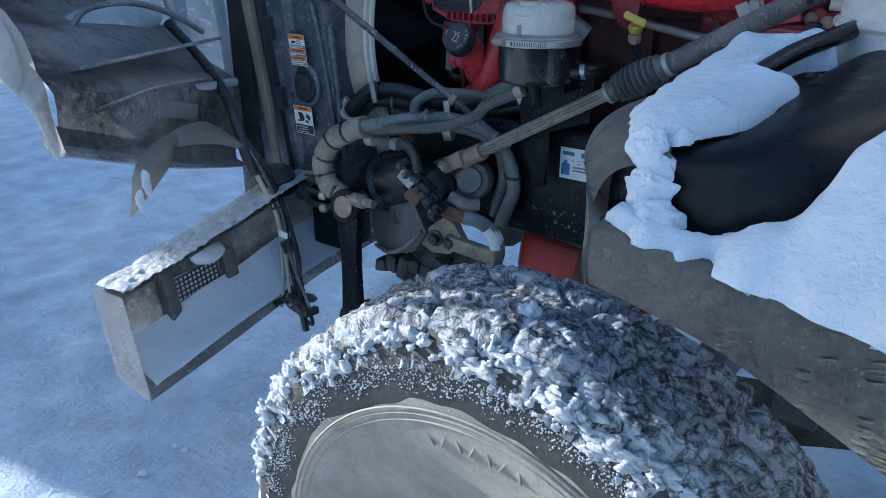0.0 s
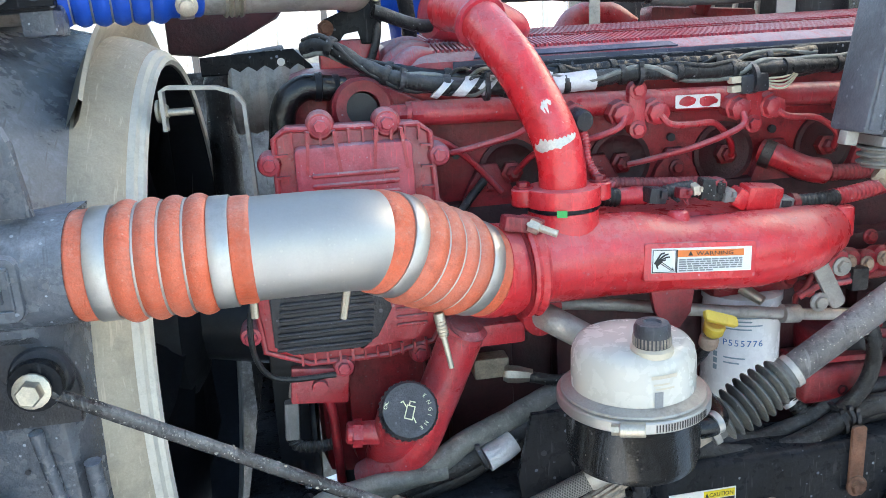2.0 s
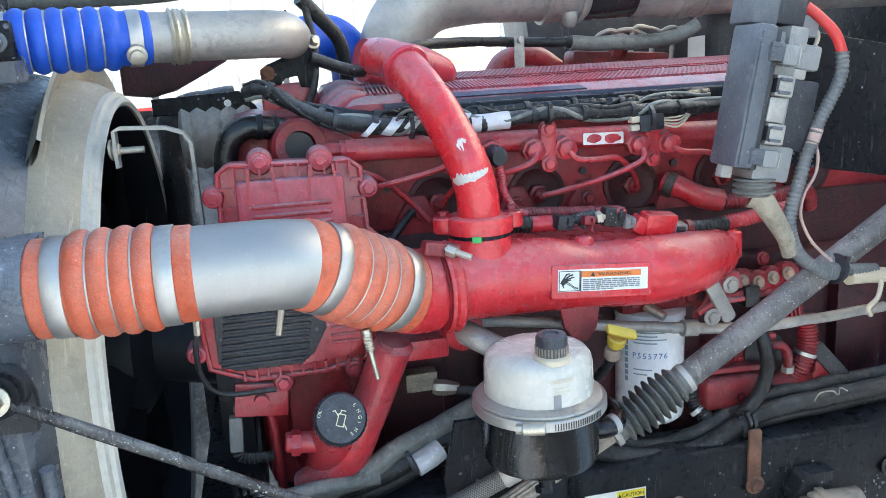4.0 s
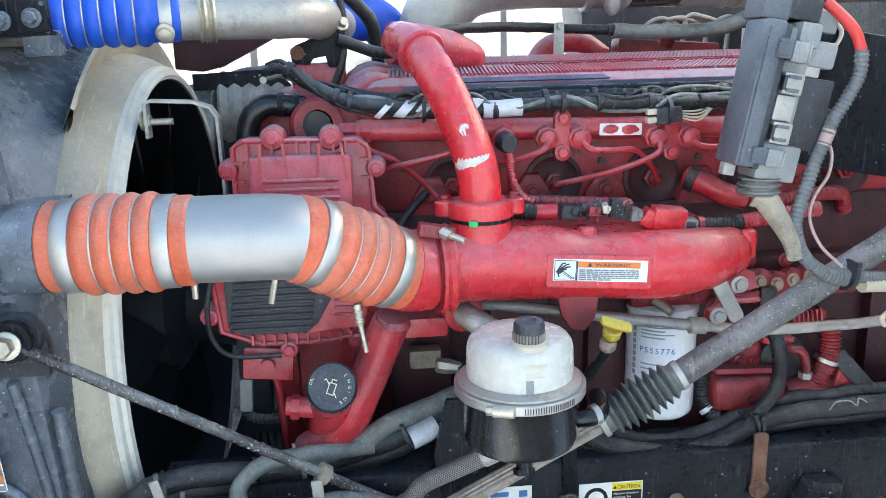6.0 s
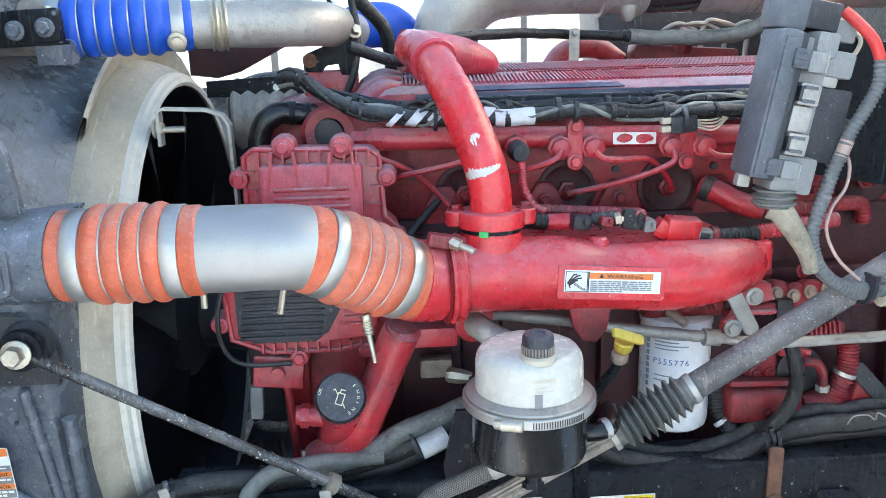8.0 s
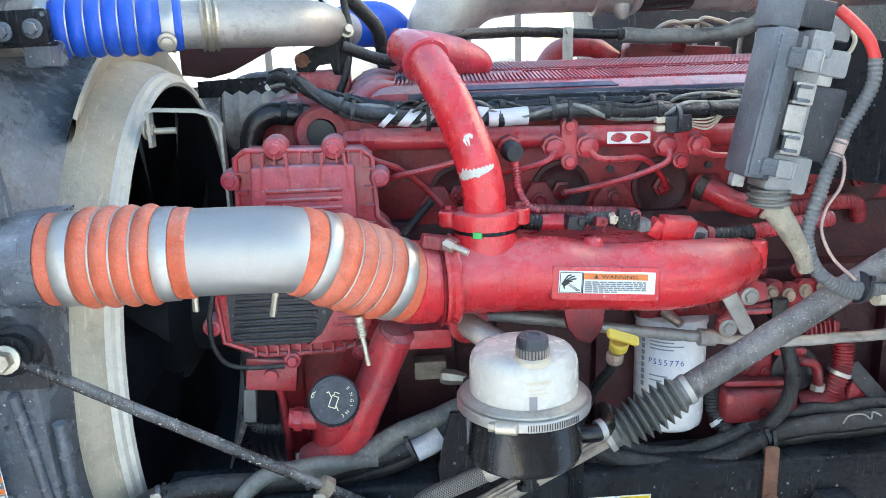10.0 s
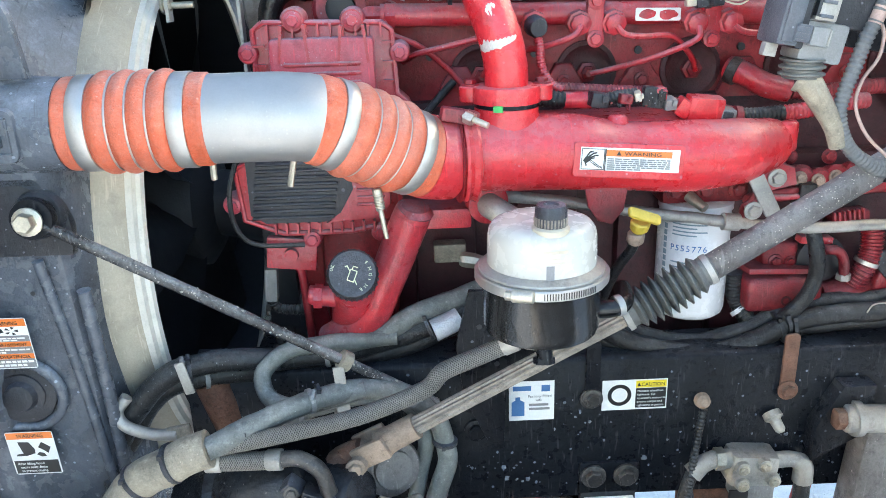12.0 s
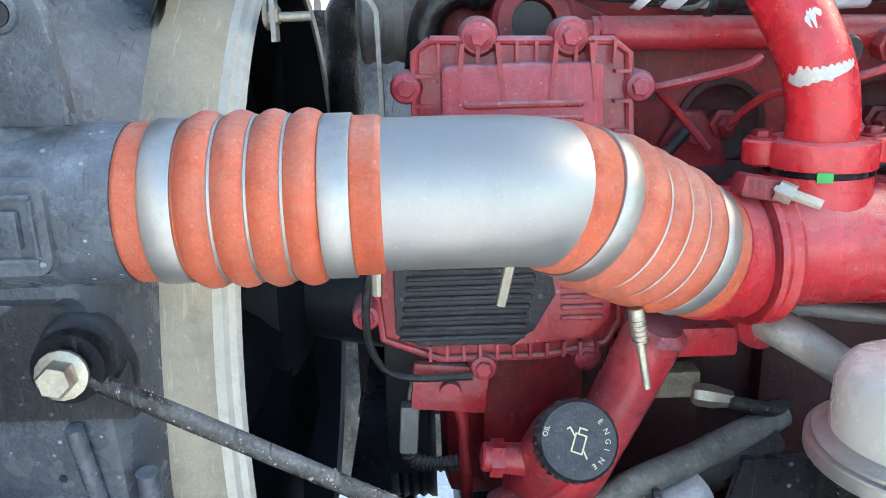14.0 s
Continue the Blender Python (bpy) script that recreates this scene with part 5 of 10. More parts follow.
    part("outlet", bm, M["black_paint"], t)
    bm = slab(B(), [(-0.215, 1.150), (-0.205, 1.065), (-0.170, 0.990), (-0.146, 0.985), (-0.142, 1.105), (-0.050, 1.135), (-0.045, 1.235), (-0.195, 1.235)], (0, -0.036, 0), (1, 0, 0), (0, 0, 1), 0.008, 0.002)
    plate = part("mounting_plate", bm, M["black_paint"], t)
    for dx, dz in ((-0.03, 1.16), (-0.045, 1.12), (-0.07, 1.18)):
        part("plate_hole", cyl(B(), (x + dx, -0.0435, dz), (x + dx, -0.0445, dz), 0.004, seg=10), M["void"], plate)
    part("standoff", box(B(), (x + 0.01, -0.075, 1.215), (0.05, 0.07, 0.03), bevel=0.003), M["black_paint"], t)


build_reservoir()


# ---- fuse and relay box on the cowl side ----
def build_fuse_box():
    t = thing("fuse_box", (0.2, -0.06, 1.55), "slate grey fuse box with dusty connectors, hung over the engine", "fuse box")
    rot = (0, 10.4, 0)
    m = pose(0.1757, -0.110, 1.656, *rot)

    def place(c):
        return tuple(m @ Vector(c))

    def bx(x, y, z, bev=0.003):
        """A block between two bounds on each axis of the tilted box."""
        c = [(a + b) / 2 for a, b in (x, y, z)]
        return box(B(), place(c), [b - a for a, b in (x, y, z)], rot, bev)

    cover = part("cover", bx((0, 0.026), (-0.030, 0.030), (-0.0885, 0.0885), 0.005), M["box_plastic"], t)
    part("cover_rib", bx((0.004, 0.022), (-0.0325, -0.028), (-0.084, 0.080), 0.002), M["box_plastic"], cover)
    part("cover_edge", bx((0.025, 0.034), (-0.026, 0.030), (-0.090, 0.086), 0.002), M["black_plastic"], cover)
    part("cover_seam", bx((0.033, 0.0365), (-0.021, 0.026), (-0.088, 0.082), 0.001), M["void"], cover)
    body = part("connector_body", bx((0.036, 0.070), (-0.016, 0.032), (-0.096, 0.084), 0.004), M["connector"], t)
    part("base_block", bx((0.034, 0.088), (-0.020, 0.030), (-0.102, -0.056), 0.005), M["connector"], body)
    part("head_block", bx((0.046, 0.074), (-0.024, 0.030), (0.062, 0.092), 0.005), M["connector"], body)
    part("side_block", bx((0.070, 0.106), (-0.012, 0.030), (0.042, 0.074), 0.005), M["connector"], body)
    part("side_block", bx((0.070, 0.092), (-0.008, 0.030), (0.030, 0.046), 0.003), M["alu_dull"], body)
    for z0, z1 in ((0.043, 0.068), (-0.084, -0.062)):
        blk = part("connector", bx((0.038, 0.062), (-0.032, -0.010), (z0, z1), 0.003), M["connector"], t)
        part("latch_edge", bx((0.0585, 0.0605), (-0.0335, -0.030), (z0 + 0.002, z1 - 0.002), 0.0005), M["alu_dull"], blk)
        clip = part("clip", bx((0.017, 0.036), (-0.036, -0.018), (z0 + 0.002, z1), 0.002), M["box_plastic"], t)
        for k in range(3):
            part("clip_ridge", bx((0.018, 0.032), (-0.0375, -0.034), (z0 + 0.005 + 0.007 * k, z0 + 0.008 + 0.007 * k), 0.0008), M["box_plastic"], clip)
    part("connector", bx((0.036, 0.062), (-0.024, -0.010), (-0.028, 0.004), 0.004), M["alu_dull"], t)
    for z in (0.018, -0.042):
        yoke = part("latch", bx((0.038, 0.064), (-0.028, -0.010), (z - 0.013, z + 0.013), 0.002), M["alu_dull"], t)
        part("latch_slot", bx((0.0375, 0.0415), (-0.0295, -0.020), (z - 0.009, z + 0.009), 0.0008), M["void"], yoke)
        for dz in (-0.008, 0.008):
            part("latch_prong", bx((0.042, 0.058), (-0.031, -0.026), (z + dz - 0.002, z + dz + 0.002), 0.0008), M["box_plastic"], yoke)
    part("rear_cover", bx((0.072, 0.116), (-0.006, 0.030), (-0.060, 0.030), 0.003), M["black_plastic"], t, "scratched black rear cover")
    part("mount_bar", bx((-0.002, 0.034), (-0.012, 0.040), (0.089, 0.150), 0.004), M["box_plastic"], t)
    part("mount_bar", bx((0.032, 0.078), (-0.004, 0.040), (0.094, 0.128), 0.004), M["black_plastic"], t)
    part("mount_bar", bx((0.074, 0.110), (0.010, 0.030), (0.086, 0.112), 0.003), M["connector"], t)
    part("back_plate", bx((0.060, 0.33), (0.052, 0.062), (-0.080, 0.10), 0.003), M["black_paint"], t, "black steel back plate")
    bm = lathe(B(), [(0.021, 0), (0.021, 0.005), (0.018, 0.009), (0.006, 0.010)], (0.318, -0.055, 1.606), (0.1, -1, 0), 28)
    part("grommet", bm, M["cast_iron"], t)
    part("corner_foot", bx((0.000, 0.016), (-0.004, 0.010), (-0.104, -0.088), 0.002), M["alu_dull"], t)
    # ribbed gland below and the taped cable out of it
    bm = ribbed(B(), [place((0.052, 0.0, -0.100)), place((0.056, 0.0, -0.124))], 0.027, 0.0085, 0.005, 20)
    part("gland", bm, M["bellows"], t)
    bm = tube(B(), [place((0.055, 0.0, -0.122)), (0.216, -0.115, 1.520), (0.234, -0.118, 1.494), (0.252, -0.118, 1.466), (0.262, -0.116, 1.440)], [0.0185, 0.0160, 0.0135, 0.0115, 0.010], 16)
    part("taped_cable", bm, M["hose_tan"], t, "dust-caked taped cable")


build_fuse_box()


# ---- hoses, cables and conduit ----
def lumpy(bm, pts, r, seg=14, amount=0.05):
    """A hose that is never quite round or straight."""
    line = even(spline(pts, 10), max(0.004, r * 0.5))
    off = Vector(pts[0]) * 31
    line = [p + Vector((noise.noise(p * 23 + off), noise.noise(p * 23 - off), noise.noise(p * 23))) * r * 0.18 for p in line]
    return sweep(bm, line, [r * (1 + amount * noise.noise(p * 60)) for p in line], seg)


def taped_harness(pts, r, mat, label):
    """A wiring harness wrapped in overlapping tape, with looser turns as parts."""
    t = thing("wiring_harness", pts[3], label, "wiring harness", "engine harness")
    line = even(spline(pts, 10), 0.003)
    part("tape_core", sweep(B(), line, [r * 0.86 * (1 + 0.12 * noise.noise(p * 70) + 0.07 * ((k % 5) / 5)) for k, p in enumerate(line)], 14), M[mat], t, "", 60)
    for a in (0.6, 2.9):
        side_line = [p + Vector((0, -0.7 * math.cos(a + 6 * noise.noise(p * 7)), math.sin(a + 6 * noise.noise(p * 7)))) * r * 0.95 for p in line]
        part("loose_cable", sweep(B(), side_line, [r * 0.34] * len(line), 8), M["hose_grey" if a < 1 else "rubber"], t, "", 60)
    for k in range(12, len(line) - 8, 26):
        part("tape_turn", sweep(B(), line[k:k + 4], [r * 1.10, r * 1.16, r * 1.15, r * 1.09], 14), M["rubber"], t)
    return t


def hose(name, pts, r, mat, label, category="hose", rib=None, group="", seg=14):
    bm = ribbed(B(), pts, r, rib, rib * 0.22, seg) if rib else lumpy(B(), pts, r, seg)
    return solid(name, bm, M[mat], label, category, group=group, angle=60)


def banded(name, pts, r, mat, label, group="", at=(0.3, 0.6)):
    """A hose with grey cable ties round it, their tails left standing."""
    t = thing(name, pts[0], label, "hose", group)
    part("tube", lumpy(B(), pts, r), M[mat], t, "", 60)
    line = spline([Vector(p) for p in pts], 10)
    for f in at:
        i = int(f * (len(line) - 2))
        d = (line[i + 1] - line[i]).normalized()
        side = (Vector((0, -0.7, 0.7)) - d * d.dot(Vector((0, -0.7, 0.7)))).normalized()
        bm = lathe(B(), [(r * 1.02, -0.0032), (r * 1.02 + 0.0018, -0.0032), (r * 1.02 + 0.0018, 0.0032), (r * 1.02, 0.0032)], line[i], d, 20)
        box(bm, line[i] + side * (r + 0.0035), (0.008, 0.007, 0.008), (20, 10, 0), 0.001)
        box(bm, line[i] + side * (r + 0.009), (0.004, 0.0015, 0.014), (-40, 12, 0), 0.0005)
        part("tie", bm, M["connector"], t, "grey cable tie")
    return t


def braid(name, pts, r, label, group, turns=22.0, strands=14):
    """A hose under a woven braid: a dark core and pale strands wound both ways."""
    t = thing(name, pts[0], label, "hose", group)
    part("core", tube(B(), pts, r, 14), M["braid"], t)
    line = even(spline([Vector(p) for p in pts], 10), 0.0022)
    n = len(line)
    bm = B()
    frames_ = []
    up = Vector((0, 0, 1))
    for i in range(n):
        ax = (line[min(i + 1, n - 1)] - line[max(i - 1, 0)]).normalized()
        a = ax.cross(up).normalized()
        frames_.append((a, ax.cross(a)))
    for way in (-1, 1):
        for k in range(strands):
            ring = [[], []]
            for i, (a, b) in enumerate(frames_):
                for e in (0, 1):
                    an = 2 * math.pi * (k / strands + way * turns * i * 0.0022) + (0.085 if e else -0.085)
                    lift = 0.0006 + 0.0004 * math.sin(an * strands * way)
                    ring[e].append(bm.verts.new(line[i] + (a * math.cos(an) + b * math.sin(an)) * (r + lift)))
            for i in range(n - 1):
                bm.faces.new((ring[0][i], ring[1][i], ring[1][i + 1], ring[0][i + 1]))
    tagged(part("strand", bm, M["strand"], t, "pale woven braid", 60), kind="stuff")
    for p, q in ((pts[0], pts[1]), (pts[-1], pts[-2])):
        d = (Vector(q) - Vector(p)).normalized()
        part("crimp", lathe(B(), [(r, 0), (r + 0.0025, 0.001), (r + 0.0025, 0.020), (r + 0.001, 0.022)], p, d, 18), M["alu_dull"], t)
    return t


def tie(pts_at, axis, r, parent=None, mat="black_plastic"):
    bm = lathe(B(), [(r, -0.0028), (r + 0.0016, -0.0028), (r + 0.0016, 0.0028), (r, 0.0028)], pts_at, axis, 18)
    u, v, z = basis(axis)
    c = Vector(pts_at) + (Vector((0, -0.6, 0.8)) - z * Vector((0, -0.6, 0.8)).dot(z)).normalized() * (r + 0.003)
    box(bm, c, (0.006, 0.006, 0.006))
    return solid("cable_tie", bm, M[mat], "small black plastic cable tie round a hose", "cable tie", group="cable ties")


def build_hoses():
    banded("power_steering_hose", [(-0.550, -0.170, 1.080), (-0.441, -0.110, 1.103), (-0.345, -0.065, 1.100), (-0.290, -0.042, 1.075), (-0.250, -0.030, 1.030), (-0.232, -0.030, 0.955), (-0.258, -0.040, 0.870)], 0.0155, "hose_grey", "dusty grey steering hose curling down beside the frame rail", at=(0.22, 0.55))
    banded("power_steering_hose", [(-0.560, -0.150, 1.060), (-0.44, -0.09, 1.078), (-0.345, -0.045, 1.078), (-0.285, -0.025, 1.045), (-0.265, -0.02, 0.98), (-0.285, -0.03, 0.88)], 0.0125, "hose_grey", "thin dusty steering hose beside a thicker one", at=(0.22, 0.55))
    hose("sleeved_hose", [(-0.600, -0.168, 0.895), (-0.662, -0.170, 0.915), (-0.688, -0.170, 0.968), (-0.650, -0.171, 1.030), (-0.590, -0.172, 1.065), (-0.535, -0.168, 1.084)], 0.0255, "hose_tan", "mud-caked tan sleeve round the steering hoses", seg=22)
    for p, ax in (((-0.640, -0.170, 0.903), (-1, 0, 0.3)), ((-0.683, -0.170, 0.945), (-0.3, 0, 1)), ((-0.677, -0.170, 0.992), (0.5, 0, 1)), ((-0.643, -0.171, 1.036), (1, 0, 0.9)), ((-0.595, -0.172, 1.063), (1, 0, 0.4))):
        tie(p, ax, 0.0262)
    banded("coolant_hose", [(-0.700, -0.070, 1.040), (-0.672, -0.072, 1.085), (-0.620, -0.066, 1.136), (-0.545, -0.040, 1.142), (-0.473, -0.005, 1.122), (-0.389, 0.005, 1.124), (-0.303, 0.012, 1.143), (-0.217, 0.030, 1.165), (-0.120, 0.060, 1.195)], 0.0165, "rubber", "black rubber coolant hose below the engine", group="coolant hoses", at=(0.30, 0.62))
    banded("coolant_hose", [(-0.705, -0.045, 1.010), (-0.640, -0.045, 1.098), (-0.553, -0.018, 1.108), (-0.479, 0.020, 1.090), (-0.376, 0.030, 1.095), (-0.270, 0.032, 1.124), (-0.17, 0.060, 1.155)], 0.0145, "rubber", "black rubber coolant hose below the engine", group="coolant hoses", at=(0.30, 0.62))
    hose("loop_hose", [(-0.300, 0.0, 1.150), (-0.36, -0.005, 1.148), (-0.420, -0.010, 1.146), (-0.468, -0.025, 1.140), (-0.494, -0.045, 1.117), (-0.482, -0.065, 1.090), (-0.430, -0.085, 1.087), (-0.345, -0.075, 1.105)], 0.0125, "hose_grey", "grey hose looped back on itself")
    hose("upper_grey_hose", [(-0.40, 0.0, 1.135), (-0.33, 0.005, 1.150), (-0.27, 0.015, 1.178), (-0.20, 0.035, 1.195), (-0.10, 0.08, 1.215)], 0.0155, "hose_grey", "dusty grey hose rising toward the engine")
    hose("silver_sleeve", [(-0.245, 0.005, 1.152), (-0.205, 0.015, 1.170)], 0.0175, "tape", "silver heat sleeve round a hose", "sleeve")
    braid("braided_hose", [(-0.600, -0.140, 1.052), (-0.514, -0.150, 1.074), (-0.437, -0.150, 1.088), (-0.347, -0.142, 1.104), (-0.263, -0.140, 1.137), (-0.236, -0.140, 1.163), (-0.187, -0.145, 1.187), (-0.140, -0.150, 1.210)], 0.0112, "grey braided hose to the reservoir", "braided hoses")
    braid("braided_hose", [(-0.560, -0.145, 1.044), (-0.50, -0.15, 1.046), (-0.455, -0.155, 1.050)], 0.0120, "short braided hose with a crimped end", "braided hoses")
    hose("far_radiator_hose", [(-0.60, 0.74, 1.22), (-0.606, 0.75, 1.42), (-0.603, 0.75, 1.58), (-0.60, 0.75, 1.63), (-0.56, 0.76, 1.66), (-0.47, 0.78, 1.665)], 0.030, "rubber", "dusty grey-brown radiator hose behind the fan ring", "hose")
    hose("hose_elbow_fitting", [(-0.455, -0.155, 1.050), (-0.43, -0.16, 1.052), (-0.405, -0.165, 1.035), (-0.395, -0.165, 1.00)], 0.011, "cast_iron", "oily steel hose elbow fitting", "fitting")
    # steering return, chassis air hoses behind the rail
    for dy, dz, r in ((0.0, 0.0, 0.0155), (0.028, 0.008, 0.014), (0.012, -0.022, 0.012)):
        hose("air_hose", [(0.0, 0.030 + dy, 1.140 + dz), (0.072, 0.030 + dy, 1.104 + dz), (0.163, 0.030 + dy, 1.082 + dz), (0.250, 0.030 + dy, 1.100 + dz), (0.326, 0.032 + dy, 1.134 + dz), (0.455, 0.035 + dy, 1.142 + dz), (0.75, 0.06 + dy, 1.14 + dz)], r, "rubber", "black rubber air hose sagging over the frame rail", group="chassis air hoses")
    hose("riser_hose", [(0.331, 0.045, 1.274), (0.333, 0.030, 1.245), (0.335, 0.030, 1.204), (0.323, 0.028, 1.172), (0.304, 0.030, 1.148), (0.294, 0.035, 1.134)], 0.0115, "rubber", "black hose rising from the frame rail to the engine")
    hose("ribbed_conduit", [(0.235, 0.090, 1.193), (0.239, 0.090, 1.159), (0.247, 0.085, 1.136), (0.259, 0.070, 1.116), (0.271, 0.050, 1.099)], 0.0140, "rubber", "black corrugated conduit beside the filter", "conduit", 0.006)
    hose("conduit_band", [(0.247, 0.085, 1.134), (0.253, 0.079, 1.124)], 0.0155, "tape", "grey tape band round the corrugated conduit", "tape band")
    for k, p in enumerate([(0.298, 0.030, 1.130), (0.307, 0.030, 1.125)]):
        tie(p, (1, 0.1, 0.25 - 0.2 * k), 0.0170)
    hose("loose_wire", [(0.418, 0.020, 1.146), (0.425, 0.015, 1.162), (0.445, 0.012, 1.164), (0.463, 0.020, 1.151), (0.462, 0.015, 1.166), (0.482, 0.020, 1.154)], 0.0013, "alu_dull", "loose grey wire loop over the chassis hoses", "wire")
    # fuel supply tube along the engine
    hose("fuel_tube", [(-0.135, 0.05, 1.345), (-0.040, 0.035, 1.336), (0.046, 0.03, 1.321), (0.170, 0.028, 1.303), (0.260, 0.03, 1.289), (0.36, 0.03, 1.284), (0.56, 0.04, 1.286)], 0.0085, "alu_dull", "bent steel fuel tube along the engine", "tube")
    # harness under the valve cover
    taped_harness([(-0.43, 0.14, 1.69), (-0.403, 0.122, 1.695), (-0.359, 0.112, 1.667), (-0.311, 0.102, 1.646), (-0.247, 0.097, 1.636), (-0.165, 0.092, 1.628), (-0.082, 0.092, 1.629), (-0.011, 0.092, 1.635), (0.069, 0.092, 1.632), (0.232, 0.092, 1.629), (0.33, 0.10, 1.63)], 0.0115, "rubber", "black taped wiring harness under the valve cover")
    taped_harness([(-0.36, 0.16, 1.665), (-0.313, 0.150, 1.656), (-0.245, 0.130, 1.645), (-0.117, 0.135, 1.640), (0.015, 0.150, 1.642), (0.193, 0.150, 1.640), (0.30, 0.16, 1.645)], 0.010, "wet_rubber", "black taped wiring harness under the valve cover")
    for p0, p1 in (((-0.118, 0.093, 1.6285), (-0.055, 0.093, 1.6315)),):
        hose("harness_wrap", [p0, p1], 0.0128, "tape", "silver tape wrapped round the harness", "tape wrap")
    for x, s in ((-0.232, 1.0), (-0.205, 1.0), (-0.262, 0.6), (-0.135, 1.0)):
        bm = sweep(B(), [Vector((x - 0.009 * s, 0.0955, 1.6345)), Vector((x + 0.009 * s, 0.0945, 1.632))], [0.0121, 0.0121], 14)
        for q in bm.verts:
            q.co.x += (q.co.z - 1.633) * 0.8
        solid("harness_stripe", bm, M["tape"], "white stripe of tape round the black harness", "tape wrap", group="harness stripes")
    hose("engine_conduit", [(-0.093, 0.030, 1.489), (-0.075, 0.030, 1.488), (-0.052, 0.030, 1.485)], 0.0125, "rubber", "black corrugated conduit above the manifold", "conduit", 0.006, group="engine conduits")
    hose("engine_conduit", [(-0.056, 0.035, 1.484), (-0.033, 0.035, 1.485), (-0.013, 0.035, 1.484)], 0.0120, "red", "red-sprayed taped stretch of the engine harness", "conduit", group="engine conduits")
    hose("engine_conduit", [(-0.062, 0.060, 1.498), (-0.020, 0.060, 1.494), (0.031, 0.060, 1.490), (0.090, 0.060, 1.486)], 0.0095, "red_grimy_shade", "red-sprayed corrugated conduit above the manifold", "conduit", 0.005, group="engine conduits")
    hose("engine_conduit", [(0.007, 0.030, 1.484), (0.023, 0.030, 1.487), (0.048, 0.030, 1.489)], 0.0100, "rubber", "black corrugated conduit between two plugs", "conduit", 0.005, group="engine conduits")
    hose("engine_conduit", [(0.081, 0.030, 1.484), (0.098, 0.030, 1.477), (0.119, 0.030, 1.468)], 0.0085, "red_grimy_shade", "thin red-sprayed conduit to the connector shell", "conduit", 0.005, group="engine conduits")
    hose("engine_conduit", [(0.199, 0.030, 1.454), (0.225, 0.030, 1.454), (0.258, 0.030, 1.457)], 0.0120, "rubber", "black corrugated conduit behind the fuse box", "conduit", 0.006, group="engine conduits")
    hose("engine_conduit", [(0.264, 0.050, 1.452), (0.302, 0.050, 1.456), (0.345, 0.050, 1.463), (0.388, 0.050, 1.467)], 0.0120, "red", "red-sprayed corrugated conduit behind the fuse box", "conduit", 0.006, group="engine conduits")
    hose("breather_hose", [(0.225, 0.165, 1.505), (0.245, 0.145, 1.495), (0.277, 0.130, 1.478), (0.315, 0.125, 1.471)], 0.0185, "red", "red elbow hose on the cylinder head")
    hose("breather_hose", [(0.310, 0.125, 1.471), (0.36, 0.12, 1.470), (0.445, 0.130, 1.474), (0.478, 0.14, 1.468), (0.49, 0.15, 1.44)], 0.0125, "red_grimy_shade", "red-sprayed corrugated hose behind the cables", "hose", 0.006)
    bm = lathe(B(), [(0.0195, -0.008), (0.021, -0.007), (0.021, 0.007), (0.0195, 0.008)], (0.232, 0.158, 1.500), (1, -0.8, -0.5), 20)
    solid("hose_clamp", bm, M["cast_iron"], "dark clamp on a red elbow hose", "clamp")
    # joint sleeve over the harness above the manifold
    bm = box(B(), (0.143, 0.028, 1.467), (0.050, 0.030, 0.036), (6, 6, 0), 0.005)
    box(bm, (0.113, 0.028, 1.470), (0.022, 0.026, 0.026), (6, 32, 0), 0.005)
    solid("connector_shell", bm, M["red_bright"], "red-sprayed connector shell on the engine harness", "connector")
    t = thing("connector_end", (0.177, 0.028, 1.456), "grey plug end on the red connector shell", "connector")
    part("plug_body", box(B(), (0.173, 0.026, 1.456), (0.024, 0.024, 0.024), (6, 9, 0), 0.004), M["connector"], t)
    part("plug_collar", lathe(B(), [(0.011, 0), (0.015, 0.001), (0.015, 0.010), (0.012, 0.012)], (0.185, 0.028, 1.455), (1, 0, -0.12), 16), M["red_grimy_shade"], t)
    part("latch", box(B(), (0.173, 0.014, 1.459), (0.014, 0.006, 0.010), (6, 9, 0), 0.002), M["black_plastic"], t)
    rnd = random.Random(17)
    for x, z, sx, sz, mt, lab in ((-0.008, 1.486, 0.026, 0.02, "black_plastic", "black plug beside the manifold boss"), (0.029, 1.486, 0.018, 0.014, "red_grimy_shade", "red-sprayed plug above the intake manifold"), (0.047, 1.489, 0.01, 0.014, "poly_old", "small white clip on the harness"), (0.068, 1.487, 0.03, 0.028, "rubber", "lump of black tape round a harness joint"), (0.076, 1.492, 0.016, 0.018, "red", "red-sprayed fitting on the harness"), (0.090, 1.478, 0.018, 0.016, "connector", "grey plug end above the intake manifold")):
        bm = box(B(), (x, 0.020, z), (sx, 0.022, sz), (rnd.uniform(-8, 12), rnd.uniform(-12, 14), rnd.uniform(-10, 10)), 0.0035)
        box(bm, (x + sx * 0.30, 0.0085, z + sz * 0.1), (sx * 0.35, 0.006, sz * 0.5), (5, 4, 0), 0.0015)
        solid("wire_connector", bm, M[mt], lab, "connector", group="wire connectors")
    for k in range(5):
        hose("stray_wire", [(0.009 + 0.010 * k, 0.024, 1.482 - 0.003 * (k % 2)), (0.009 + 0.012 * k, 0.010, 1.482 - 0.006 * (k % 3)), (0.009 + 0.013 * k, 0.018, 1.482)], 0.0016, "rubber" if k % 2 else "red_grimy_shade", "thin wire sticking out of the taped harness", "wire", group="stray wires")
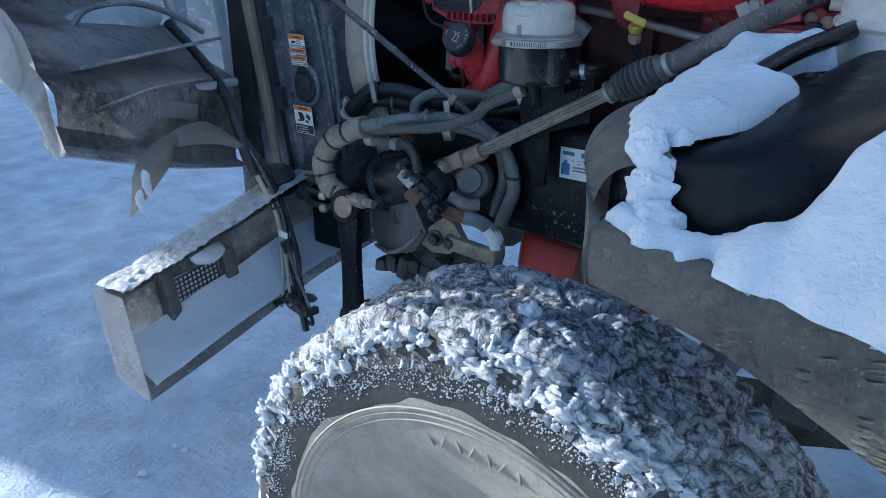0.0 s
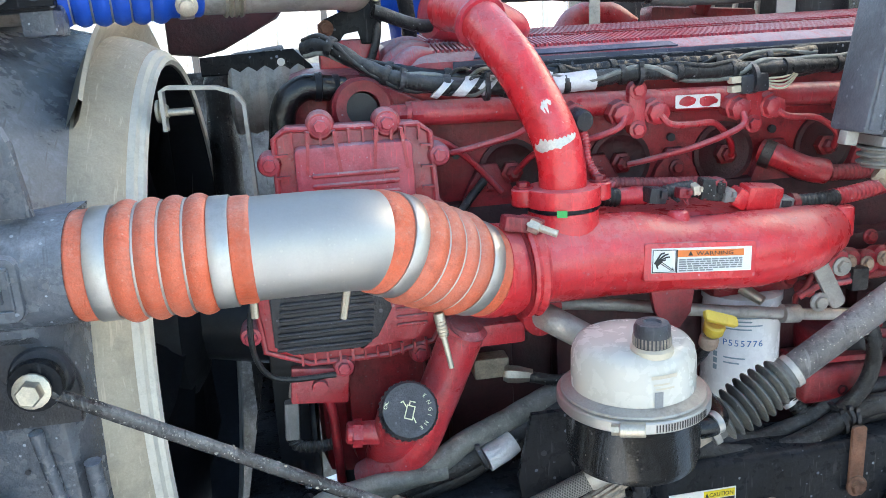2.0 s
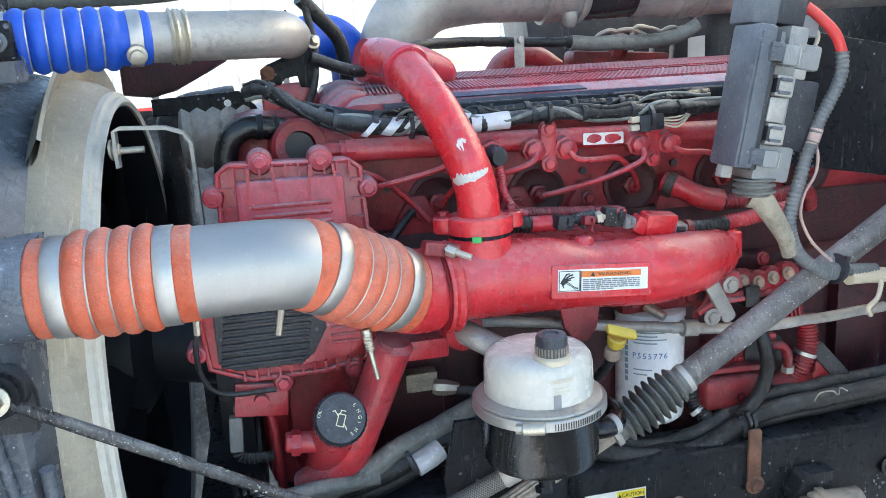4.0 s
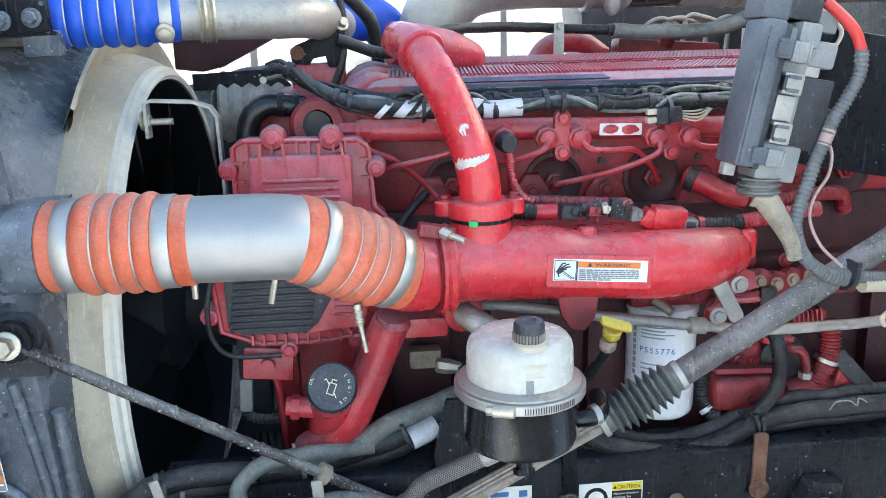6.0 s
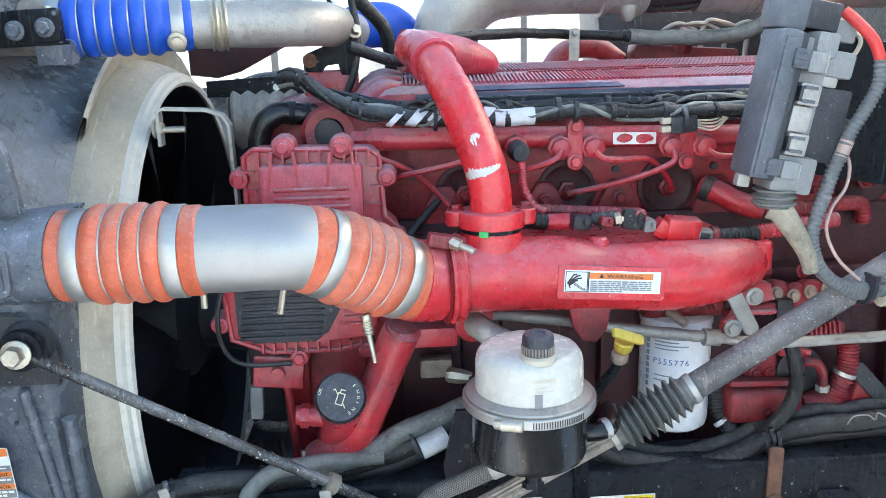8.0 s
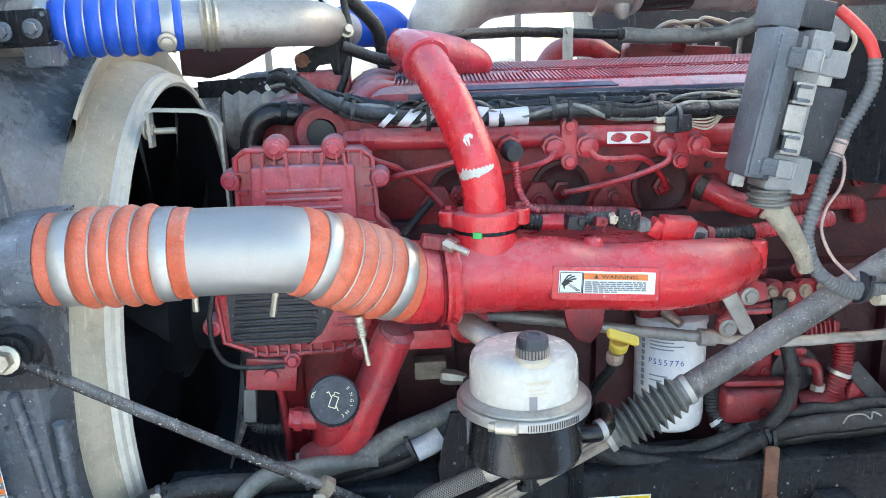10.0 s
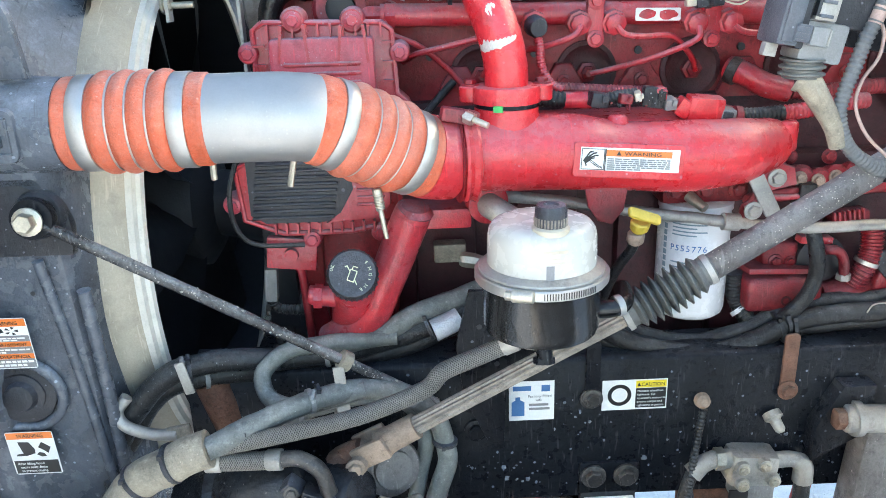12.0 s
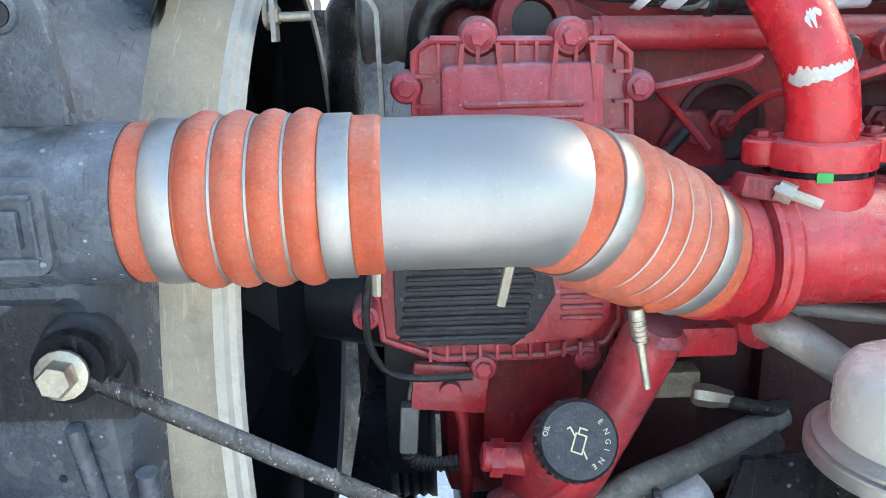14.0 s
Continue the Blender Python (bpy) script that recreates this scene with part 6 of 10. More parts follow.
    # loose connector in front of the rail
    t = thing("loose_connector", (0.15, 0.085, 1.60), "black four-pin plug with loose wires tied to the harness", "connector")
    part("plug_body", box(B(), (0.158, 0.085, 1.612), (0.040, 0.022, 0.024), (0, -4, 0), 0.004), M["black_plastic"], t)
    for dz in (0.006, -0.006):
        part("plug_insert", box(B(), (0.132, 0.083, 1.612 + dz), (0.014, 0.014, 0.009), (0, -4, 0), 0.002), M["poly_old"], t)
    for k in range(4):
        part("wire", tube(B(), [(0.178, 0.085, 1.617 - 0.003 * k), (0.205, 0.082, 1.618 - 0.005 * k), (0.232, 0.09, 1.626 - 0.001 * k)], 0.0014, 6), M["poly_old"], t)
    part("tie_wrap", lathe(B(), [(0.019, -0.003), (0.0205, -0.003), (0.0205, 0.003), (0.019, 0.003)], (0.158, 0.087, 1.618), (1, 0, 0), 16), M["black_plastic"], t)
    # sensor lead on the rail
    hose("sensor_lead", [(-0.087, 0.075, 1.576), (-0.082, 0.07, 1.556), (-0.080, 0.065, 1.530), (-0.068, 0.055, 1.505), (-0.05, 0.05, 1.495)], 0.0065, "red", "red-sprayed sensor lead from the fuel rail", "cable", 0.004)
    hose("crank_lead", [(-0.20, 0.15, 1.50), (-0.23, 0.14, 1.47), (-0.25, 0.12, 1.45)], 0.006, "rubber", "black lead beside the head", "cable")
    # cables beside the fuse box
    hose("battery_cable", [(0.285, -0.095, 1.760), (0.300, -0.105, 1.745), (0.316, -0.112, 1.725), (0.326, -0.115, 1.700)], 0.0068, "wire_red", "red battery cable beside the fuse box", "cable")
    hose("grey_conduit", [(0.326, -0.115, 1.702), (0.325, -0.116, 1.672), (0.311, -0.117, 1.643), (0.296, -0.118, 1.618), (0.288, -0.118, 1.598)], 0.0088, "loom", "grey corrugated conduit hanging beside the fuse box", "conduit", 0.006, group="fuse box conduits")
    hose("pink_wire_joint", [(0.292, -0.118, 1.606), (0.284, -0.119, 1.586)], 0.0085, "wire_pink", "dusty pink wires between two conduits", "wire")
    hose("grey_conduit", [(0.286, -0.118, 1.590), (0.277, -0.118, 1.568), (0.269, -0.118, 1.538), (0.261, -0.118, 1.510), (0.258, -0.118, 1.478), (0.275, -0.116, 1.440), (0.307, -0.112, 1.416), (0.345, -0.105, 1.408), (0.42, -0.09, 1.396)], 0.0092, "loom", "grey corrugated conduit hanging beside the fuse box", "conduit", 0.006, group="fuse box conduits")
    hose("grey_conduit", [(0.265, -0.112, 1.452), (0.285, -0.116, 1.430), (0.318, -0.112, 1.408), (0.356, -0.104, 1.400)], 0.009, "loom", "grey corrugated conduit hanging beside the fuse box", "conduit", 0.006, group="fuse box conduits")
    hose("thin_wire", [(0.300, -0.090, 1.60), (0.308, -0.100, 1.574), (0.304, -0.104, 1.545), (0.287, -0.106, 1.518), (0.282, -0.108, 1.488), (0.300, -0.110, 1.452), (0.335, -0.108, 1.420)], 0.0022, "wire_pink", "thin dusty pink wire among the conduits", "wire")
    hose("tan_wire", [(0.300, -0.05, 1.765), (0.308, -0.06, 1.745), (0.328, -0.062, 1.728), (0.326, -0.062, 1.712), (0.315, -0.06, 1.70)], 0.003, "poly_old", "tan wire looped at the fuse box", "wire")
    hose("tail_wire", [(0.40, -0.09, 1.40), (0.42, -0.10, 1.385), (0.415, -0.105, 1.360), (0.40, -0.105, 1.345), (0.41, -0.10, 1.33)], 0.0035, "poly_old", "cream wire hanging over the steering shaft", "wire")
    hose("cream_tube", [(0.37, -0.098, 1.392), (0.44, -0.09, 1.386)], 0.011, "poly_old", "cream plastic tube on the conduit bundle", "tube")
    tie((0.345, -0.102, 1.408), (1, 0.1, -0.3), 0.020)
    # top hose on its post
    hose("top_vent_hose", [(-0.33, 0.235, 1.735), (-0.25, 0.26, 1.712), (-0.17, 0.31, 1.742), (-0.05, 0.42, 1.752), (0.09, 0.505, 1.748), (0.205, 0.505, 1.742)], 0.0095, "rubber", "black vent hose along the top of the engine")
    hose("fabric_hose", [(0.20, 0.505, 1.742), (0.26, 0.505, 1.737), (0.34, 0.505, 1.736), (0.42, 0.500, 1.742), (0.47, 0.49, 1.765)], 0.0145, "hose_grey", "grey fabric-covered hose along the top of the engine")
    hose("hose_wrap", [(0.188, 0.505, 1.743), (0.222, 0.505, 1.741)], 0.0125, "rubber", "ribbed hose joint on the top hose", "clamp", 0.008)
    bm = slab(B(), rounded(0.020, 0.075, 0.004), (0.088, 0.492, 1.722), (1, 0, 0), (0, 0, 1), 0.004, 0.001)
    cyl(bm, (0.088, 0.485, 1.752), (0.088, 0.475, 1.752), 0.006)
    solid("hose_post", bm, M["alu_dull"], "grey steel hose bracket on the valve cover", "bracket")
    for x, y, z, ax, r in ((-0.312, 0.10, 1.646, (1, 0, -0.2), 0.013), (-0.205, 0.095, 1.631, (1, 0, 0), 0.0165), (0.0, 0.092, 1.634, (1, 0, 0), 0.0135), (-0.592, -0.06, 1.140, (1, 0.3, 0), 0.021),
                           (-0.50, -0.145, 1.078, (1, 0.1, 0.2), 0.014), (-0.41, -0.09, 1.104, (1, 0.3, 0), 0.0175), (-0.253, 0.012, 1.160, (1, 0.1, 0.4), 0.022), (-0.48, -0.005, 1.125, (1, 0.4, -0.2), 0.018),
                           (-0.235, -0.03, 0.985, (0.1, 0, 1), 0.018), (0.292, 0.04, 1.118, (1, 0, 0.3), 0.024)):
        tie((x, y, z), ax, r)


build_hoses()


# ---- radiator, shroud and fan ----
FAN = Vector((-0.72, 0.395, 1.258))


def build_radiator():
    t = thing("radiator_assembly", (-0.88, 0.43, 0.78), "dusty black radiator tank and shroud with a beige fan ring", "radiator")
    # beige ring round the fan
    r = 0.424
    prof = [(r + 0.034, 0.000), (r + 0.043, 0.004), (r + 0.041, 0.022), (r + 0.033, 0.046), (r + 0.022, 0.066), (r + 0.010, 0.072), (r + 0.014, 0.050), (r + 0.026, 0.024), (r + 0.034, 0.000)]
    part("fan_ring", lathe(B(), prof, FAN, (1, 0, 0), 96, cap=False), M["beige"], t, "dusty beige fan ring", 50)
    prof = [(r, 0.068), (r + 0.019, 0.0665), (r + 0.018, 0.076), (r + 0.010, 0.079), (r + 0.009, 0.085), (r + 0.002, 0.088), (r - 0.004, 0.084), (r, 0.068)]
    # near-black sheet over the beige inside, cavity shade as colour
    part("ring_liner", lathe(B(), [(r - 0.006, 0.080), (r - 0.0035, 0.060), (r - 0.003, -0.06), (r - 0.004, -0.20)], FAN, (1, 0, 0), 96, cap=False), M["void"], t, "near-black sheet for the shade inside the fan ring", 50)
    part("ring_edge", lathe(B(), prof, FAN, (1, 0, 0), 96, cap=False), M["beige_edge"], t, "pale scuffed ring edge", 50)
    part("ring_collar", lathe(B(), [(r + 0.036, 0.006), (r + 0.058, 0.022), (r + 0.086, 0.034), (r + 0.090, 0.030), (r + 0.062, 0.014), (r + 0.040, 0.000)], FAN, (1, 0, 0), 30, 75, 55, cap=False), M["beige"], t, "dusty beige collar over the ring", 60)
    # shroud: from the ring out to the square core
    bm = B()
    n = 96
    stations = ((0.012, r + 0.040, 0.0), (0.008, r + 0.049, 0.01), (-0.02, r + 0.062, 0.08), (-0.06, r + 0.074, 0.35), (-0.11, r + 0.082, 0.70), (-0.17, r + 0.087, 0.95), (-0.26, r + 0.09, 1.0))
    rings = []
    for dx, rad, sq in stations:
        ring = []
        for i in range(n):
            a = 2 * math.pi * i / n
            c, s = math.cos(a), math.sin(a)
            k = max(abs(c), abs(s))
            k = (abs(c) ** 7 + abs(s) ** 7) ** (1 / 7)
            q = rad * (1 + sq * (1 / k - 1))
            ring.append(bm.verts.new((FAN.x + dx, FAN.y + q * c, FAN.z + q * s * 0.97)))
        rings.append(ring)
    for a, b in zip(rings, rings[1:]):
        for i in range(n):
            bm.faces.new((a[i], a[(i + 1) % n], b[(i + 1) % n], b[i]))
    part("fan_shroud", bm, M["shroud_plastic"], t, "scratched black fan shroud", 50)
    bm = box(B(), (-1.005, 0.40, 1.25), (0.08, 1.06, 1.08), bevel=0.01)
    part("core", bm, M["cast_iron"], t)
    # near side tank: a tall moulded panel
    bm = B()

    def tank_y(z):
        return -0.155 + 0.20 * (1.50 - z) * 0.5

    def recess(x, z):
        """How far inside the arched recess a place of the panel lies, 0 to 1."""
        left = -0.858 + 0.040 * max(0.0, min(1.0, (z - 0.95) / 0.42))
        d = min(x - left, 0.070 - math.hypot((x + 0.752) * (1.0 if x < -0.752 else 0.55), max(0.0, z - 1.368)))
        f = max(0.0, min(1.0, d / 0.014 + 0.5))
        return f * f * (3 - 2 * f)

    nx, nz = 44, 60
    rows = []
    for k in range(nz + 1):
        z = 0.82 + 0.72 * k / nz
        row = []
        for i in range(nx + 1):
            x = -0.900 + 0.210 * i / nx
            edge = max(0.0, (-0.884 - x) / 0.016) ** 2 * 0.04 + max(0.0, (x + 0.712) / 0.022) ** 2 * 0.05
            row.append(bm.verts.new((x, tank_y(z) + edge + 0.018 * recess(x, z) + max(0.0, z - 1.5), z)))
        rows.append(row)
    for a, b in zip(rows, rows[1:]):
        for i in range(nx):
            bm.faces.new((a[i], a[i + 1], b[i + 1], b[i]))
    back = [bm.verts.new((x, 0.03, z)) for z in (0.82, 1.54) for x in (-0.900, -0.690)]
    bm.faces.new((*rows[-1], back[3], back[2]))
    bm.faces.new((*rows[0], back[1], back[0]))
    bm.faces.new((*[q[0] for q in rows], back[2], back[0]))
    bm.faces.new((*[q[-1] for q in rows], back[3], back[1]))
    part("side_tank", bm, M["shroud_plastic"], t, "dusty black moulded side tank", 30)
    # charge-air outlet boss on the tank
    bm = tube(B(), [(-0.97, -0.07, 1.515), (-0.86, -0.096, 1.512), (-0.80, -0.113, 1.508), (-0.74, -0.124, 1.504), (-0.665, -0.125, 1.503)], [0.10, 0.088, 0.070, 0.058, 0.0545], 40, 8)
    part("outlet_boss", bm, M["shroud_plastic"], t, "", 60)
    bm = tube(B(), [(-0.99, -0.155, 1.620), (-0.88, -0.156, 1.594), (-0.81, -0.152, 1.574), (-0.75, -0.140, 1.553), (-0.69, -0.127, 1.541)], [0.034, 0.032, 0.030, 0.025, 0.012], 20, 6)
    part("boss_ridge", bm, M["shroud_plastic"], t, "", 60)
    # raised name plate: a thin rim with plain bars inside
    bm = slab(B(), rounded(0.27, 0.062, 0.012), (-0.835, -0.160, 1.501), (1, 0, 0), (0, 0, 1), 0.026, 0.006)
    part("mark_plate", bm, M["shroud_plastic"], t)
    for z in (1.482, 1.522):
        part("mark_rim", box(B(), (-0.825, -0.187, z), (0.236, 0.006, 0.0026), (0, 0, 0), 0.001), M["shroud_plastic"], t)
    part("mark_rim", box(B(), (-0.708, -0.187, 1.502), (0.0026, 0.006, 0.037), (0, 0, 0), 0.001), M["shroud_plastic"], t)
    for k in range(8):
        part("moulded_mark", box(B(), (-0.722 - 0.0175 * k, -0.188, 1.502), (0.0125, 0.008, 0.024), (0, 0, 0), 0.002), M["shroud_plastic"], t)
    part("moulded_ring", lathe(B(), [(0.0045, 0), (0.0045, 0.003), (0.0065, 0.003), (0.0065, 0)], (-0.683, -0.178, 1.502), (0.05, -1, 0), 20, cap=False), M["shroud_plastic"], t)
    # fixing ear above the boss with its bolts
    outline = [(0.0, 0.0), (0.286, 0.0), (0.284, 0.022), (0.281, 0.045), (0.279, 0.066), (0.273, 0.082), (0.262, 0.091), (0.248, 0.095), (0.20, 0.102), (0.0, 0.105)]
    bm = slab(B(), outline, (-0.975, -0.146, 1.560), (1, 0, 0), (0, 0, 1), 0.012, 0.003)
    ear = part("tank_ear", bm, M["shroud_plastic"], t)
    part("ear_hole", cyl(B(), (-0.722, -0.157, 1.628), (-0.722, -0.1605, 1.628), 0.0075), M["void"], ear)
    part("hole_rim", lathe(B(), [(0.0075, 0), (0.0085, 0.0025), (0.0115, 0.002), (0.0125, 0)], (-0.722, -0.158, 1.628), (0, -1, 0), 24, cap=False), M["shroud_plastic"], ear)
    for x in (-0.772, -0.808, -0.862):
        part("washer", lathe(B(), [(0.0, 0.003), (0.012, 0.003), (0.015, 0.005), (0.0175, 0.004), (0.0185, 0)], (x, -0.158, 1.638), (0, -1, 0), 28), M["shroud_plastic"], ear, "dusty black round bush")
        part("ear_bolt", lathe(B(), [(0.0088, 0), (0.0088, 0.006), (0.0074, 0.009), (0, 0.009)], (x, -0.161, 1.638), (0, -1, 0.05), 6), M["alu_dull"], ear, "dull hex bolt")
    # strut bolt plate and knob
    bm = lathe(B(), [(0.030, 0), (0.030, 0.010), (0.027, 0.014), (0.021, 0.015), (0.020, 0.033)], (-0.716, -0.128, 1.397), (0, -1, 0.12), 32)
    arch = [(-0.808, 1.342), (-0.688, 1.342), (-0.684, 1.375)] + [(-0.746 + 0.062 * math.cos(radians(a)), 1.375 + 0.062 * math.sin(radians(a))) for a in range(10, 180, 17)]
    slab(bm, arch, (0, -0.117, 0), (1, 0, 0), (0, 0, 1), 0.014, 0.003)
    part("strut_mount", bm, M["black_plastic"], t)
    bm = lathe(B(), [(0.030, 0), (0.030, 0.010), (0.022, 0.012), (0.018, 0.020), (0.010, 0.022)], (-0.800, -0.105, 1.140), (0, -1, 0.05), 28)
    part("drain_knob", bm, M["black_plastic"], t)
    bm = lathe(B(), [(0.036, 0), (0.043, 0.003), (0.043, 0.010), (0.036, 0.012)], (-0.800, -0.100, 1.140), (0, -1, 0.05), 28)
    part("knob_guard", bm, M["black_plastic"], t)
    # tall ribs on the panel
    part("panel_rib", tube(B(), [(-0.735, -0.128, 1.335), (-0.726, -0.112, 1.22), (-0.718, -0.100, 1.10), (-0.712, -0.088, 0.97)], 0.007, 12), M["shroud_plastic"], t)
    # panel edge
    part("panel_edge", tube(B(), [(-0.690, -0.118, 1.29), (-0.692, -0.098, 1.12), (-0.697, -0.080, 0.96)], 0.009, 12), M["shroud_plastic"], t)
    part("panel_hole", cyl(B(), (-0.752, -0.122, 1.290), (-0.752, -0.1235, 1.290), 0.003, seg=10), M["void"], t)
    ring = [(-0.895, 1.190)] + [(-0.802 + 0.052 * math.cos(radians(a)), 1.138 + 0.052 * math.sin(radians(a))) for a in range(90, -91, -20)] + [(-0.895, 1.086)]
    part("knob_housing", tube(B(), [(x, -0.108 - 0.08 * (z - 1.14), z) for x, z in ring], 0.0075, 12), M["shroud_plastic"], t)
    # stickers
    for zt, zb, x0, x1, kind in ((1.262, 1.187, -0.819, -0.764, 0), (1.085, 1.013, -0.836, -0.772, 1)):
        yt, yb = tank_y(zt) - 0.0015, tank_y(zb) - 0.0015
        v = Vector((0.0, yt - yb, zt - zb))
        h = v.length
        u = Vector((1, 0, 0))
        w = x1 - x0
        o = Vector((x0, yb, zb))
        nrm = u.cross(v.normalized())
        lab = part("warning_label", slab(B(), rounded(w, h, 0.003, cx=w / 2, cy=h / 2), o, u, v, 0.0006), M["paper"], t, "orange and white warning sticker")
        o = o + nrm * 0.0006
        part("orange_field", slab(B(), [(0.001, h * 0.84), (w - 0.001, h * 0.84), (w - 0.001, h - 0.001), (0.001, h - 0.001)], o, u, v, 0.0003), M["label_orange"], lab)
        if kind:
            letters(lab, "WARNING", o + u * (w * 0.24) + v.normalized() * h * 0.87 + nrm * 0.0004, u, v, 0.009, "ink", width=w * 0.55)
            part("black_field", slab(B(), [(0.002, 0.002), (w - 0.002, 0.002), (w - 0.002, h * 0.33), (0.002, h * 0.33)], o, u, v, 0.0003), M["ink"], lab)
            vv = v.normalized()
            for k, line in enumerate(("After lifting hood", "secure safety device", "to prevent closing.")):
                letters(lab, line, o + u * (0.006 + 0.003 * (k > 0)) + vv * (h * 0.235 - 0.0062 * k) + nrm * 0.0005, u, v, 0.0058, "paper", width=0.036)
            bm = B()
            slab(bm, [(0.014, 0.056), (0.029, 0.055), (0.035, 0.043), (0.034, 0.036), (0.022, 0.032), (0.008, 0.032), (0.009, 0.035), (0.018, 0.036)], o, u, v, 0.0003)
            slab(bm, [(0.040, 0.046), (0.046, 0.055), (0.057, 0.046), (0.052, 0.036), (0.046, 0.042)], o, u, v, 0.0003)
            slab(bm, [(0.036, 0.034), (0.040, 0.038), (0.046, 0.036), (0.049, 0.031), (0.042, 0.030)], o, u, v, 0.0003)
            part("pictogram", bm, M["ink"], lab)
        else:
            for k, (f, mt) in enumerate(((0.44, "label_orange"), (0.20, "label_orange"))):
                part("orange_field", slab(B(), [(0.001, h * f), (w - 0.001, h * f), (w - 0.001, h * (f + 0.10)), (0.001, h * (f + 0.10))], o, u, v, 0.0003), M[mt], lab)
            vv = v.normalized()
            for z0, z1 in ((0.02, 0.195), (0.305, 0.435), (0.545, 0.66)):
                part("grey_field", slab(B(), [(0.001, h * z0), (w - 0.001, h * z0), (w - 0.001, h * z1), (0.001, h * z1)], o, u, v, 0.0003), M["ink_grey"], lab)
            for k, word in enumerate(("ADVERTENCIA", "AVERTISSEMENT")):
                letters(lab, word, o + u * 0.006 + vv * h * (0.215 + 0.24 * k) + nrm * 0.0005, u, v, 0.0062, "ink", width=0.043)
            letters(lab, "WARNING", o + u * 0.014 + vv * h * 0.87 + nrm * 0.0005, u, v, 0.0075, "ink", width=0.030)
            bars(lab, text_rows(0.003, h * 0.56, w - 0.006, h * 0.08, 2, 2) + text_rows(0.003, h * 0.32, w - 0.006, h * 0.10, 2, 3) + text_rows(0.003, 0.004, w - 0.006, h * 0.14, 2, 4), o + nrm * 0.0003, u, v, "paper", "small_print")
            bm = B()
            for k in range(5):
                a = 2 * math.pi * k / 5
                slab(bm, [(0.034 + 0.002 * math.cos(a), 0.0565 + 0.002 * math.sin(a)), (0.034 + 0.009 * math.cos(a - 0.25), 0.0565 + 0.006 * math.sin(a - 0.25)), (0.034 + 0.009 * math.cos(a + 0.35), 0.0565 + 0.006 * math.sin(a + 0.35))], o, u, v, 0.0003)
            slab(bm, [(0.008, 0.058), (0.022, 0.060), (0.024, 0.055), (0.012, 0.052)], o, u, v, 0.0003)
            part("pictogram", bm, M["ink"], lab)
    # header above the shroud, with the bolted cross rail in front of it
    part("header_tank", box(B(), (-0.875, 0.36, 1.815), (0.24, 0.86, 0.12), bevel=0.030, seg=3), M["shroud_plastic"], t, "dusty black header tank")
    rail = part("cross_rail", box(B(), (-0.850, 0.020, 1.765), (0.335, 0.012, 0.044), (0, -2, 0), 0.004), M["black_paint"], t, "black steel cross rail")
    part("rail_lip", box(B(), (-0.850, 0.030, 1.745), (0.330, 0.030, 0.006), (0, -2, 0), 0.002), M["black_paint"], rail)
    plate = part("rail_plate", box(B(), (-0.712, 0.008, 1.771), (0.062, 0.010, 0.042), (0, -2, 0), 0.004), M["black_paint"], rail)
    for x, z in ((-0.735, 1.7655), (-0.698, 1.7685), (-0.78, 1.763)):
        bolt(plate, (x, 0.001 if x > -0.75 else 0.013, z), (0, -1, 0), 0.0085, "shroud_plastic", 0.010)
    part("rail_gusset", box(B(), (-0.705, 0.05, 1.738), (0.035, 0.06, 0.034), (0, 0, 0), 0.005), M["shroud_plastic"], rail)
    part("upper_spigot", cyl(B(), (-0.80, 0.081, 1.772), (-0.725, 0.0955, 1.772), 0.037, 0.0365, 32, 0.002), M["shaft"], t, "brown dusty spigot")
    part("upper_panel", box(B(), (-0.90, -0.125, 1.705), (0.205, 0.03, 0.075), bevel=0.008), M["shroud_plastic"], t)
    # front flange with clips, foam seal and the mesh behind
    bm = box(B(), (-0.893, -0.128, 1.29), (0.020, 0.05, 0.80), (6, -2.5, 0), 0.005)
    part("front_flange", bm, M["black_plastic"], t)
    for z in (1.46, 1.27, 1.10):
        part("flange_clip", box(B(), (-0.878 + 0.045 * (1.5 - z) - 0.012, -0.160 + 0.1 * (1.5 - z), z), (0.03, 0.025, 0.055), (7, -3, 0), 0.006), M["black_plastic"], t)
    bm = box(B(), (-0.936, -0.128, 1.29), (0.034, 0.05, 0.80), (6, -2.5, 0), 0.012)
    part("foam_seal", bm, M["seal"], t, "tan foam seal strip")
    # guard strap at the ring
    bm = B()
    bar = [(-0.6115, 1.600), (-0.6115, 1.650), (-0.604, 1.654), (-0.545, 1.650), (-0.522, 1.641), (-0.513, 1.626), (-0.510, 1.40)]
    rows = []
    for k, (x, z) in enumerate(bar):
        y = 0.146 + 0.20 * (x + 0.612)
        (xa, za), (xb, zb) = bar[max(k - 1, 0)], bar[min(k + 1, len(bar) - 1)]
        side = Vector((zb - za, 0, xa - xb)).normalized() * 0.0024
        rows.append([bm.verts.new(Vector((x, y + dy, z)) + side * q) for dy, q in ((-0.011, -1), (-0.011, 1), (0.011, 1), (0.011, -1))])
    for a, b in zip(rows, rows[1:]):
        for q in range(4):
            bm.faces.new((a[q], a[(q + 1) % 4], b[(q + 1) % 4], b[q]))
    bm.faces.new(rows[0])
    bm.faces.new(rows[-1])
    strap = part("guard_strap", bm, M["alu_dull"], t, "bent flat steel strap", 20)
    bolt(strap, (-0.618, 0.146, 1.625), (1, -0.1, 0), 0.010, "zinc", 0.012)
    part("stud", cyl(B(), (-0.612, 0.147, 1.623), (-0.575, 0.147, 1.623), 0.005, seg=10), M["zinc"], strap)


build_radiator()


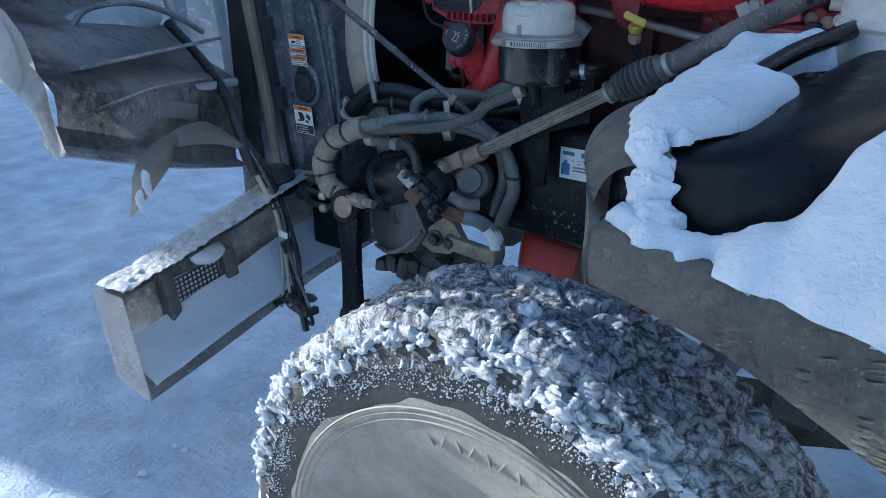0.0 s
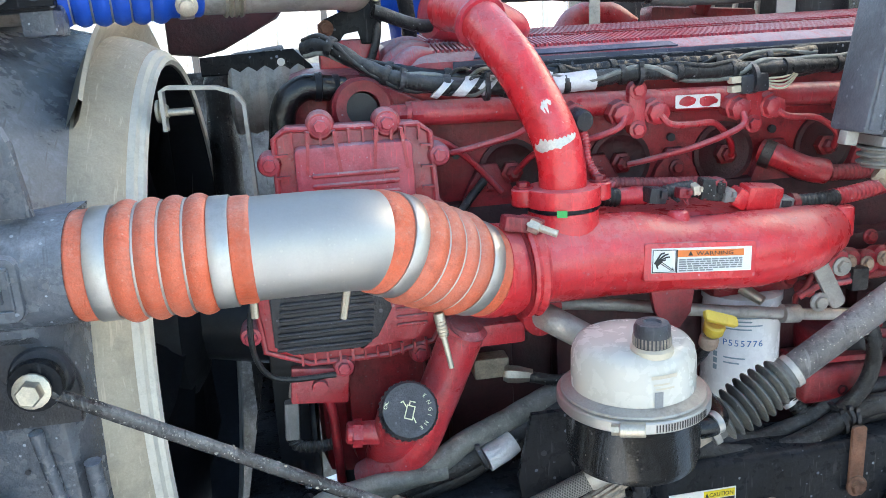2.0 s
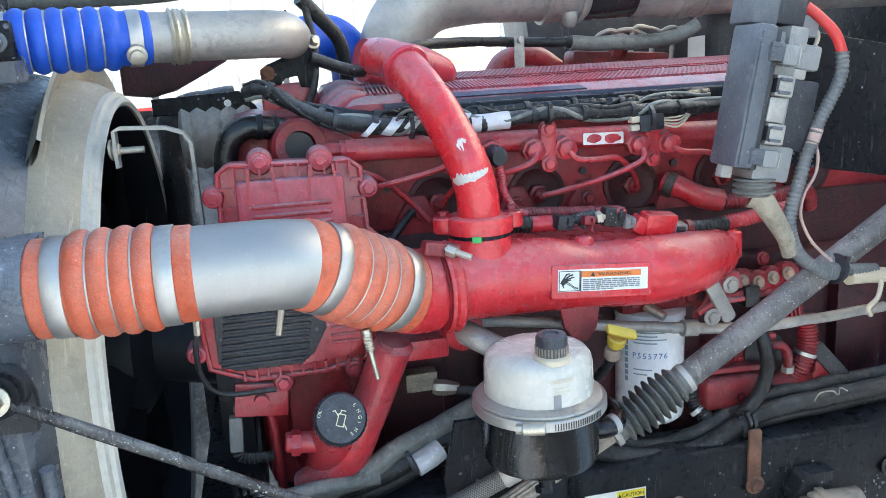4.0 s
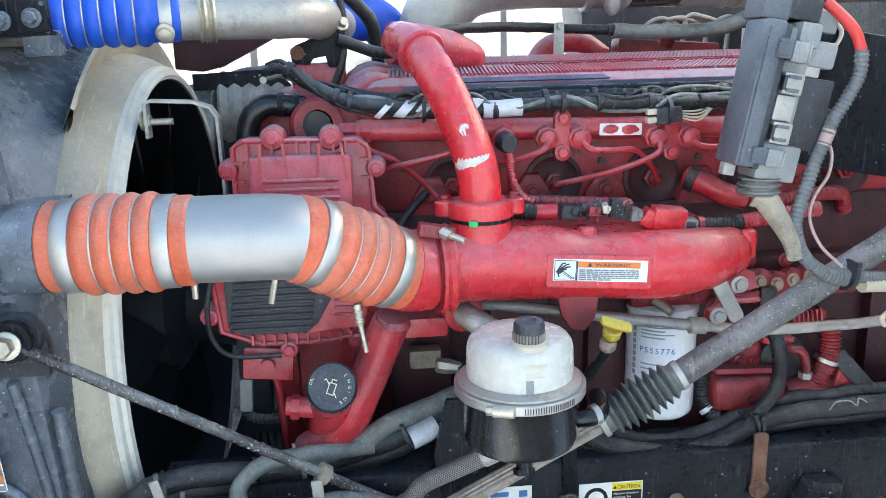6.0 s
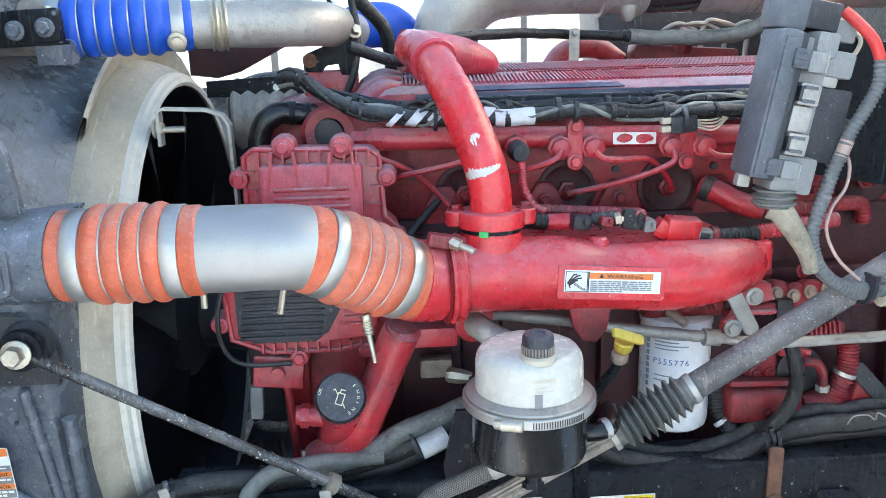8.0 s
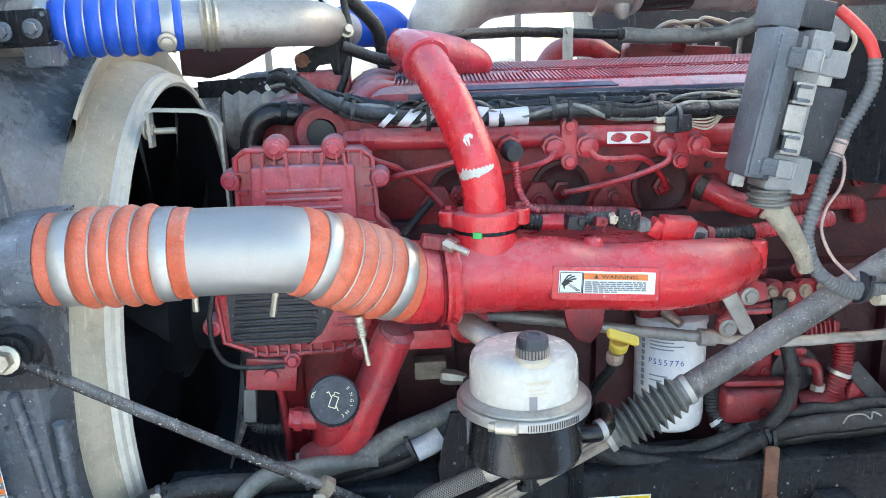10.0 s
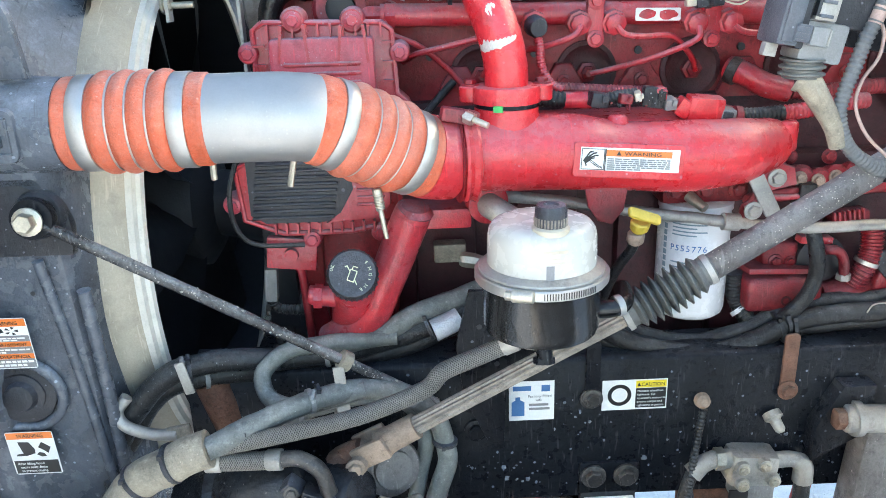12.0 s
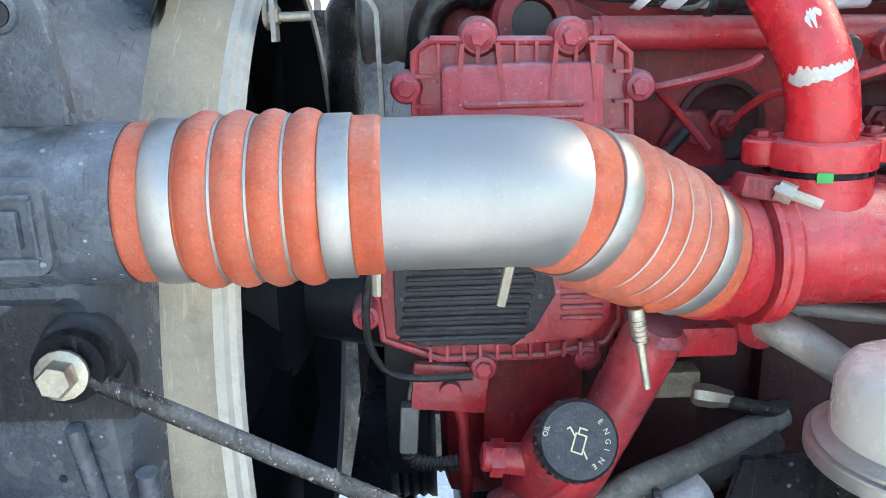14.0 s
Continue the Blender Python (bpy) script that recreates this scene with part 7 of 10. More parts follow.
def build_fan():
    t = thing("cooling_fan", (FAN.x, FAN.y, FAN.z), "black cooling fan inside the beige ring", "fan")
    c = FAN + Vector((0.01, 0, 0))
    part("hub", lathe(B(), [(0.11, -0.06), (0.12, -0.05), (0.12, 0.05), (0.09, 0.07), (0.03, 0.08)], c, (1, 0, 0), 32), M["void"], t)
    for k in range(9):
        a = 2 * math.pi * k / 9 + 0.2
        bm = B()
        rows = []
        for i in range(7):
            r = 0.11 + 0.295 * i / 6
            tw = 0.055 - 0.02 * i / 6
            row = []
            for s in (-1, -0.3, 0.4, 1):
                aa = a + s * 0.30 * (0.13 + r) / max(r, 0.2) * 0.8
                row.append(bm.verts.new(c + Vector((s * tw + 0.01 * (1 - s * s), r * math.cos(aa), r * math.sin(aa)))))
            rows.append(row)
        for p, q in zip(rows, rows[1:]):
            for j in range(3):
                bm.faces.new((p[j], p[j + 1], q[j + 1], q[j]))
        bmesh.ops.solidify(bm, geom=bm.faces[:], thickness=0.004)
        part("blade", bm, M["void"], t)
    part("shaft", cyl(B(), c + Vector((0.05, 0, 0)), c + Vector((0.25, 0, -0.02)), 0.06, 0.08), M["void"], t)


build_fan()


def build_belt_drive():
    t = thing("belt_drive", (-0.50, 0.30, 1.05), "dark belt pulleys in front of the engine", "belt drive")
    for y, z, r in ((0.30, 1.10, 0.10), (0.40, 1.36, 0.09), (0.52, 1.20, 0.11)):
        prof = [(r * 0.4, -0.03), (r, -0.028)] + [(r - (0.004 if k % 2 else 0.0), -0.024 + 0.006 * k) for k in range(9)] + [(r, 0.03), (r * 0.4, 0.03)]
        part("pulley", lathe(B(), prof, (-0.497, y, z), (1, 0, 0), 36), M["void"], t)
    bm = box(B(), (-0.50, 0.205, 1.25), (0.05, 0.010, 0.34), (0, 0, 0), 0.003)
    part("belt", bm, M["void"], t)
    # near-black block added for the dark gap ahead of the engine
    part("gear_case", box(B(), (-0.405, 0.50, 1.10), (0.06, 0.60, 0.80), bevel=0.02), M["void"], t)
    t2 = thing("alternator", (-0.50, 0.40, 1.56), "dusty ribbed alternator behind the fan", "alternator")
    prof = [(0.03, -0.06), (0.060, -0.055)] + [(0.064 - (0.005 if k % 2 else 0), -0.05 + 0.0125 * k) for k in range(9)] + [(0.060, 0.06), (0.02, 0.065)]
    part("body", lathe(B(), prof, (-0.49, 0.40, 1.625), (1, 0, 0), 36), M["alu_dull"], t2)
    part("bracket_arm", slab(B(), [(0, 0), (0.14, 0.006), (0.165, -0.02), (0.185, -0.05), (0.16, -0.06), (0.135, -0.025), (0, -0.028)], (-0.585, 0.365, 1.685), (1, 0, 0), (0, 0, 1), 0.012, 0.002), M["black_paint"], t2)
    # white disc stands for the bright background seen through the hole
    part("arm_hole", cyl(B(), (-0.465, 0.352, 1.672), (-0.465, 0.350, 1.672), 0.006), M["paper"], t2)


build_belt_drive()


def build_elbow():
    t = thing("coolant_elbow", (-0.45, 0.22, 1.55), "oily black rubber elbow hose at the front of the head", "hose")
    part("elbow", tube(B(), [(-0.474, 0.140, 1.546), (-0.468, 0.140, 1.584), (-0.464, 0.140, 1.612), (-0.454, 0.140, 1.631), (-0.435, 0.145, 1.642), (-0.413, 0.150, 1.641), (-0.383, 0.160, 1.636)], 0.0170, 24), M["wet_rubber"], t)
    for p in ((-0.416, 0.150, 1.642), (-0.394, 0.157, 1.638)):
        part("hose_clamp", lathe(B(), [(0.0172, -0.005), (0.0188, -0.004), (0.0188, 0.004), (0.0172, 0.005)], p, (1, 0.05, -0.08), 28), M["black_paint"], t)
    t = thing("thermostat_ring", (-0.364, 0.14, 1.609), "red cast ring with a dark bore on the head", "housing")
    part("ring", lathe(B(), [(0.0225, 0.0), (0.0225, 0.028), (0.036, 0.030), (0.041, 0.024), (0.042, -0.03), (0.0225, -0.03)], (-0.364, 0.155, 1.609), (0.12, -1, 0.1), 36), M["red_grimy_shade"], t)
    part("bore", cyl(B(), (-0.364, 0.150, 1.609), (-0.364, 0.1365, 1.609), 0.0228, seg=24), M["void"], t)
    part("web", box(B(), (-0.314, 0.17, 1.603), (0.06, 0.04, 0.05), (0, 25, 0), 0.008), M["red_grimy_shade"], t)
    # black triangular plate, white tab and maroon panel behind the pipe
    t = thing("bracket_plate", (-0.35, 0.27, 1.66), "black folded steel bracket with a white tab over the head", "bracket")
    part("black_plate", slab(B(), [(-0.406, 1.698), (-0.377, 1.697), (-0.370, 1.708), (-0.350, 1.711), (-0.346, 1.692), (-0.320, 1.691), (-0.315, 1.725), (-0.337, 1.753), (-0.344, 1.749), (-0.399, 1.728), (-0.407, 1.722)], (0, 0.272, 0), (1, 0, 0), (0, 0, 1), 0.006, 0.0012), M["black_paint"], t)
    part("edge_flange", box(B(), (-0.338, 0.285, 1.7655), (0.006, 0.035, 0.100), (0, -28, 0), 0.001), M["black_paint"], t)
    part("white_tab", slab(B(), [(-0.369, 1.812), (-0.352, 1.810), (-0.338, 1.757), (-0.364, 1.738), (-0.384, 1.745)], (0, 0.304, 0), (1, 0, 0), (0, 0, 1), 0.004, 0.001), M["paper"], t)
    bolt(t, (-0.396, 0.265, 1.716), (0, -1, 0), 0.008, "rust")
    bolt(t, (-0.322, 0.268, 1.760), (0.4, -1, 0.3), 0.008, "zinc", 0.014)
    hose("edge_cable", [(-0.33, 0.30, 1.84), (-0.325, 0.30, 1.80), (-0.318, 0.29, 1.755), (-0.325, 0.262, 1.70), (-0.34, 0.255, 1.66)], 0.006, "rubber", "black cable over the bracket", "cable")
    hose("heater_hose", [(-0.335, 0.30, 1.83), (-0.305, 0.32, 1.80), (-0.275, 0.34, 1.765), (-0.265, 0.35, 1.72), (-0.265, 0.36, 1.68)], 0.012, "rubber", "black heater hose behind the bracket")
    bm = slab(B(), [(-0.66, 1.83), (-0.66, 1.69), (-0.607, 1.684), (-0.568, 1.693), (-0.527, 1.713), (-0.47, 1.742), (-0.44, 1.78), (-0.44, 1.83)], (0, 0.58, 0), (1, 0, 0), (0, 0, 1), 0.03, 0.012)
    solid("maroon_panel", bm, M["red_dark"], "dark maroon panel beyond the fan", "panel")
    bm = tube(B(), [(-0.245, 0.265, 1.728), (-0.20, 0.285, 1.722), (-0.145, 0.305, 1.712), (-0.105, 0.32, 1.700), (-0.09, 0.33, 1.69)], [0.034, 0.036, 0.034, 0.026, 0.012], 20)
    solid("red_end_cover", bm, M["red_dusty"], "dusty red tapered casting behind the crossover pipe", "cover", angle=60)
    bm = tube(B(), [(0.06, 0.62, 1.67), (0.10, 0.63, 1.715), (0.17, 0.64, 1.72), (0.22, 0.64, 1.69)], 0.022, 14)
    solid("red_hose", bm, M["red"], "red pipe behind the valve cover", "pipe")


build_elbow()


def build_far_side():
    """Things beyond the engine that show over the valve cover."""
    t = thing("air_cleaner_housing", (0.45, 0.95, 1.2), "black air cleaner housing beyond the engine", "air cleaner")
    part("housing", box(B(), (0.52, 0.96, 1.62), (0.55, 0.20, 0.60), (0, -6, 0), 0.02), M["black_plastic"], t)
    for x in (0.40, 0.62):
        part("support_leg", box(B(), (x, 0.885, 1.21), (0.05, 0.05, 0.28), bevel=0.006), M["black_paint"], t)
    # dark screen added to keep bright snow from showing past the fan
    panel = thing("far_gap_screen", (-0.5, 1.30, 0.5), "added dark screen over the bright gap beyond the engine", "inner fender")
    bm = loft(B(), [[(-0.98, 1.12, 1.62), (-0.75, 1.16, 1.64), (-0.40, 1.20, 1.62), (-0.12, 1.22, 1.56)], [(-0.98, 1.24, 1.30), (-0.75, 1.28, 1.34), (-0.40, 1.32, 1.34), (-0.10, 1.34, 1.30)], [(-0.98, 1.28, 0.30), (-0.75, 1.32, 0.34), (-0.40, 1.34, 0.40), (-0.10, 1.36, 0.55)]], 5)
    bmesh.ops.solidify(bm, geom=bm.faces[:], thickness=0.008)
    part("liner", bm, M["hood_dark"], panel, "", 50)
    part("liner_brace", box(B(), (-0.55, 1.06, 1.05), (0.05, 0.42, 0.04), (12, 0, 0), 0.006), M["black_paint"], panel)
    for x in (0.33, 0.345):
        part("housing_rib", box(B(), (x, 0.87, 1.66), (0.008, 0.02, 0.42), (0, -6, 0), 0.002), M["alu_dull"], t)
    t = thing("dark_canister", (0.78, 0.75, 1.6), "dark canister hanging behind the intake duct", "canister")
    part("canister", lathe(B(), [(0.06, 1.68), (0.068, 1.69), (0.068, 1.85)], (0.60, 0.62, 0), (0, 0, 1), 28), M["black_plastic"], t)
    t = thing("valve_bank", (0.40, 0.62, 1.66), "red pump body with small grey pipes behind the valve cover", "pump")
    part("red_body", box(B(), (0.34, 0.60, 1.70), (0.22, 0.06, 0.04), (0, 4, 0), 0.01), M["red_grimy_shade"], t)
    part("red_boss", lathe(B(), [(0.02, 0), (0.022, 0.03), (0.012, 0.045)], (0.33, 0.58, 1.71), (0.2, -0.3, 1), 8), M["red_grimy_shade"], t)
    for k in range(6):
        x = 0.30 + 0.05 * k
        part("pipe", tube(B(), [(x, 0.66, 1.68), (x + 0.01, 0.66, 1.74 + 0.012 * (k % 3)), (x + 0.05, 0.66, 1.765), (x + 0.09, 0.66, 1.75)], 0.006, 8), M["alu_dull"], t)
    part("paper_tag", slab(B(), [(0, 0), (0.04, 0), (0.04, 0.07), (0, 0.07)], (0.50, 0.585, 1.67), (1, 0, 0.1), (0, 0, 1), 0.002), M["paper"], t)
    part("yellow_tag", slab(B(), [(0, 0), (0.03, 0), (0.03, 0.025), (0, 0.025)], (0.55, 0.58, 1.675), (1, 0, 0), (0, 0, 1), 0.002), M["label_yellow"], t)


build_far_side()


# ---- frame rails ----
def build_rails():
    t = thing("frame_rail", (0.2, 0.0, 0.85), "black painted steel frame rail with stickers, bolts and brackets", "frame rail", "frame rails")
    x0, x1 = -0.62, 1.6
    prof = [(0.0, 0.852), (0.0, 1.092), (0.004, 1.098), (0.010, 1.100), (0.085, 1.100), (0.085, 1.090), (0.012, 1.088), (0.010, 1.084), (0.010, 0.864), (0.085, 0.862), (0.085, 0.852), (0.008, 0.848)]

    def channel(flip):
        bm = B()
        a = [bm.verts.new((x0, (0.86 - y if flip else y), z)) for y, z in prof]
        b = [bm.verts.new((x1, (0.86 - y if flip else y), z)) for y, z in prof]
        for i in range(len(prof)):
            j = (i + 1) % len(prof)
            bm.faces.new((a[i], a[j], b[j], b[i]))
        bm.faces.new(a)
        bm.faces.new(b)
        return bm

    part("channel", channel(False), M["black_paint"], t)
    rnd = random.Random(21)
    spots = []
    for k in range(420):
        x, z = rnd.uniform(-0.20, 0.62), rnd.triangular(0.856, 1.085, 0.90)
        if noise.noise(Vector((x * 9, 0, z * 12))) < rnd.uniform(-0.5, 0.35):
            continue
        r = rnd.uniform(0.0006, 0.0022) * (2.6 if rnd.random() < 0.10 else 1.0)
        spots.append(((x, -0.0002, z), (r, 0.0006, r * rnd.uniform(0.8, 1.5))))
    tagged(part("salt_spot", lumps(B(), spots, 4, 0.5, 300, 2), M["salt"], t, "dried salt splashes", 180), kind="stuff")
    far = thing("frame_rail", (0.2, 0.86, 0.85), "black painted steel frame rail beyond the engine", "frame rail", "frame rails")
    part("channel", channel(True), M["black_paint"], far)
    cross = thing("crossmember", (-0.5, 0.43, 0.85), "black steel crossmember between the frame rails", "crossmember")
    part("beam", box(B(), (-0.55, 0.43, 0.90), (0.10, 0.84, 0.10), bevel=0.01), M["black_paint"], cross)
    # oil-brand style sticker: white with a blue jug
    o, u, v = Vector((-0.134, -0.001, 0.997)), Vector((1, 0, 0)), Vector((0, 0, 1))
    n = Vector((0, -1, 0))
    lab = part("oil_label", slab(B(), [(0, 0), (0.070, 0), (0.070, 0.068), (0, 0.068)], o, u, v, 0.0007), M["paper"], t, "white oil-fill sticker with a blue jug")
    o2 = o + n * 0.0008
    bm = slab(B(), [(0.004, 0.008), (0.024, 0.008), (0.024, 0.032), (0.017, 0.036), (0.017, 0.041), (0.010, 0.041), (0.010, 0.036), (0.004, 0.032)], o2, u, v, 0.0003)
    part("jug_mark", bm, M["ink_blue"], lab)
    bars(lab, [(0.006, 0.052, 0.028, 0.008), (0.050, 0.050, 0.013, 0.011)], o2, u, v, "ink_blue", "brand_mark")
    letters(lab, "Factory Filled", o2 + u * 0.029 + v * 0.040 + n * 0.0004, u, v, 0.0058, "ink_grey", width=0.036)
    letters(lab, "with", o2 + u * 0.041 + v * 0.0335 + n * 0.0004, u, v, 0.0055, "ink_grey")
    bars(lab, [(0.031, 0.025, 0.030, 0.004), (0.031, 0.018, 0.032, 0.004)], o2, u, v, "ink_grey", "small_print")
    # caution sticker
    o = Vector((0.010, -0.001, 1.008))
    lab = part("caution_label", slab(B(), [(0, 0), (0.101, 0), (0.101, 0.052), (0, 0.052)], o, u, v, 0.0007), M["paper"], t, "white, yellow and black wheel caution sticker")
    o2 = o + n * 0.0008
    part("yellow_field", slab(B(), [(0.052, 0.038), (0.099, 0.038), (0.099, 0.050), (0.052, 0.050)], o2, u, v, 0.0003), M["label_yellow"], lab)
    part("black_field", slab(B(), [(0.052, 0.003), (0.099, 0.003), (0.099, 0.037), (0.052, 0.037)], o2, u, v, 0.0003), M["ink"], lab)
    letters(lab, "CAUTION", o2 + u * 0.060 + v * 0.0405 + n * 0.0005, u, v, 0.0088, "ink", width=0.036)
    part("hazard_sign", slab(B(), [(0.054, 0.0405), (0.0595, 0.0405), (0.0567, 0.047)], o2 + n * 0.0003, u, v, 0.0003), M["ink"], lab)
    for k, line in enumerate(("Maintain wheel/nut", "tightness. See", "operator's manual for", "proper torque and", "tightening sequence.")):
        letters(lab, line, o2 + u * 0.0545 + v * (0.0305 - 0.0062 * k) + n * 0.0005, u, v, 0.0052, "paper")
    bm = lathe(B(), [(0.0125, 0), (0.0185, 0), (0.0185, 0.0005), (0.0125, 0.0005), (0.0125, 0)], o2 + u * 0.027 + v * 0.026, n, 36, cap=False)
    part("wheel_mark", bm, M["ink"], lab)
    # bolts, tabs and patches of wear
    for x, z, r, mt in ((-0.19, 1.035, 0.013, "black_paint"), (-0.185, 0.985, 0.013, "black_paint"), (0.40, 1.02, 0.011, "cast_iron"), (0.55, 1.02, 0.011, "cast_iron"), (-0.008, 1.032, 0.012, "cast_iron")):
        bolt(t, (x, -0.004, z), (0, -1, 0), r, mt, 0.012)
    for x, mt in ((-0.006, "black_paint"), (0.296, "rust")):
        bm = slab(B(), rounded(0.022, 0.10, 0.006), (x, -0.002, 1.078), (1, 0, 0), (0, 0, 1), 0.005, 0.001)
        tab = part("strap_tab", bm, M[mt], t, "narrow steel strap bolted to the rail" if mt != "rust" else "rusty steel strap bolted to the rail")
        bolt(tab, (x, -0.008, 1.034), (0, -1, 0), 0.011, "rust" if mt == "rust" else "cast_iron", 0.010)
    # remote lube port block below
    o = Vector((-0.018, -0.004, 0.850))
    bm = box(B(), (0.026, 0.0, 0.885), (0.098, 0.012, 0.060), bevel=0.008)
    br = part("port_bracket", bm, M["black_paint"], t)
    for x in (0.0, 0.052):
        bolt(br, (x, -0.008, 0.893), (0, -1, 0), 0.014, "cast_iron", 0.014)
    bm = box(B(), (0.026, 0.004, 0.800), (0.090, 0.020, 0.125), bevel=0.006)
    part("port_block", bm, M["black_plastic"], br)
    lp = part("lube_plate", slab(B(), rounded(0.082, 0.055, 0.004, cx=0.041, cy=0.0275), (-0.015, -0.0065, 0.797), u, v, 0.0008), M["paper"], t, "pale lubrication port plate with two nipples")
    letters(lp, "REMOTE LUBE", Vector((-0.005, -0.0075, 0.842)), u, v, 0.0075, "ink_blue", width=0.060)
    for x in (0.006, 0.046):
        part("grease_port", lathe(B(), [(0.0135, 0), (0.0135, 0.003), (0.009, 0.004), (0.006, 0.010), (0.003, 0.013)], (x, -0.0072, 0.820), (0, -1, 0), 20), M["ink"], lp)
    bars(lp, [(0.004, 0.003, 0.020, 0.003), (0.030, 0.004, 0.018, 0.003), (0.056, 0.003, 0.020, 0.003)], (-0.015, -0.0075, 0.797), u, v, "ink_grey", "small_print")
    # hanging grease rod
    rod = part("rod_end", lathe(B(), [(0.010, 0), (0.013, 0.005), (0.011, 0.014), (0.006, 0.018)], (0.165, 0.0, 1.020), (0, -1, 0.2), 12), M["rust_pink"], t)
    part("hose_tail", ribbed(B(), [(0.165, -0.016, 1.012), (0.158, -0.022, 0.975), (0.148, -0.035, 0.92), (0.140, -0.045, 0.85), (0.143, -0.045, 0.77)], 0.0065, 0.006, 0.0012), M["rubber"], t)
    pl = part("drain_plug", lathe(B(), [(0.014, 0), (0.015, 0.010), (0.009, 0.014), (0.008, 0.030), (0.005, 0.034)], (0.277, -0.002, 0.992), (0.35, -1, -0.8), 16), M["alu_dull"], t)
    # brake valve body
    valve = thing("brake_valve", (0.24, 0.0, 0.86), "dusty cast brake valve with elbow fittings under the rail", "valve")
    part("body", box(B(), (0.246, -0.012, 0.908), (0.076, 0.060, 0.058), (0, 4, 0), 0.012), M["alu_dull"], valve)
    part("body_lower", box(B(), (0.250, -0.016, 0.868), (0.062, 0.050, 0.040), bevel=0.008), M["connector"], valve)
    part("name_plate", box(B(), (0.222, -0.042, 0.868), (0.030, 0.004, 0.022), bevel=0.001), M["ink"], valve)
    for dx, dz in ((-0.022, 0.012), (0.012, 0.016), (0.028, -0.012), (-0.02, -0.018)):
        part("boss", lathe(B(), [(0.012, 0), (0.011, 0.008), (0.006, 0.010)], (0.246 + dx, -0.040, 0.908 + dz), (0, -1, 0), 14), M["alu_dull"], valve)
        bolt(valve, (0.246 + dx, -0.049, 0.908 + dz), (0, -1, 0), 0.006, "zinc")
    part("elbow_fitting", tube(B(), [(0.212, -0.02, 0.922), (0.188, -0.024, 0.926), (0.166, -0.028, 0.920), (0.150, -0.03, 0.905)], [0.016, 0.014, 0.014, 0.016], 12), M["alu_dull"], valve)
    part("fitting_nut", lathe(B(), [(0.018, 0), (0.018, 0.014)], (0.186, -0.024, 0.926), (1, 0, 0), 6), M["zinc"], valve)
    part("elbow_fitting", tube(B(), [(0.284, -0.02, 0.916), (0.310, -0.022, 0.918), (0.328, -0.024, 0.908), (0.331, -0.024, 0.878)], [0.013, 0.013, 0.015, 0.016], 12), M["alu_dull"], valve)
    part("air_line", tube(B(), [(0.150, -0.03, 0.905), (0.139, -0.035, 0.87), (0.138, -0.03, 0.80), (0.16, -0.02, 0.74)], 0.010, 10), M["rubber"], valve)
    part("air_line", tube(B(), [(0.146, -0.02, 0.89), (0.160, -0.03, 0.82), (0.175, -0.02, 0.75)], 0.006, 10), M["rubber"], valve)
    part("air_line", tube(B(), [(0.331, -0.024, 0.880), (0.328, -0.028, 0.83), (0.305, -0.03, 0.79)], 0.013, 12), M["rubber"], valve)
    part("air_line", tube(B(), [(0.262, -0.03, 0.790), (0.33, -0.03, 0.795), (0.42, -0.03, 0.808), (0.6, -0.02, 0.82)], 0.015, 12), M["hose_grey"], valve)
    part("mount", box(B(), (0.195, 0.03, 0.845), (0.09, 0.02, 0.09), bevel=0.006), M["rust"], valve, "rust-stained valve mount")
    part("tag", box(B(), (0.262, -0.010, 0.842), (0.060, 0.006, 0.018), bevel=0.002), M["poly_old"], valve)
    part("red_tag", box(B(), (0.367, 0.04, 0.815), (0.022, 0.02, 0.060), (0, 8, 0), 0.004), M["tank_red"], valve)
    # cab mount arm with its bushing
    arm = thing("cab_mount", (0.40, -0.02, 0.70), "dirty steel cab mount with a rubber bushing on the rail", "mount")
    part("gusset", slab(B(), [(0, 0), (0.085, 0.05), (0.085, 0.13), (0.035, 0.13), (0.0, 0.06)], (0.335, -0.004, 0.92), (1, 0, 0), (0, 0, 1), 0.03, 0.004), M["black_paint"], arm)
    bm = cyl(B(), (0.372, -0.04, 1.000), (0.46, -0.045, 0.998), 0.022, bevel=0.003)
    lathe(bm, [(0.028, 0), (0.028, 0.012)], (0.384, -0.04, 0.9995), (1, 0, 0), 20)
    part("bushing", bm, M["alu_dull"], arm)
    part("bushing_nut", lathe(B(), [(0.017, 0), (0.017, 0.014), (0.012, 0.016)], (0.372, -0.04, 1.0), (-1, 0, 0), 6), M["rust"], arm)
    part("post", box(B(), (0.435, -0.03, 0.80), (0.085, 0.05, 0.36), (0, 4, 0), 0.008), M["shaft_tube"], arm, "mud-streaked steel post")
    # sediment tank below the rail on the far side
    tank = thing("red_tank", (-0.15, 0.25, 0.60), "red plastic tank lying below the engine", "tank")
    part("tank", box(B(), (-0.11, 0.16, 0.738), (0.36, 0.16, 0.13), (0, 6, 0), 0.040, 5), M["tank_red"], tank)
    part("tank_strap", box(B(), (-0.10, 0.075, 0.765), (0.03, 0.02, 0.11), (0, 8, 0), 0.004), M["rust"], tank)
    part("tank_hose", tube(B(), [(-0.35, 0.05, 0.845), (-0.15, 0.05, 0.845), (0.02, 0.05, 0.815)], 0.018, 12), M["wet_rubber"], tank)


build_rails()


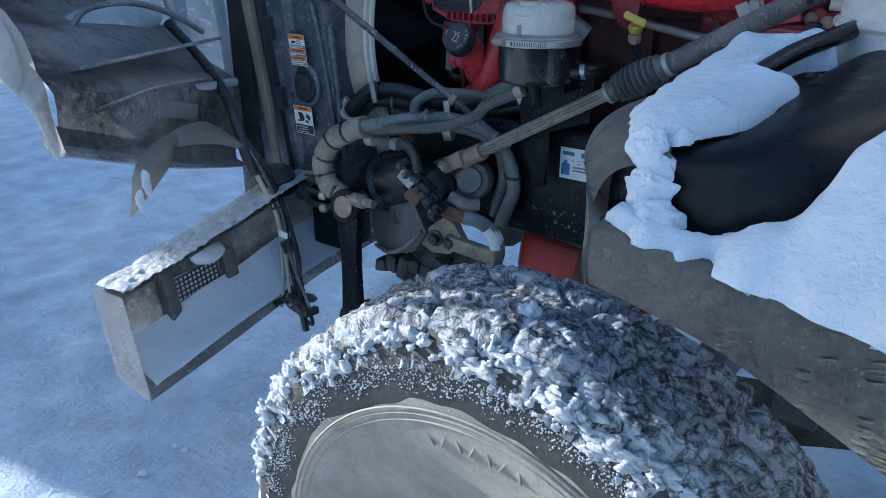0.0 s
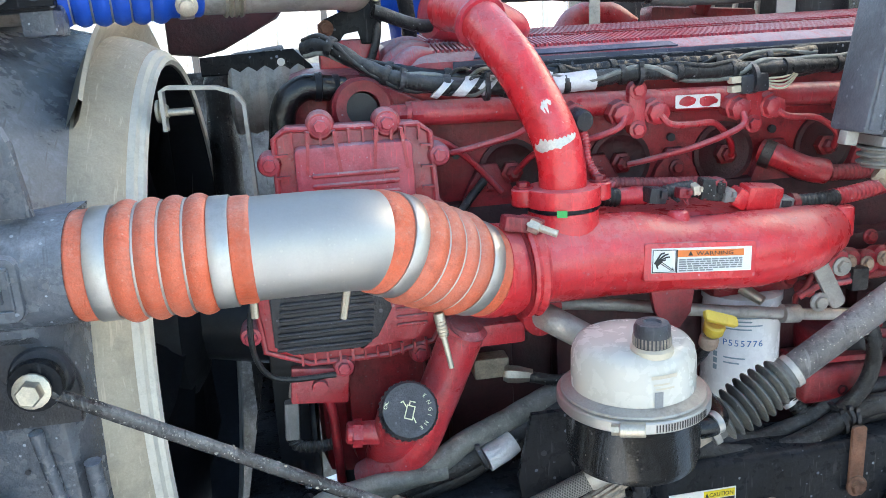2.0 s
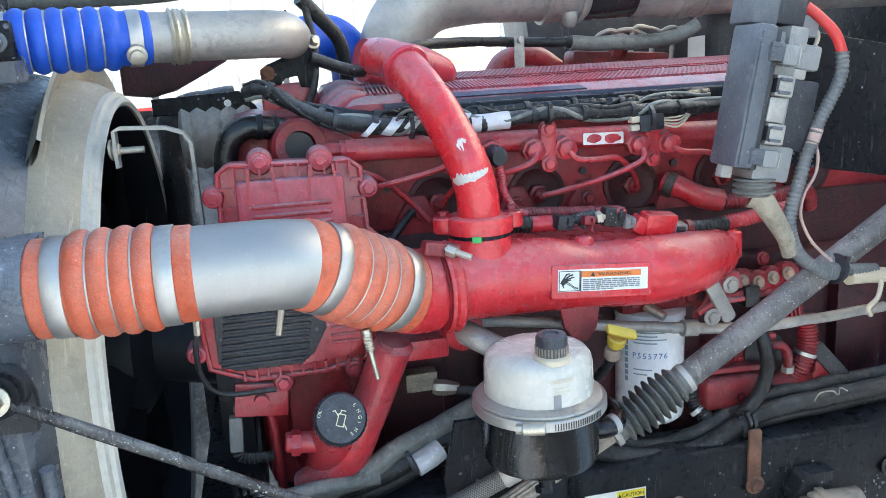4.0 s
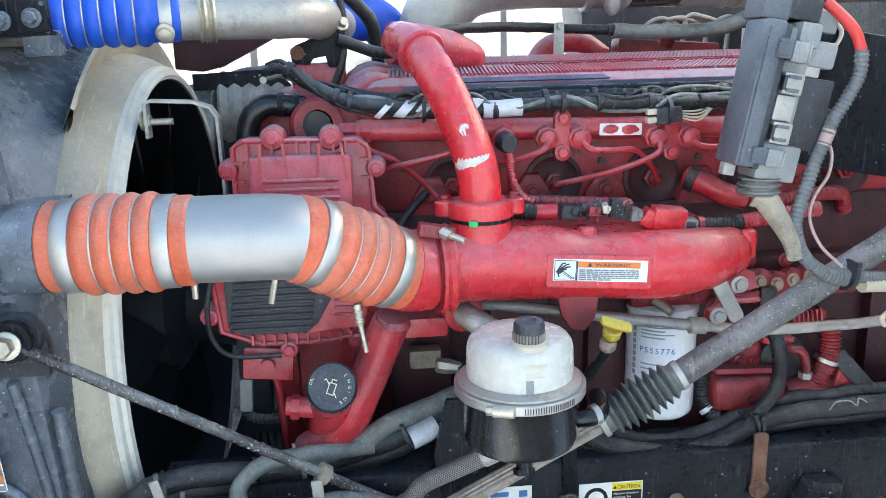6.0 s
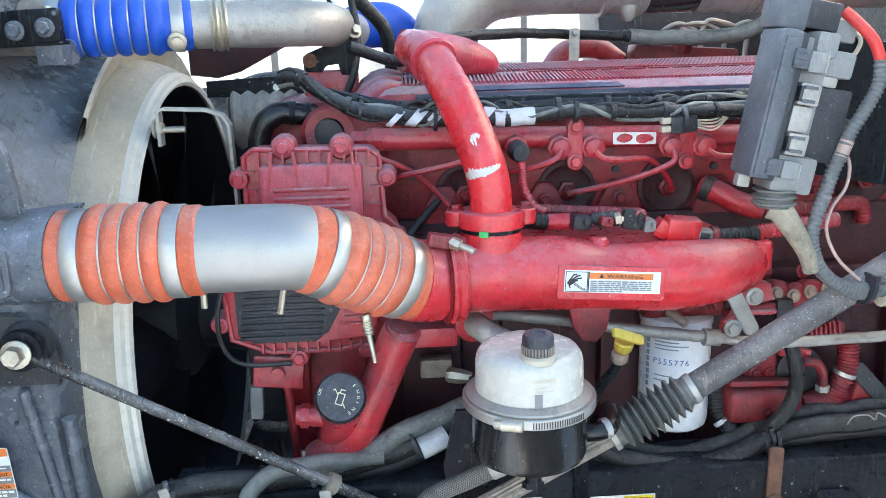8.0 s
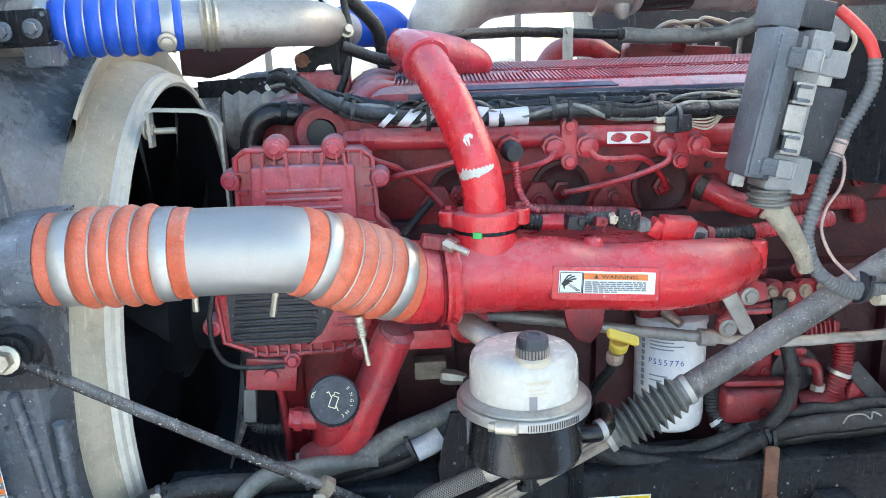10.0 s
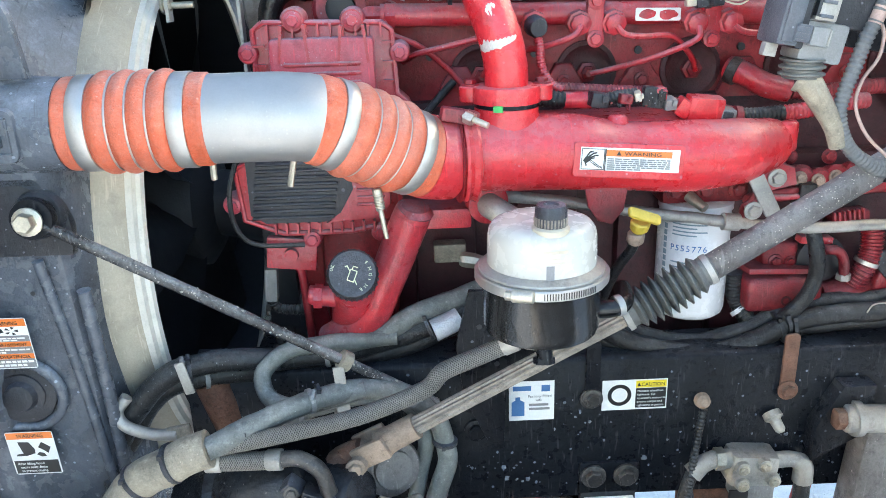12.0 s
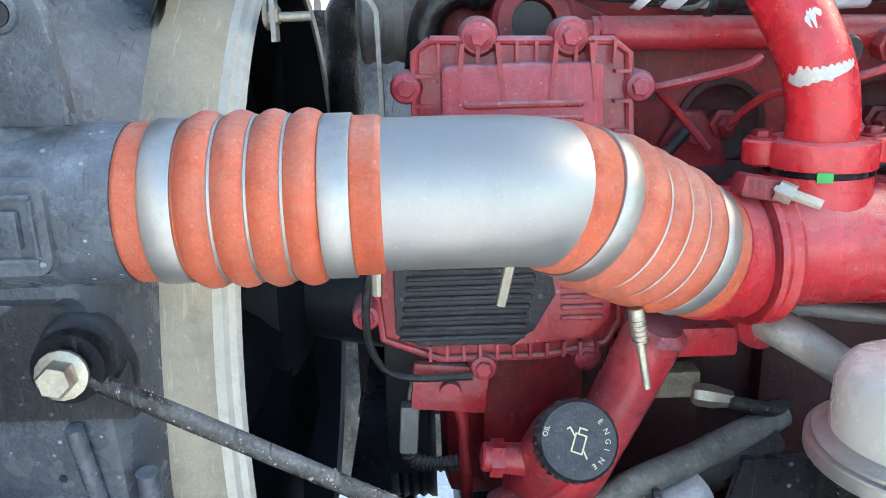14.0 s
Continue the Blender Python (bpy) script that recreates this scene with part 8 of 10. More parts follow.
# ---- steering ----
def build_steering():
    a, b, c, d = Vector((-0.285, -0.088, 1.046)), Vector((0.020, -0.098, 1.2165)), Vector((0.117, -0.094, 1.2715)), Vector((0.62, -0.075, 1.570))
    t = thing("steering_shaft", tuple(a), "dirty splined steering shaft with a rubber bellows", "steering shaft")
    ax = (b - a).normalized()
    bm = B()
    n = 28
    L = (b - a).length
    u, v, z = basis(ax)
    rings = []
    for h in (0, L):
        ring = []
        for i in range(n):
            r = 0.0135 if i % 2 else 0.0115
            an = 2 * math.pi * i / n
            ring.append(bm.verts.new(a + z * h + (u * math.cos(an) + v * math.sin(an)) * r))
        rings.append(ring)
    for i in range(n):
        bm.faces.new((rings[0][i], rings[0][(i + 1) % n], rings[1][(i + 1) % n], rings[1][i]))
    part("splined_shaft", bm, M["shaft"], t, "", 20)
    n = 9
    L = (c - b).length
    prof = [(0.015, -0.012), (0.019, -0.010), (0.019, 0.002)]
    for k in range(n):
        h = 0.006 + (L - 0.012) * k / n
        w = (L - 0.012) / n
        r = 0.026 + 0.006 * math.sin(math.pi * (k + 0.5) / n)
        prof += [(0.019, h), (r, h + w * 0.45), (r, h + w * 0.55)]
    prof += [(0.020, L - 0.004), (0.021, L + 0.010), (0.018, L + 0.012)]
    part("bellows", lathe(B(), prof, b, c - b, 30), M["bellows"], t, "grey dusty rubber bellows", 25)
    part("sleeve", lathe(B(), [(0.017, 0.004), (0.0185, 0.006), (0.0185, (d - c).length)], c, d - c, 24), M["shaft_tube"], t, "speckled grey steel sleeve")
    flecks(t, c.lerp(d, 0.03), c.lerp(d, 0.7), 0.0181, 380, 3, 0.0010, "pale mud splashes")
    for p, s in ((b, -1), (c, 1)):
        part("bellows_clamp", lathe(B(), [(0.0195, -0.004), (0.0215, -0.004), (0.0215, 0.004), (0.0195, 0.004)], p + ax * 0.006 * s, ax, 24), M["alu_dull"], t)
    # universal joint
    g = Vector((-0.395, -0.135, 0.985))
    yoke = part("yoke", tube(B(), [a + ax * 0.01, a - ax * 0.03, a - ax * 0.05], [0.019, 0.0195, 0.023], 16), M["rust_pink"], t, "rusty joint yoke")
    for s in (-1, 1):
        part("fork", box(B(), a - ax * 0.065 + Vector((0, s * 0.019, 0.004)), (0.055, 0.010, 0.034), (0, -30, -12), 0.004), M["rust_pink"], yoke)
    part("cross", lathe(B(), [(0.011, -0.030), (0.013, -0.028), (0.013, 0.028), (0.011, 0.030)], a - ax * 0.082, (0.1, 1, 0.1), 16), M["rust_pink"], yoke)
    part("fork", tube(B(), [a - ax * 0.078, a - ax * 0.115, g], [0.023, 0.026, 0.020], 12), M["rust"], yoke)
    bolt(yoke, a - ax * 0.085 + Vector((-0.004, -0.032, 0)), (0, -1, 0), 0.010, "rust_pink", 0.01)

    # gear housing: castings, valve block, ports and foot
    s = thing("steering_gear", (-0.45, -0.10, 0.80), "oily cast steering gear box bolted outside the rail", "steering gear")

    def rough_cast(bm, amount=0.006, freq=22):
        for q in bm.verts:
            q.co += Vector((noise.noise(q.co * freq), noise.noise(q.co * freq + Vector((5, 0, 0))), noise.noise(q.co * freq + Vector((0, 7, 0))))) * amount
        return bm

    bm = lathe(B(), [(0.05, -0.03), (0.070, -0.02), (0.074, 0.02), (0.078, 0.03), (0.078, 0.05), (0.066, 0.06), (0.060, 0.15), (0.04, 0.18), (0.02, 0.185)], (-0.585, -0.055, 0.905), (0.85, -0.30, 0.42), 30)
    part("cylinder_body", rough_cast(bm), M["oily"], s, "wet black gear cylinder", 40)
    bm = lathe(B(), [(0.055, 0), (0.090, 0.012), (0.095, 0.03), (0.090, 0.05), (0.070, 0.062), (0.045, 0.075), (0.03, 0.08)], (-0.500, -0.03, 0.865), (0.15, -1, 0.1), 32)
    part("sector_housing", rough_cast(bm, 0.008, 16), M["cast_iron"], s, "dusty cast sector housing", 40)
    bm = slab(B(), [(0, 0), (0.05, -0.035), (0.13, -0.01), (0.17, 0.045), (0.13, 0.12), (0.04, 0.13), (-0.01, 0.07)], (-0.585, -0.062, 0.775), (1, 0, 0.08), (0, 0, 1), 0.05, 0.014)
    part("lower_web", rough_cast(bm, 0.006, 14), M["shaft_tube"], s, "brown-grey cast web", 40)
    part("web_edge", tube(B(), [(-0.575, -0.112, 0.768), (-0.53, -0.117, 0.760), (-0.48, -0.117, 0.785), (-0.43, -0.112, 0.835)], 0.005, 8), M["shaft"], s)
    for k in range(8):
        an = 2 * math.pi * k / 8 + 0.3
        bolt(s, (-0.490 + 0.078 * math.cos(an), -0.083, 0.870 + 0.078 * math.sin(an)), (0.15, -1, 0.1), 0.008, "cast_iron")
    part("input_cover", rough_cast(lathe(B(), [(0.044, -0.05), (0.046, 0.0), (0.042, 0.012), (0.030, 0.016), (0.028, 0.024), (0.01, 0.025)], (-0.318, -0.070, 0.972), (0.35, -0.9, 0.25), 28), 0.003), M["shaft_tube"], s, "", 40)
    part("valve_body", rough_cast(lathe(B(), [(0.040, 0), (0.050, 0.01), (0.050, 0.08), (0.040, 0.11), (0.03, 0.115)], (-0.455, -0.085, 0.950), (0.9, -0.45, 0.15), 24), 0.006), M["oily"], s, "", 40)
    rnd = random.Random(21)
    for k in range(9):
        f = k / 8
        at = Vector((-0.440, -0.150, 1.000)).lerp(Vector((-0.335, -0.165, 0.932)), f) + Vector((rnd.uniform(-1, 1), rnd.uniform(-1, 0.3), rnd.uniform(-1, 1))) * 0.010
        part("valve_block", box(B(), at, (rnd.uniform(0.018, 0.034), 0.026, rnd.uniform(0.018, 0.032)), (rnd.uniform(-25, 25), 35 + rnd.uniform(-15, 15), rnd.uniform(-20, 20)), 0.004), M["oily" if k % 3 else "black_plastic"], s)
        if k % 2 == 0:
            bolt(s, at + Vector((0, -0.016, 0)), (0.1, -1, 0.25), 0.007, "cast_iron")
    part("grey_plate", box(B(), (-0.420, -0.176, 0.982), (0.040, 0.008, 0.026), (0, 40, 10), 0.003), M["alu_dull"], s)
    part("rust_patch", rough_cast(box(B(), (-0.404, -0.170, 0.944), (0.040, 0.016, 0.034), (0, 35, 8), 0.008), 0.005, 40), M["rust"], s, "bright rusty casting face")
    for p, ax in (((-0.352, -0.180, 0.945), (0.3, -1, 0.2)), ((-0.338, -0.178, 0.922), (0.4, -1, -0.1))):
        part("port_fitting", lathe(B(), [(0.013, 0), (0.016, 0.004), (0.016, 0.014), (0.011, 0.018), (0.008, 0.019)], p, ax, 6), M["oily"], s)
    part("crimp", cyl(B(), (-0.60, -0.182, 0.905), (-0.535, -0.19, 0.908), 0.017, bevel=0.003), M["shaft"], s)
    part("crimp_end", cyl(B(), (-0.54, -0.19, 0.908), (-0.505, -0.193, 0.909), 0.012, 0.010), M["hose_tan"], s)
    # brown lines to the hose with a white sleeve
    part("brown_line", tube(B(), [(-0.350, -0.150, 0.925), (-0.325, -0.145, 0.915), (-0.29, -0.132, 0.906)], [0.013, 0.016, 0.014], 12), M["rust"], s)
    part("brown_line", tube(B(), [(-0.335, -0.125, 0.945), (-0.30, -0.12, 0.932), (-0.275, -0.10, 0.93)], [0.014, 0.016, 0.013], 12), M["shaft"], s)
    part("drop_hose", tube(B(), [(-0.292, -0.132, 0.906), (-0.262, -0.120, 0.900), (-0.232, -0.104, 0.872), (-0.222, -0.10, 0.83), (-0.232, -0.105, 0.795)], 0.0155, 14), M["hose_grey"], s)
    part("white_sleeve", tube(B(), [(-0.245, -0.110, 0.886), (-0.230, -0.103, 0.866), (-0.224, -0.10, 0.840)], 0.0168, 14), M["paper"], s, "white printed hose sleeve")
    part("hose_end", tube(B(), [(-0.230, -0.105, 0.797), (-0.245, -0.110, 0.775), (-0.262, -0.112, 0.762)], [0.019, 0.020, 0.016], 12), M["rust"], s, "rusty hose end")
    # mud-caked foot
    bm = slab(B(), [(0, 0), (0.094, 0.076), (0.120, 0.065), (0.150, 0.022), (0.105, -0.018), (0.06, -0.024)], (-0.467, -0.078, 0.807), (1, 0, 0), (0, 0, 1), 0.022, 0.006)
    part("foot", rough_cast(bm, 0.004), M["hose_tan"], s, "mud-caked mounting foot")
    part("foot_bar", box(B(), (-0.285, -0.105, 0.822), (0.13, 0.022, 0.034), (0, 2, -3), 0.004), M["hose_tan"], s)
    for x in (-0.396, -0.352):
        bolt(s, (x, -0.102, 0.824), (0.1, -1, 0), 0.014, "cast_iron", 0.016)
    for k in range(7):
        part("cast_lug", rough_cast(box(B(), (-0.60 + 0.037 * k, -0.05, 0.690 + 0.004 * k + 0.012 * (k % 2)), (0.034, 0.05, 0.036 + 0.012 * (k % 3)), (0, 8 * (k % 3), 0), 0.008), 0.008, 26), M["cast_iron"], s)

    # pitman arm and drag link
    p = thing("pitman_arm", (-0.555, -0.23, 0.60), "heavy forged pitman arm hanging from the steering gear", "pitman arm")
    bm = B()
    top, bot = Vector((-0.594, -0.184, 0.885)), Vector((-0.545, -0.235, 0.625))
    rows = []
    for k in range(9):
        f = k / 8
        w = 0.036 - 0.008 * math.sin(math.pi * f) - 0.006 * f
        q = top.lerp(bot, f)
        rows.append([bm.verts.new(q + Vector((dx * w, dy * 0.012, 0))) for dx, dy in ((-1, 1), (-1, -0.6), (-0.8, -1), (0.8, -1), (1, -0.6), (1, 1))])
    for m, n2 in zip(rows, rows[1:]):
        for i in range(6):
            bm.faces.new((m[i], m[(i + 1) % 6], n2[(i + 1) % 6], n2[i]))
    bm.faces.new(rows[0])
    bm.faces.new(rows[-1])
    lathe(bm, [(0.040, -0.016), (0.042, -0.012), (0.042, 0.014), (0.038, 0.018)], top, (0.1, -1, 0.15), 28)
    lathe(bm, [(0.030, -0.02), (0.034, -0.014), (0.034, 0.012), (0.028, 0.018)], bot, (0.1, -1, 0.15), 24)
    part("arm", bm, M["black_paint"], p)
    part("spindle_end", lathe(B(), [(0.026, 0.0), (0.026, 0.004), (0.006, 0.005)], top + Vector((0.0018, -0.0185, 0.003)), (0.1, -1, 0.15), 20), M["rust_pink"], p, "rusty spindle end")
    part("spindle_shaft", cyl(B(), top, top + Vector((0.02, 0.14, 0)), 0.026), M["cast_iron"], p)
    part("ball_nut", lathe(B(), [(0.017, 0), (0.017, 0.018), (0.010, 0.020)], bot + Vector((0.002, -0.018, 0.0)), (0.1, -1, 0.15), 6), M["rust"], p)
    dl = thing("drag_link", (-0.40, -0.20, 0.62), "dark steel drag link running back to the wheel", "drag link")
    part("tube", tube(B(), [bot + Vector((0.02, 0.03, 0.01)), (-0.46, -0.20, 0.655), (-0.33, -0.21, 0.668), (-0.15, -0.24, 0.655), (0.10, -0.30, 0.63)], 0.0215, 16), M["cast_iron"], dl)
    part("ball_joint", lathe(B(), [(0.022, -0.02), (0.03, -0.012), (0.03, 0.012), (0.02, 0.025)], bot + Vector((0.015, 0.035, 0.005)), (0.1, -1, 0.1), 18), M["rust"], dl)
    # front axle beam and leaf spring, below the rail
    axl = thing("front_axle", (0.13, 0.3, 0.45), "black front axle beam under the chassis", "axle")
    part("beam", box(B(), (0.12, 0.40, 0.40), (0.09, 1.7, 0.11), bevel=0.012), M["cast_iron"], axl)
    sp = thing("leaf_spring", (-0.2, 0.06, 0.5), "dark leaf spring under the frame rail", "leaf spring")
    for k in range(4):
        bm = sweep(B(), spline([(-0.62 + 0.09 * k, 0.06, 0.665 - 0.022 * k), (-0.30, 0.06, 0.60 - 0.022 * k), (0.12, 0.06, 0.545 - 0.022 * k), (0.85 - 0.09 * k, 0.06, 0.68 - 0.022 * k)], 8), [0.05] * 25, 4, flat=0.2)
        for q in bm.verts:
            pass
        part("leaf", bm, M["cast_iron"], sp)
    bm = tube(B(), [(-0.52, 0.0, 0.70), (-0.45, -0.03, 0.735), (-0.38, 0.02, 0.72), (-0.30, 0.0, 0.74)], [0.03, 0.045, 0.04, 0.03], 12)
    for q in bm.verts:
        q.co += Vector((noise.noise(q.co * 25), noise.noise(q.co * 25 + Vector((3, 0, 0))), noise.noise(q.co * 25 + Vector((0, 0, 3))))) * 0.012
    solid("spring_hanger", bm, M["cast_iron"], "grimy cast spring hanger below the steering gear", "bracket", angle=60)


build_steering()


# ---- diagonal support strut ----
def build_strut():
    a, b = Vector((-0.700, -0.165, 1.392)), Vector((-0.245, -0.028, 1.050))
    t = thing("radiator_strut", tuple(b), "scuffed black radiator support strut with a large bolt", "strut")
    line = [a.lerp(b, k / 24) for k in range(25)]
    part("rod", sweep(B(), line, [0.0068 + 0.0010 * min(1, k / 3) for k in range(25)], 14), M["scuffed"], t)
    flecks(t, a.lerp(b, 0.05), b, 0.0074, 240, 8, 0.0010, "white chips in the paint", (0, -0.6, 1))
    part("eye", lathe(B(), [(0.012, -0.010), (0.024, -0.009), (0.026, 0), (0.024, 0.009), (0.012, 0.010)], a + Vector((-0.012, 0.004, 0.008)), (0.1, -1, 0.1), 22), M["black_paint"], t)
    bolt(t, (-0.711, -0.178, 1.401), (0.1, -1, 0.12), 0.0118, "zinc", 0.018)
    # wire bracket on the strut
    q = Vector((-0.372, -0.068, 1.148))
    part("strut_clip", lathe(B(), [(0.0115, -0.008), (0.0145, -0.007), (0.0145, 0.007), (0.0115, 0.008)], q, b - a, 16), M["hose_tan"], t)
    part("hanger", box(B(), q + Vector((-0.006, -0.012, -0.045)), (0.016, 0.005, 0.085), (0, -4, 0), 0.002), M["alu_dull"], t)
    part("hanger_loop", lathe(B(), [(0.018, -0.009), (0.020, -0.009), (0.020, 0.009), (0.018, 0.009)], q + Vector((-0.01, 0.0, -0.075)), (1, 0.3, 0), 20), M["alu_dull"], t)
    for p, h in (((-0.592, -0.085, 1.14), 0.05),):
        part("hose_stay", box(B(), (p[0], p[1], p[2]), (0.014, 0.004, h), (0, -12, 0), 0.002), M["alu_dull"], t)
    # wire hook at the bottom of the ring
    h = thing("hose_hook", (-0.66, -0.08, 1.05), "bent steel hose hook with a tan plate", "bracket")
    part("hook", tube(B(), [(-0.675, -0.085, 1.115), (-0.690, -0.09, 1.095), (-0.680, -0.095, 1.075), (-0.645, -0.098, 1.062), (-0.610, -0.098, 1.060)], 0.0085, 10), M["alu_dull"], h)
    part("plate", box(B(), (-0.605, -0.096, 1.052), (0.034, 0.010, 0.040), (0, -10, 0), 0.003), M["hose_tan"], h)
    part("brown_sleeve", cyl(B(), (-0.585, 0.0, 1.095), (-0.565, 0.02, 1.01), 0.025, 0.03), M["rust"], h)
    hose("tan_tail_hose", [(-0.705, -0.06, 1.03), (-0.715, -0.08, 0.98), (-0.72, -0.10, 0.95), (-0.71, -0.12, 0.92)], 0.014, "rubber", "black hose end going down beside the tank", "hose", 0.02)
    # fittings at the lower edge of the tank
    f = thing("tank_fittings", (-0.74, -0.11, 0.86), "cluster of small lines and brass fittings under the tank", "fittings")
    for k in range(4):
        z = 0.935 - 0.032 * k
        part("line", tube(B(), [(-0.80, -0.12, z), (-0.76, -0.13, z), (-0.72, -0.135, z + 0.004), (-0.68, -0.13, z + 0.012)], 0.009, 10), M["cast_iron"], f)
        part("brass_fitting", lathe(B(), [(0.009, 0), (0.013, 0.004), (0.013, 0.014), (0.008, 0.018)], (-0.715, -0.142, z + 0.004), (0.2, -1, 0.3), 6), M["zinc"], f)
    part("boot", lathe(B(), [(0.03, 0), (0.05, 0.02), (0.045, 0.06), (0.02, 0.08)], (-0.86, -0.16, 0.86), (0.2, -0.3, 1), 16), M["rubber"], f)
    part("tank_foot", box(B(), (-0.74, -0.06, 0.80), (0.12, 0.10, 0.16), bevel=0.01), M["black_paint"], f)


build_strut()


def build_dipstick():
    t = thing("dipstick", (0.04, -0.03, 1.20), "dipstick tube with a yellow plastic handle", "dipstick")
    part("tube", tube(B(), [(0.036, -0.055, 1.325), (0.034, -0.04, 1.29), (0.022, 0.0, 1.24), (0.015, 0.06, 1.16)], 0.0075, 10), M["rubber"], t)
    part("collar", lathe(B(), [(0.009, 0), (0.012, 0.004), (0.012, 0.014), (0.010, 0.018)], (0.034, -0.050, 1.300), (0, -0.3, 1), 18), M["rust_pink"], t)
    part("handle_cup", lathe(B(), [(0.008, 0), (0.0125, 0.005), (0.0135, 0.015), (0.011, 0.017)], (0.036, -0.056, 1.318), (0.1, -0.3, 1), 24), M["yellow"], t)
    tab = part("handle", slab(B(), rounded(0.046, 0.014, 0.005), (0.039, -0.068, 1.343), (0.94, 0, -0.33), (0.10, 0.55, 0.80), 0.006, 0.0018), M["yellow"], t, "yellow plastic handle tab")
    for k in (-1, 1):
        part("handle_rib", box(B(), Vector((0.039, -0.073, 1.345)) + Vector((0.94, 0, -0.33)) * 0.014 * k, (0.014, 0.003, 0.010), (-30, 19, 0), 0.001), M["yellow"], tab)
    # red bracket and strap that hold the fuel tube
    b = thing("tube_bracket", (0.0, -0.02, 1.32), "red steel bracket below the intake manifold", "bracket")
    part("plate", slab(B(), [(0, 0), (0.06, 0), (0.055, -0.035), (0.040, -0.055), (0.02, -0.05), (0.006, -0.03)], (-0.032, -0.018, 1.375), (1, 0, 0), (0, 0, 1), 0.008, 0.002), M["red_grimy_shade"], b)
    c = thing("tube_clip", (0.2, 0.0, 1.31), "galvanised strap clip holding the fuel tube to the manifold", "bracket")
    part("strap", slab(B(), rounded(0.022, 0.075, 0.008), (0.222, -0.012, 1.352), (1, 0, 0.55), (-0.55, 0, 1), 0.006, 0.001), M["alu_dull"], c)
    part("loop", lathe(B(), [(0.010, -0.012), (0.013, -0.012), (0.013, 0.012), (0.010, 0.012)], (0.195, 0.024, 1.300), (1, 0, -0.1), 18), M["alu_dull"], c)
    bolt(c, (0.236, -0.020, 1.376), (0, -1, 0), 0.009, "alu_dull")
    bolt(c, (0.207, -0.020, 1.330), (0, -1, 0), 0.009, "alu_dull")
    # elbow port of the lower engine, below the v-band
    e = thing("coolant_port", (-0.18, 0.03, 1.30), "red flanged port with a dull elbow below the manifold", "port")
    part("flange", lathe(B(), [(0.030, 0), (0.030, 0.016), (0.02, 0.02)], (-0.165, 0.03, 1.345), (0.3, -1, 0), 24), M["red"], e)
    part("elbow", tube(B(), [(-0.165, 0.02, 1.345), (-0.15, -0.005, 1.34), (-0.125, -0.012, 1.325), (-0.09, 0.0, 1.30)], 0.018, 14), M["alu_dull"], e)
    part("shelf", box(B(), (-0.235, 0.06, 1.325), (0.10, 0.10, 0.03), bevel=0.006), M["red"], e)
    s = thing("block_sensor", (-0.22, 0.08, 1.24), "brass sensor and black lead on the engine block", "sensor")
    part("base", box(B(), (-0.215, 0.10, 1.245), (0.05, 0.03, 0.03), (0, 0, 0), 0.004), M["hose_tan"], s)
    part("sensor", lathe(B(), [(0.010, 0), (0.013, 0.005), (0.013, 0.02), (0.009, 0.04)], (-0.20, 0.08, 1.238), (1, -0.2, -0.1), 8), M["zinc"], s)
    part("lead", tube(B(), [(-0.165, 0.07, 1.233), (-0.13, 0.06, 1.228), (-0.10, 0.08, 1.22)], 0.008, 10), M["rubber"], s)
    # connector hanging by the breather
    k = thing("hanging_sensor", (-0.51, 0.10, 1.17), "small grey connector hanging below the breather cover", "connector")
    part("upper", box(B(), (-0.487, 0.09, 1.255), (0.012, 0.012, 0.035), (0, 12, 0), 0.003), M["alu_dull"], k)
    part("body", box(B(), (-0.495, 0.09, 1.205), (0.020, 0.018, 0.055), (0, 4, 0), 0.004), M["connector"], k)
    part("lead", ribbed(B(), [(-0.497, 0.09, 1.178), (-0.490, 0.09, 1.165), (-0.465, 0.09, 1.160), (-0.435, 0.09, 1.162)], 0.009, 0.006, 0.0015), M["rubber"], k)
    # fuel pump area at the rear
    f = thing("fuel_pump", (0.40, 0.12, 1.30), "grimy red fuel pump with bolts and small pipes", "fuel pump")
    bm = box(B(), (0.304, 0.100, 1.166), (0.120, 0.100, 0.056), (0, 0, 0), 0.014, 4)
    lower = part("lower_body", bm, M["red_grimy_shade"], f)
    part("top_plate", box(B(), (0.300, 0.088, 1.201), (0.110, 0.064, 0.010), (-6, 2, 0), 0.004), M["red_grimy_shade"], lower)
    part("cast_mark", lathe(B(), [(0.005, 0), (0.005, 0.002), (0.008, 0.002), (0.008, 0)], (0.305, 0.050, 1.158), (0, -1, 0), 18, cap=False), M["red_dark"], lower)
    upper = part("upper_body", box(B(), (0.306, 0.125, 1.218), (0.057, 0.08, 0.046), (0, -4, 0), 0.008, 3), M["red_grimy_shade"], f)
    bolt(upper, (0.297, 0.084, 1.212), (0, -1, 0), 0.008, "red_grimy_shade")
    bolt(upper, (0.321, 0.084, 1.211), (0, -1, 0), 0.006, "red_grimy_shade")
    # near-black cylinder put in for the shade between the pump bodies
    part("drum", lathe(B(), [(0.030, 0), (0.038, 0.004), (0.038, 0.05)], (0.367, 0.075, 1.214), (0, 1, 0), 28), M["void"], f, "near-black filler for the shade between pump parts")
    part("pump_pipe", tube(B(), [(0.358, 0.080, 1.235), (0.364, 0.060, 1.237), (0.380, 0.055, 1.235), (0.391, 0.055, 1.217), (0.396, 0.060, 1.187)], 0.0078, 12), M["red_grimy_shade"], f)
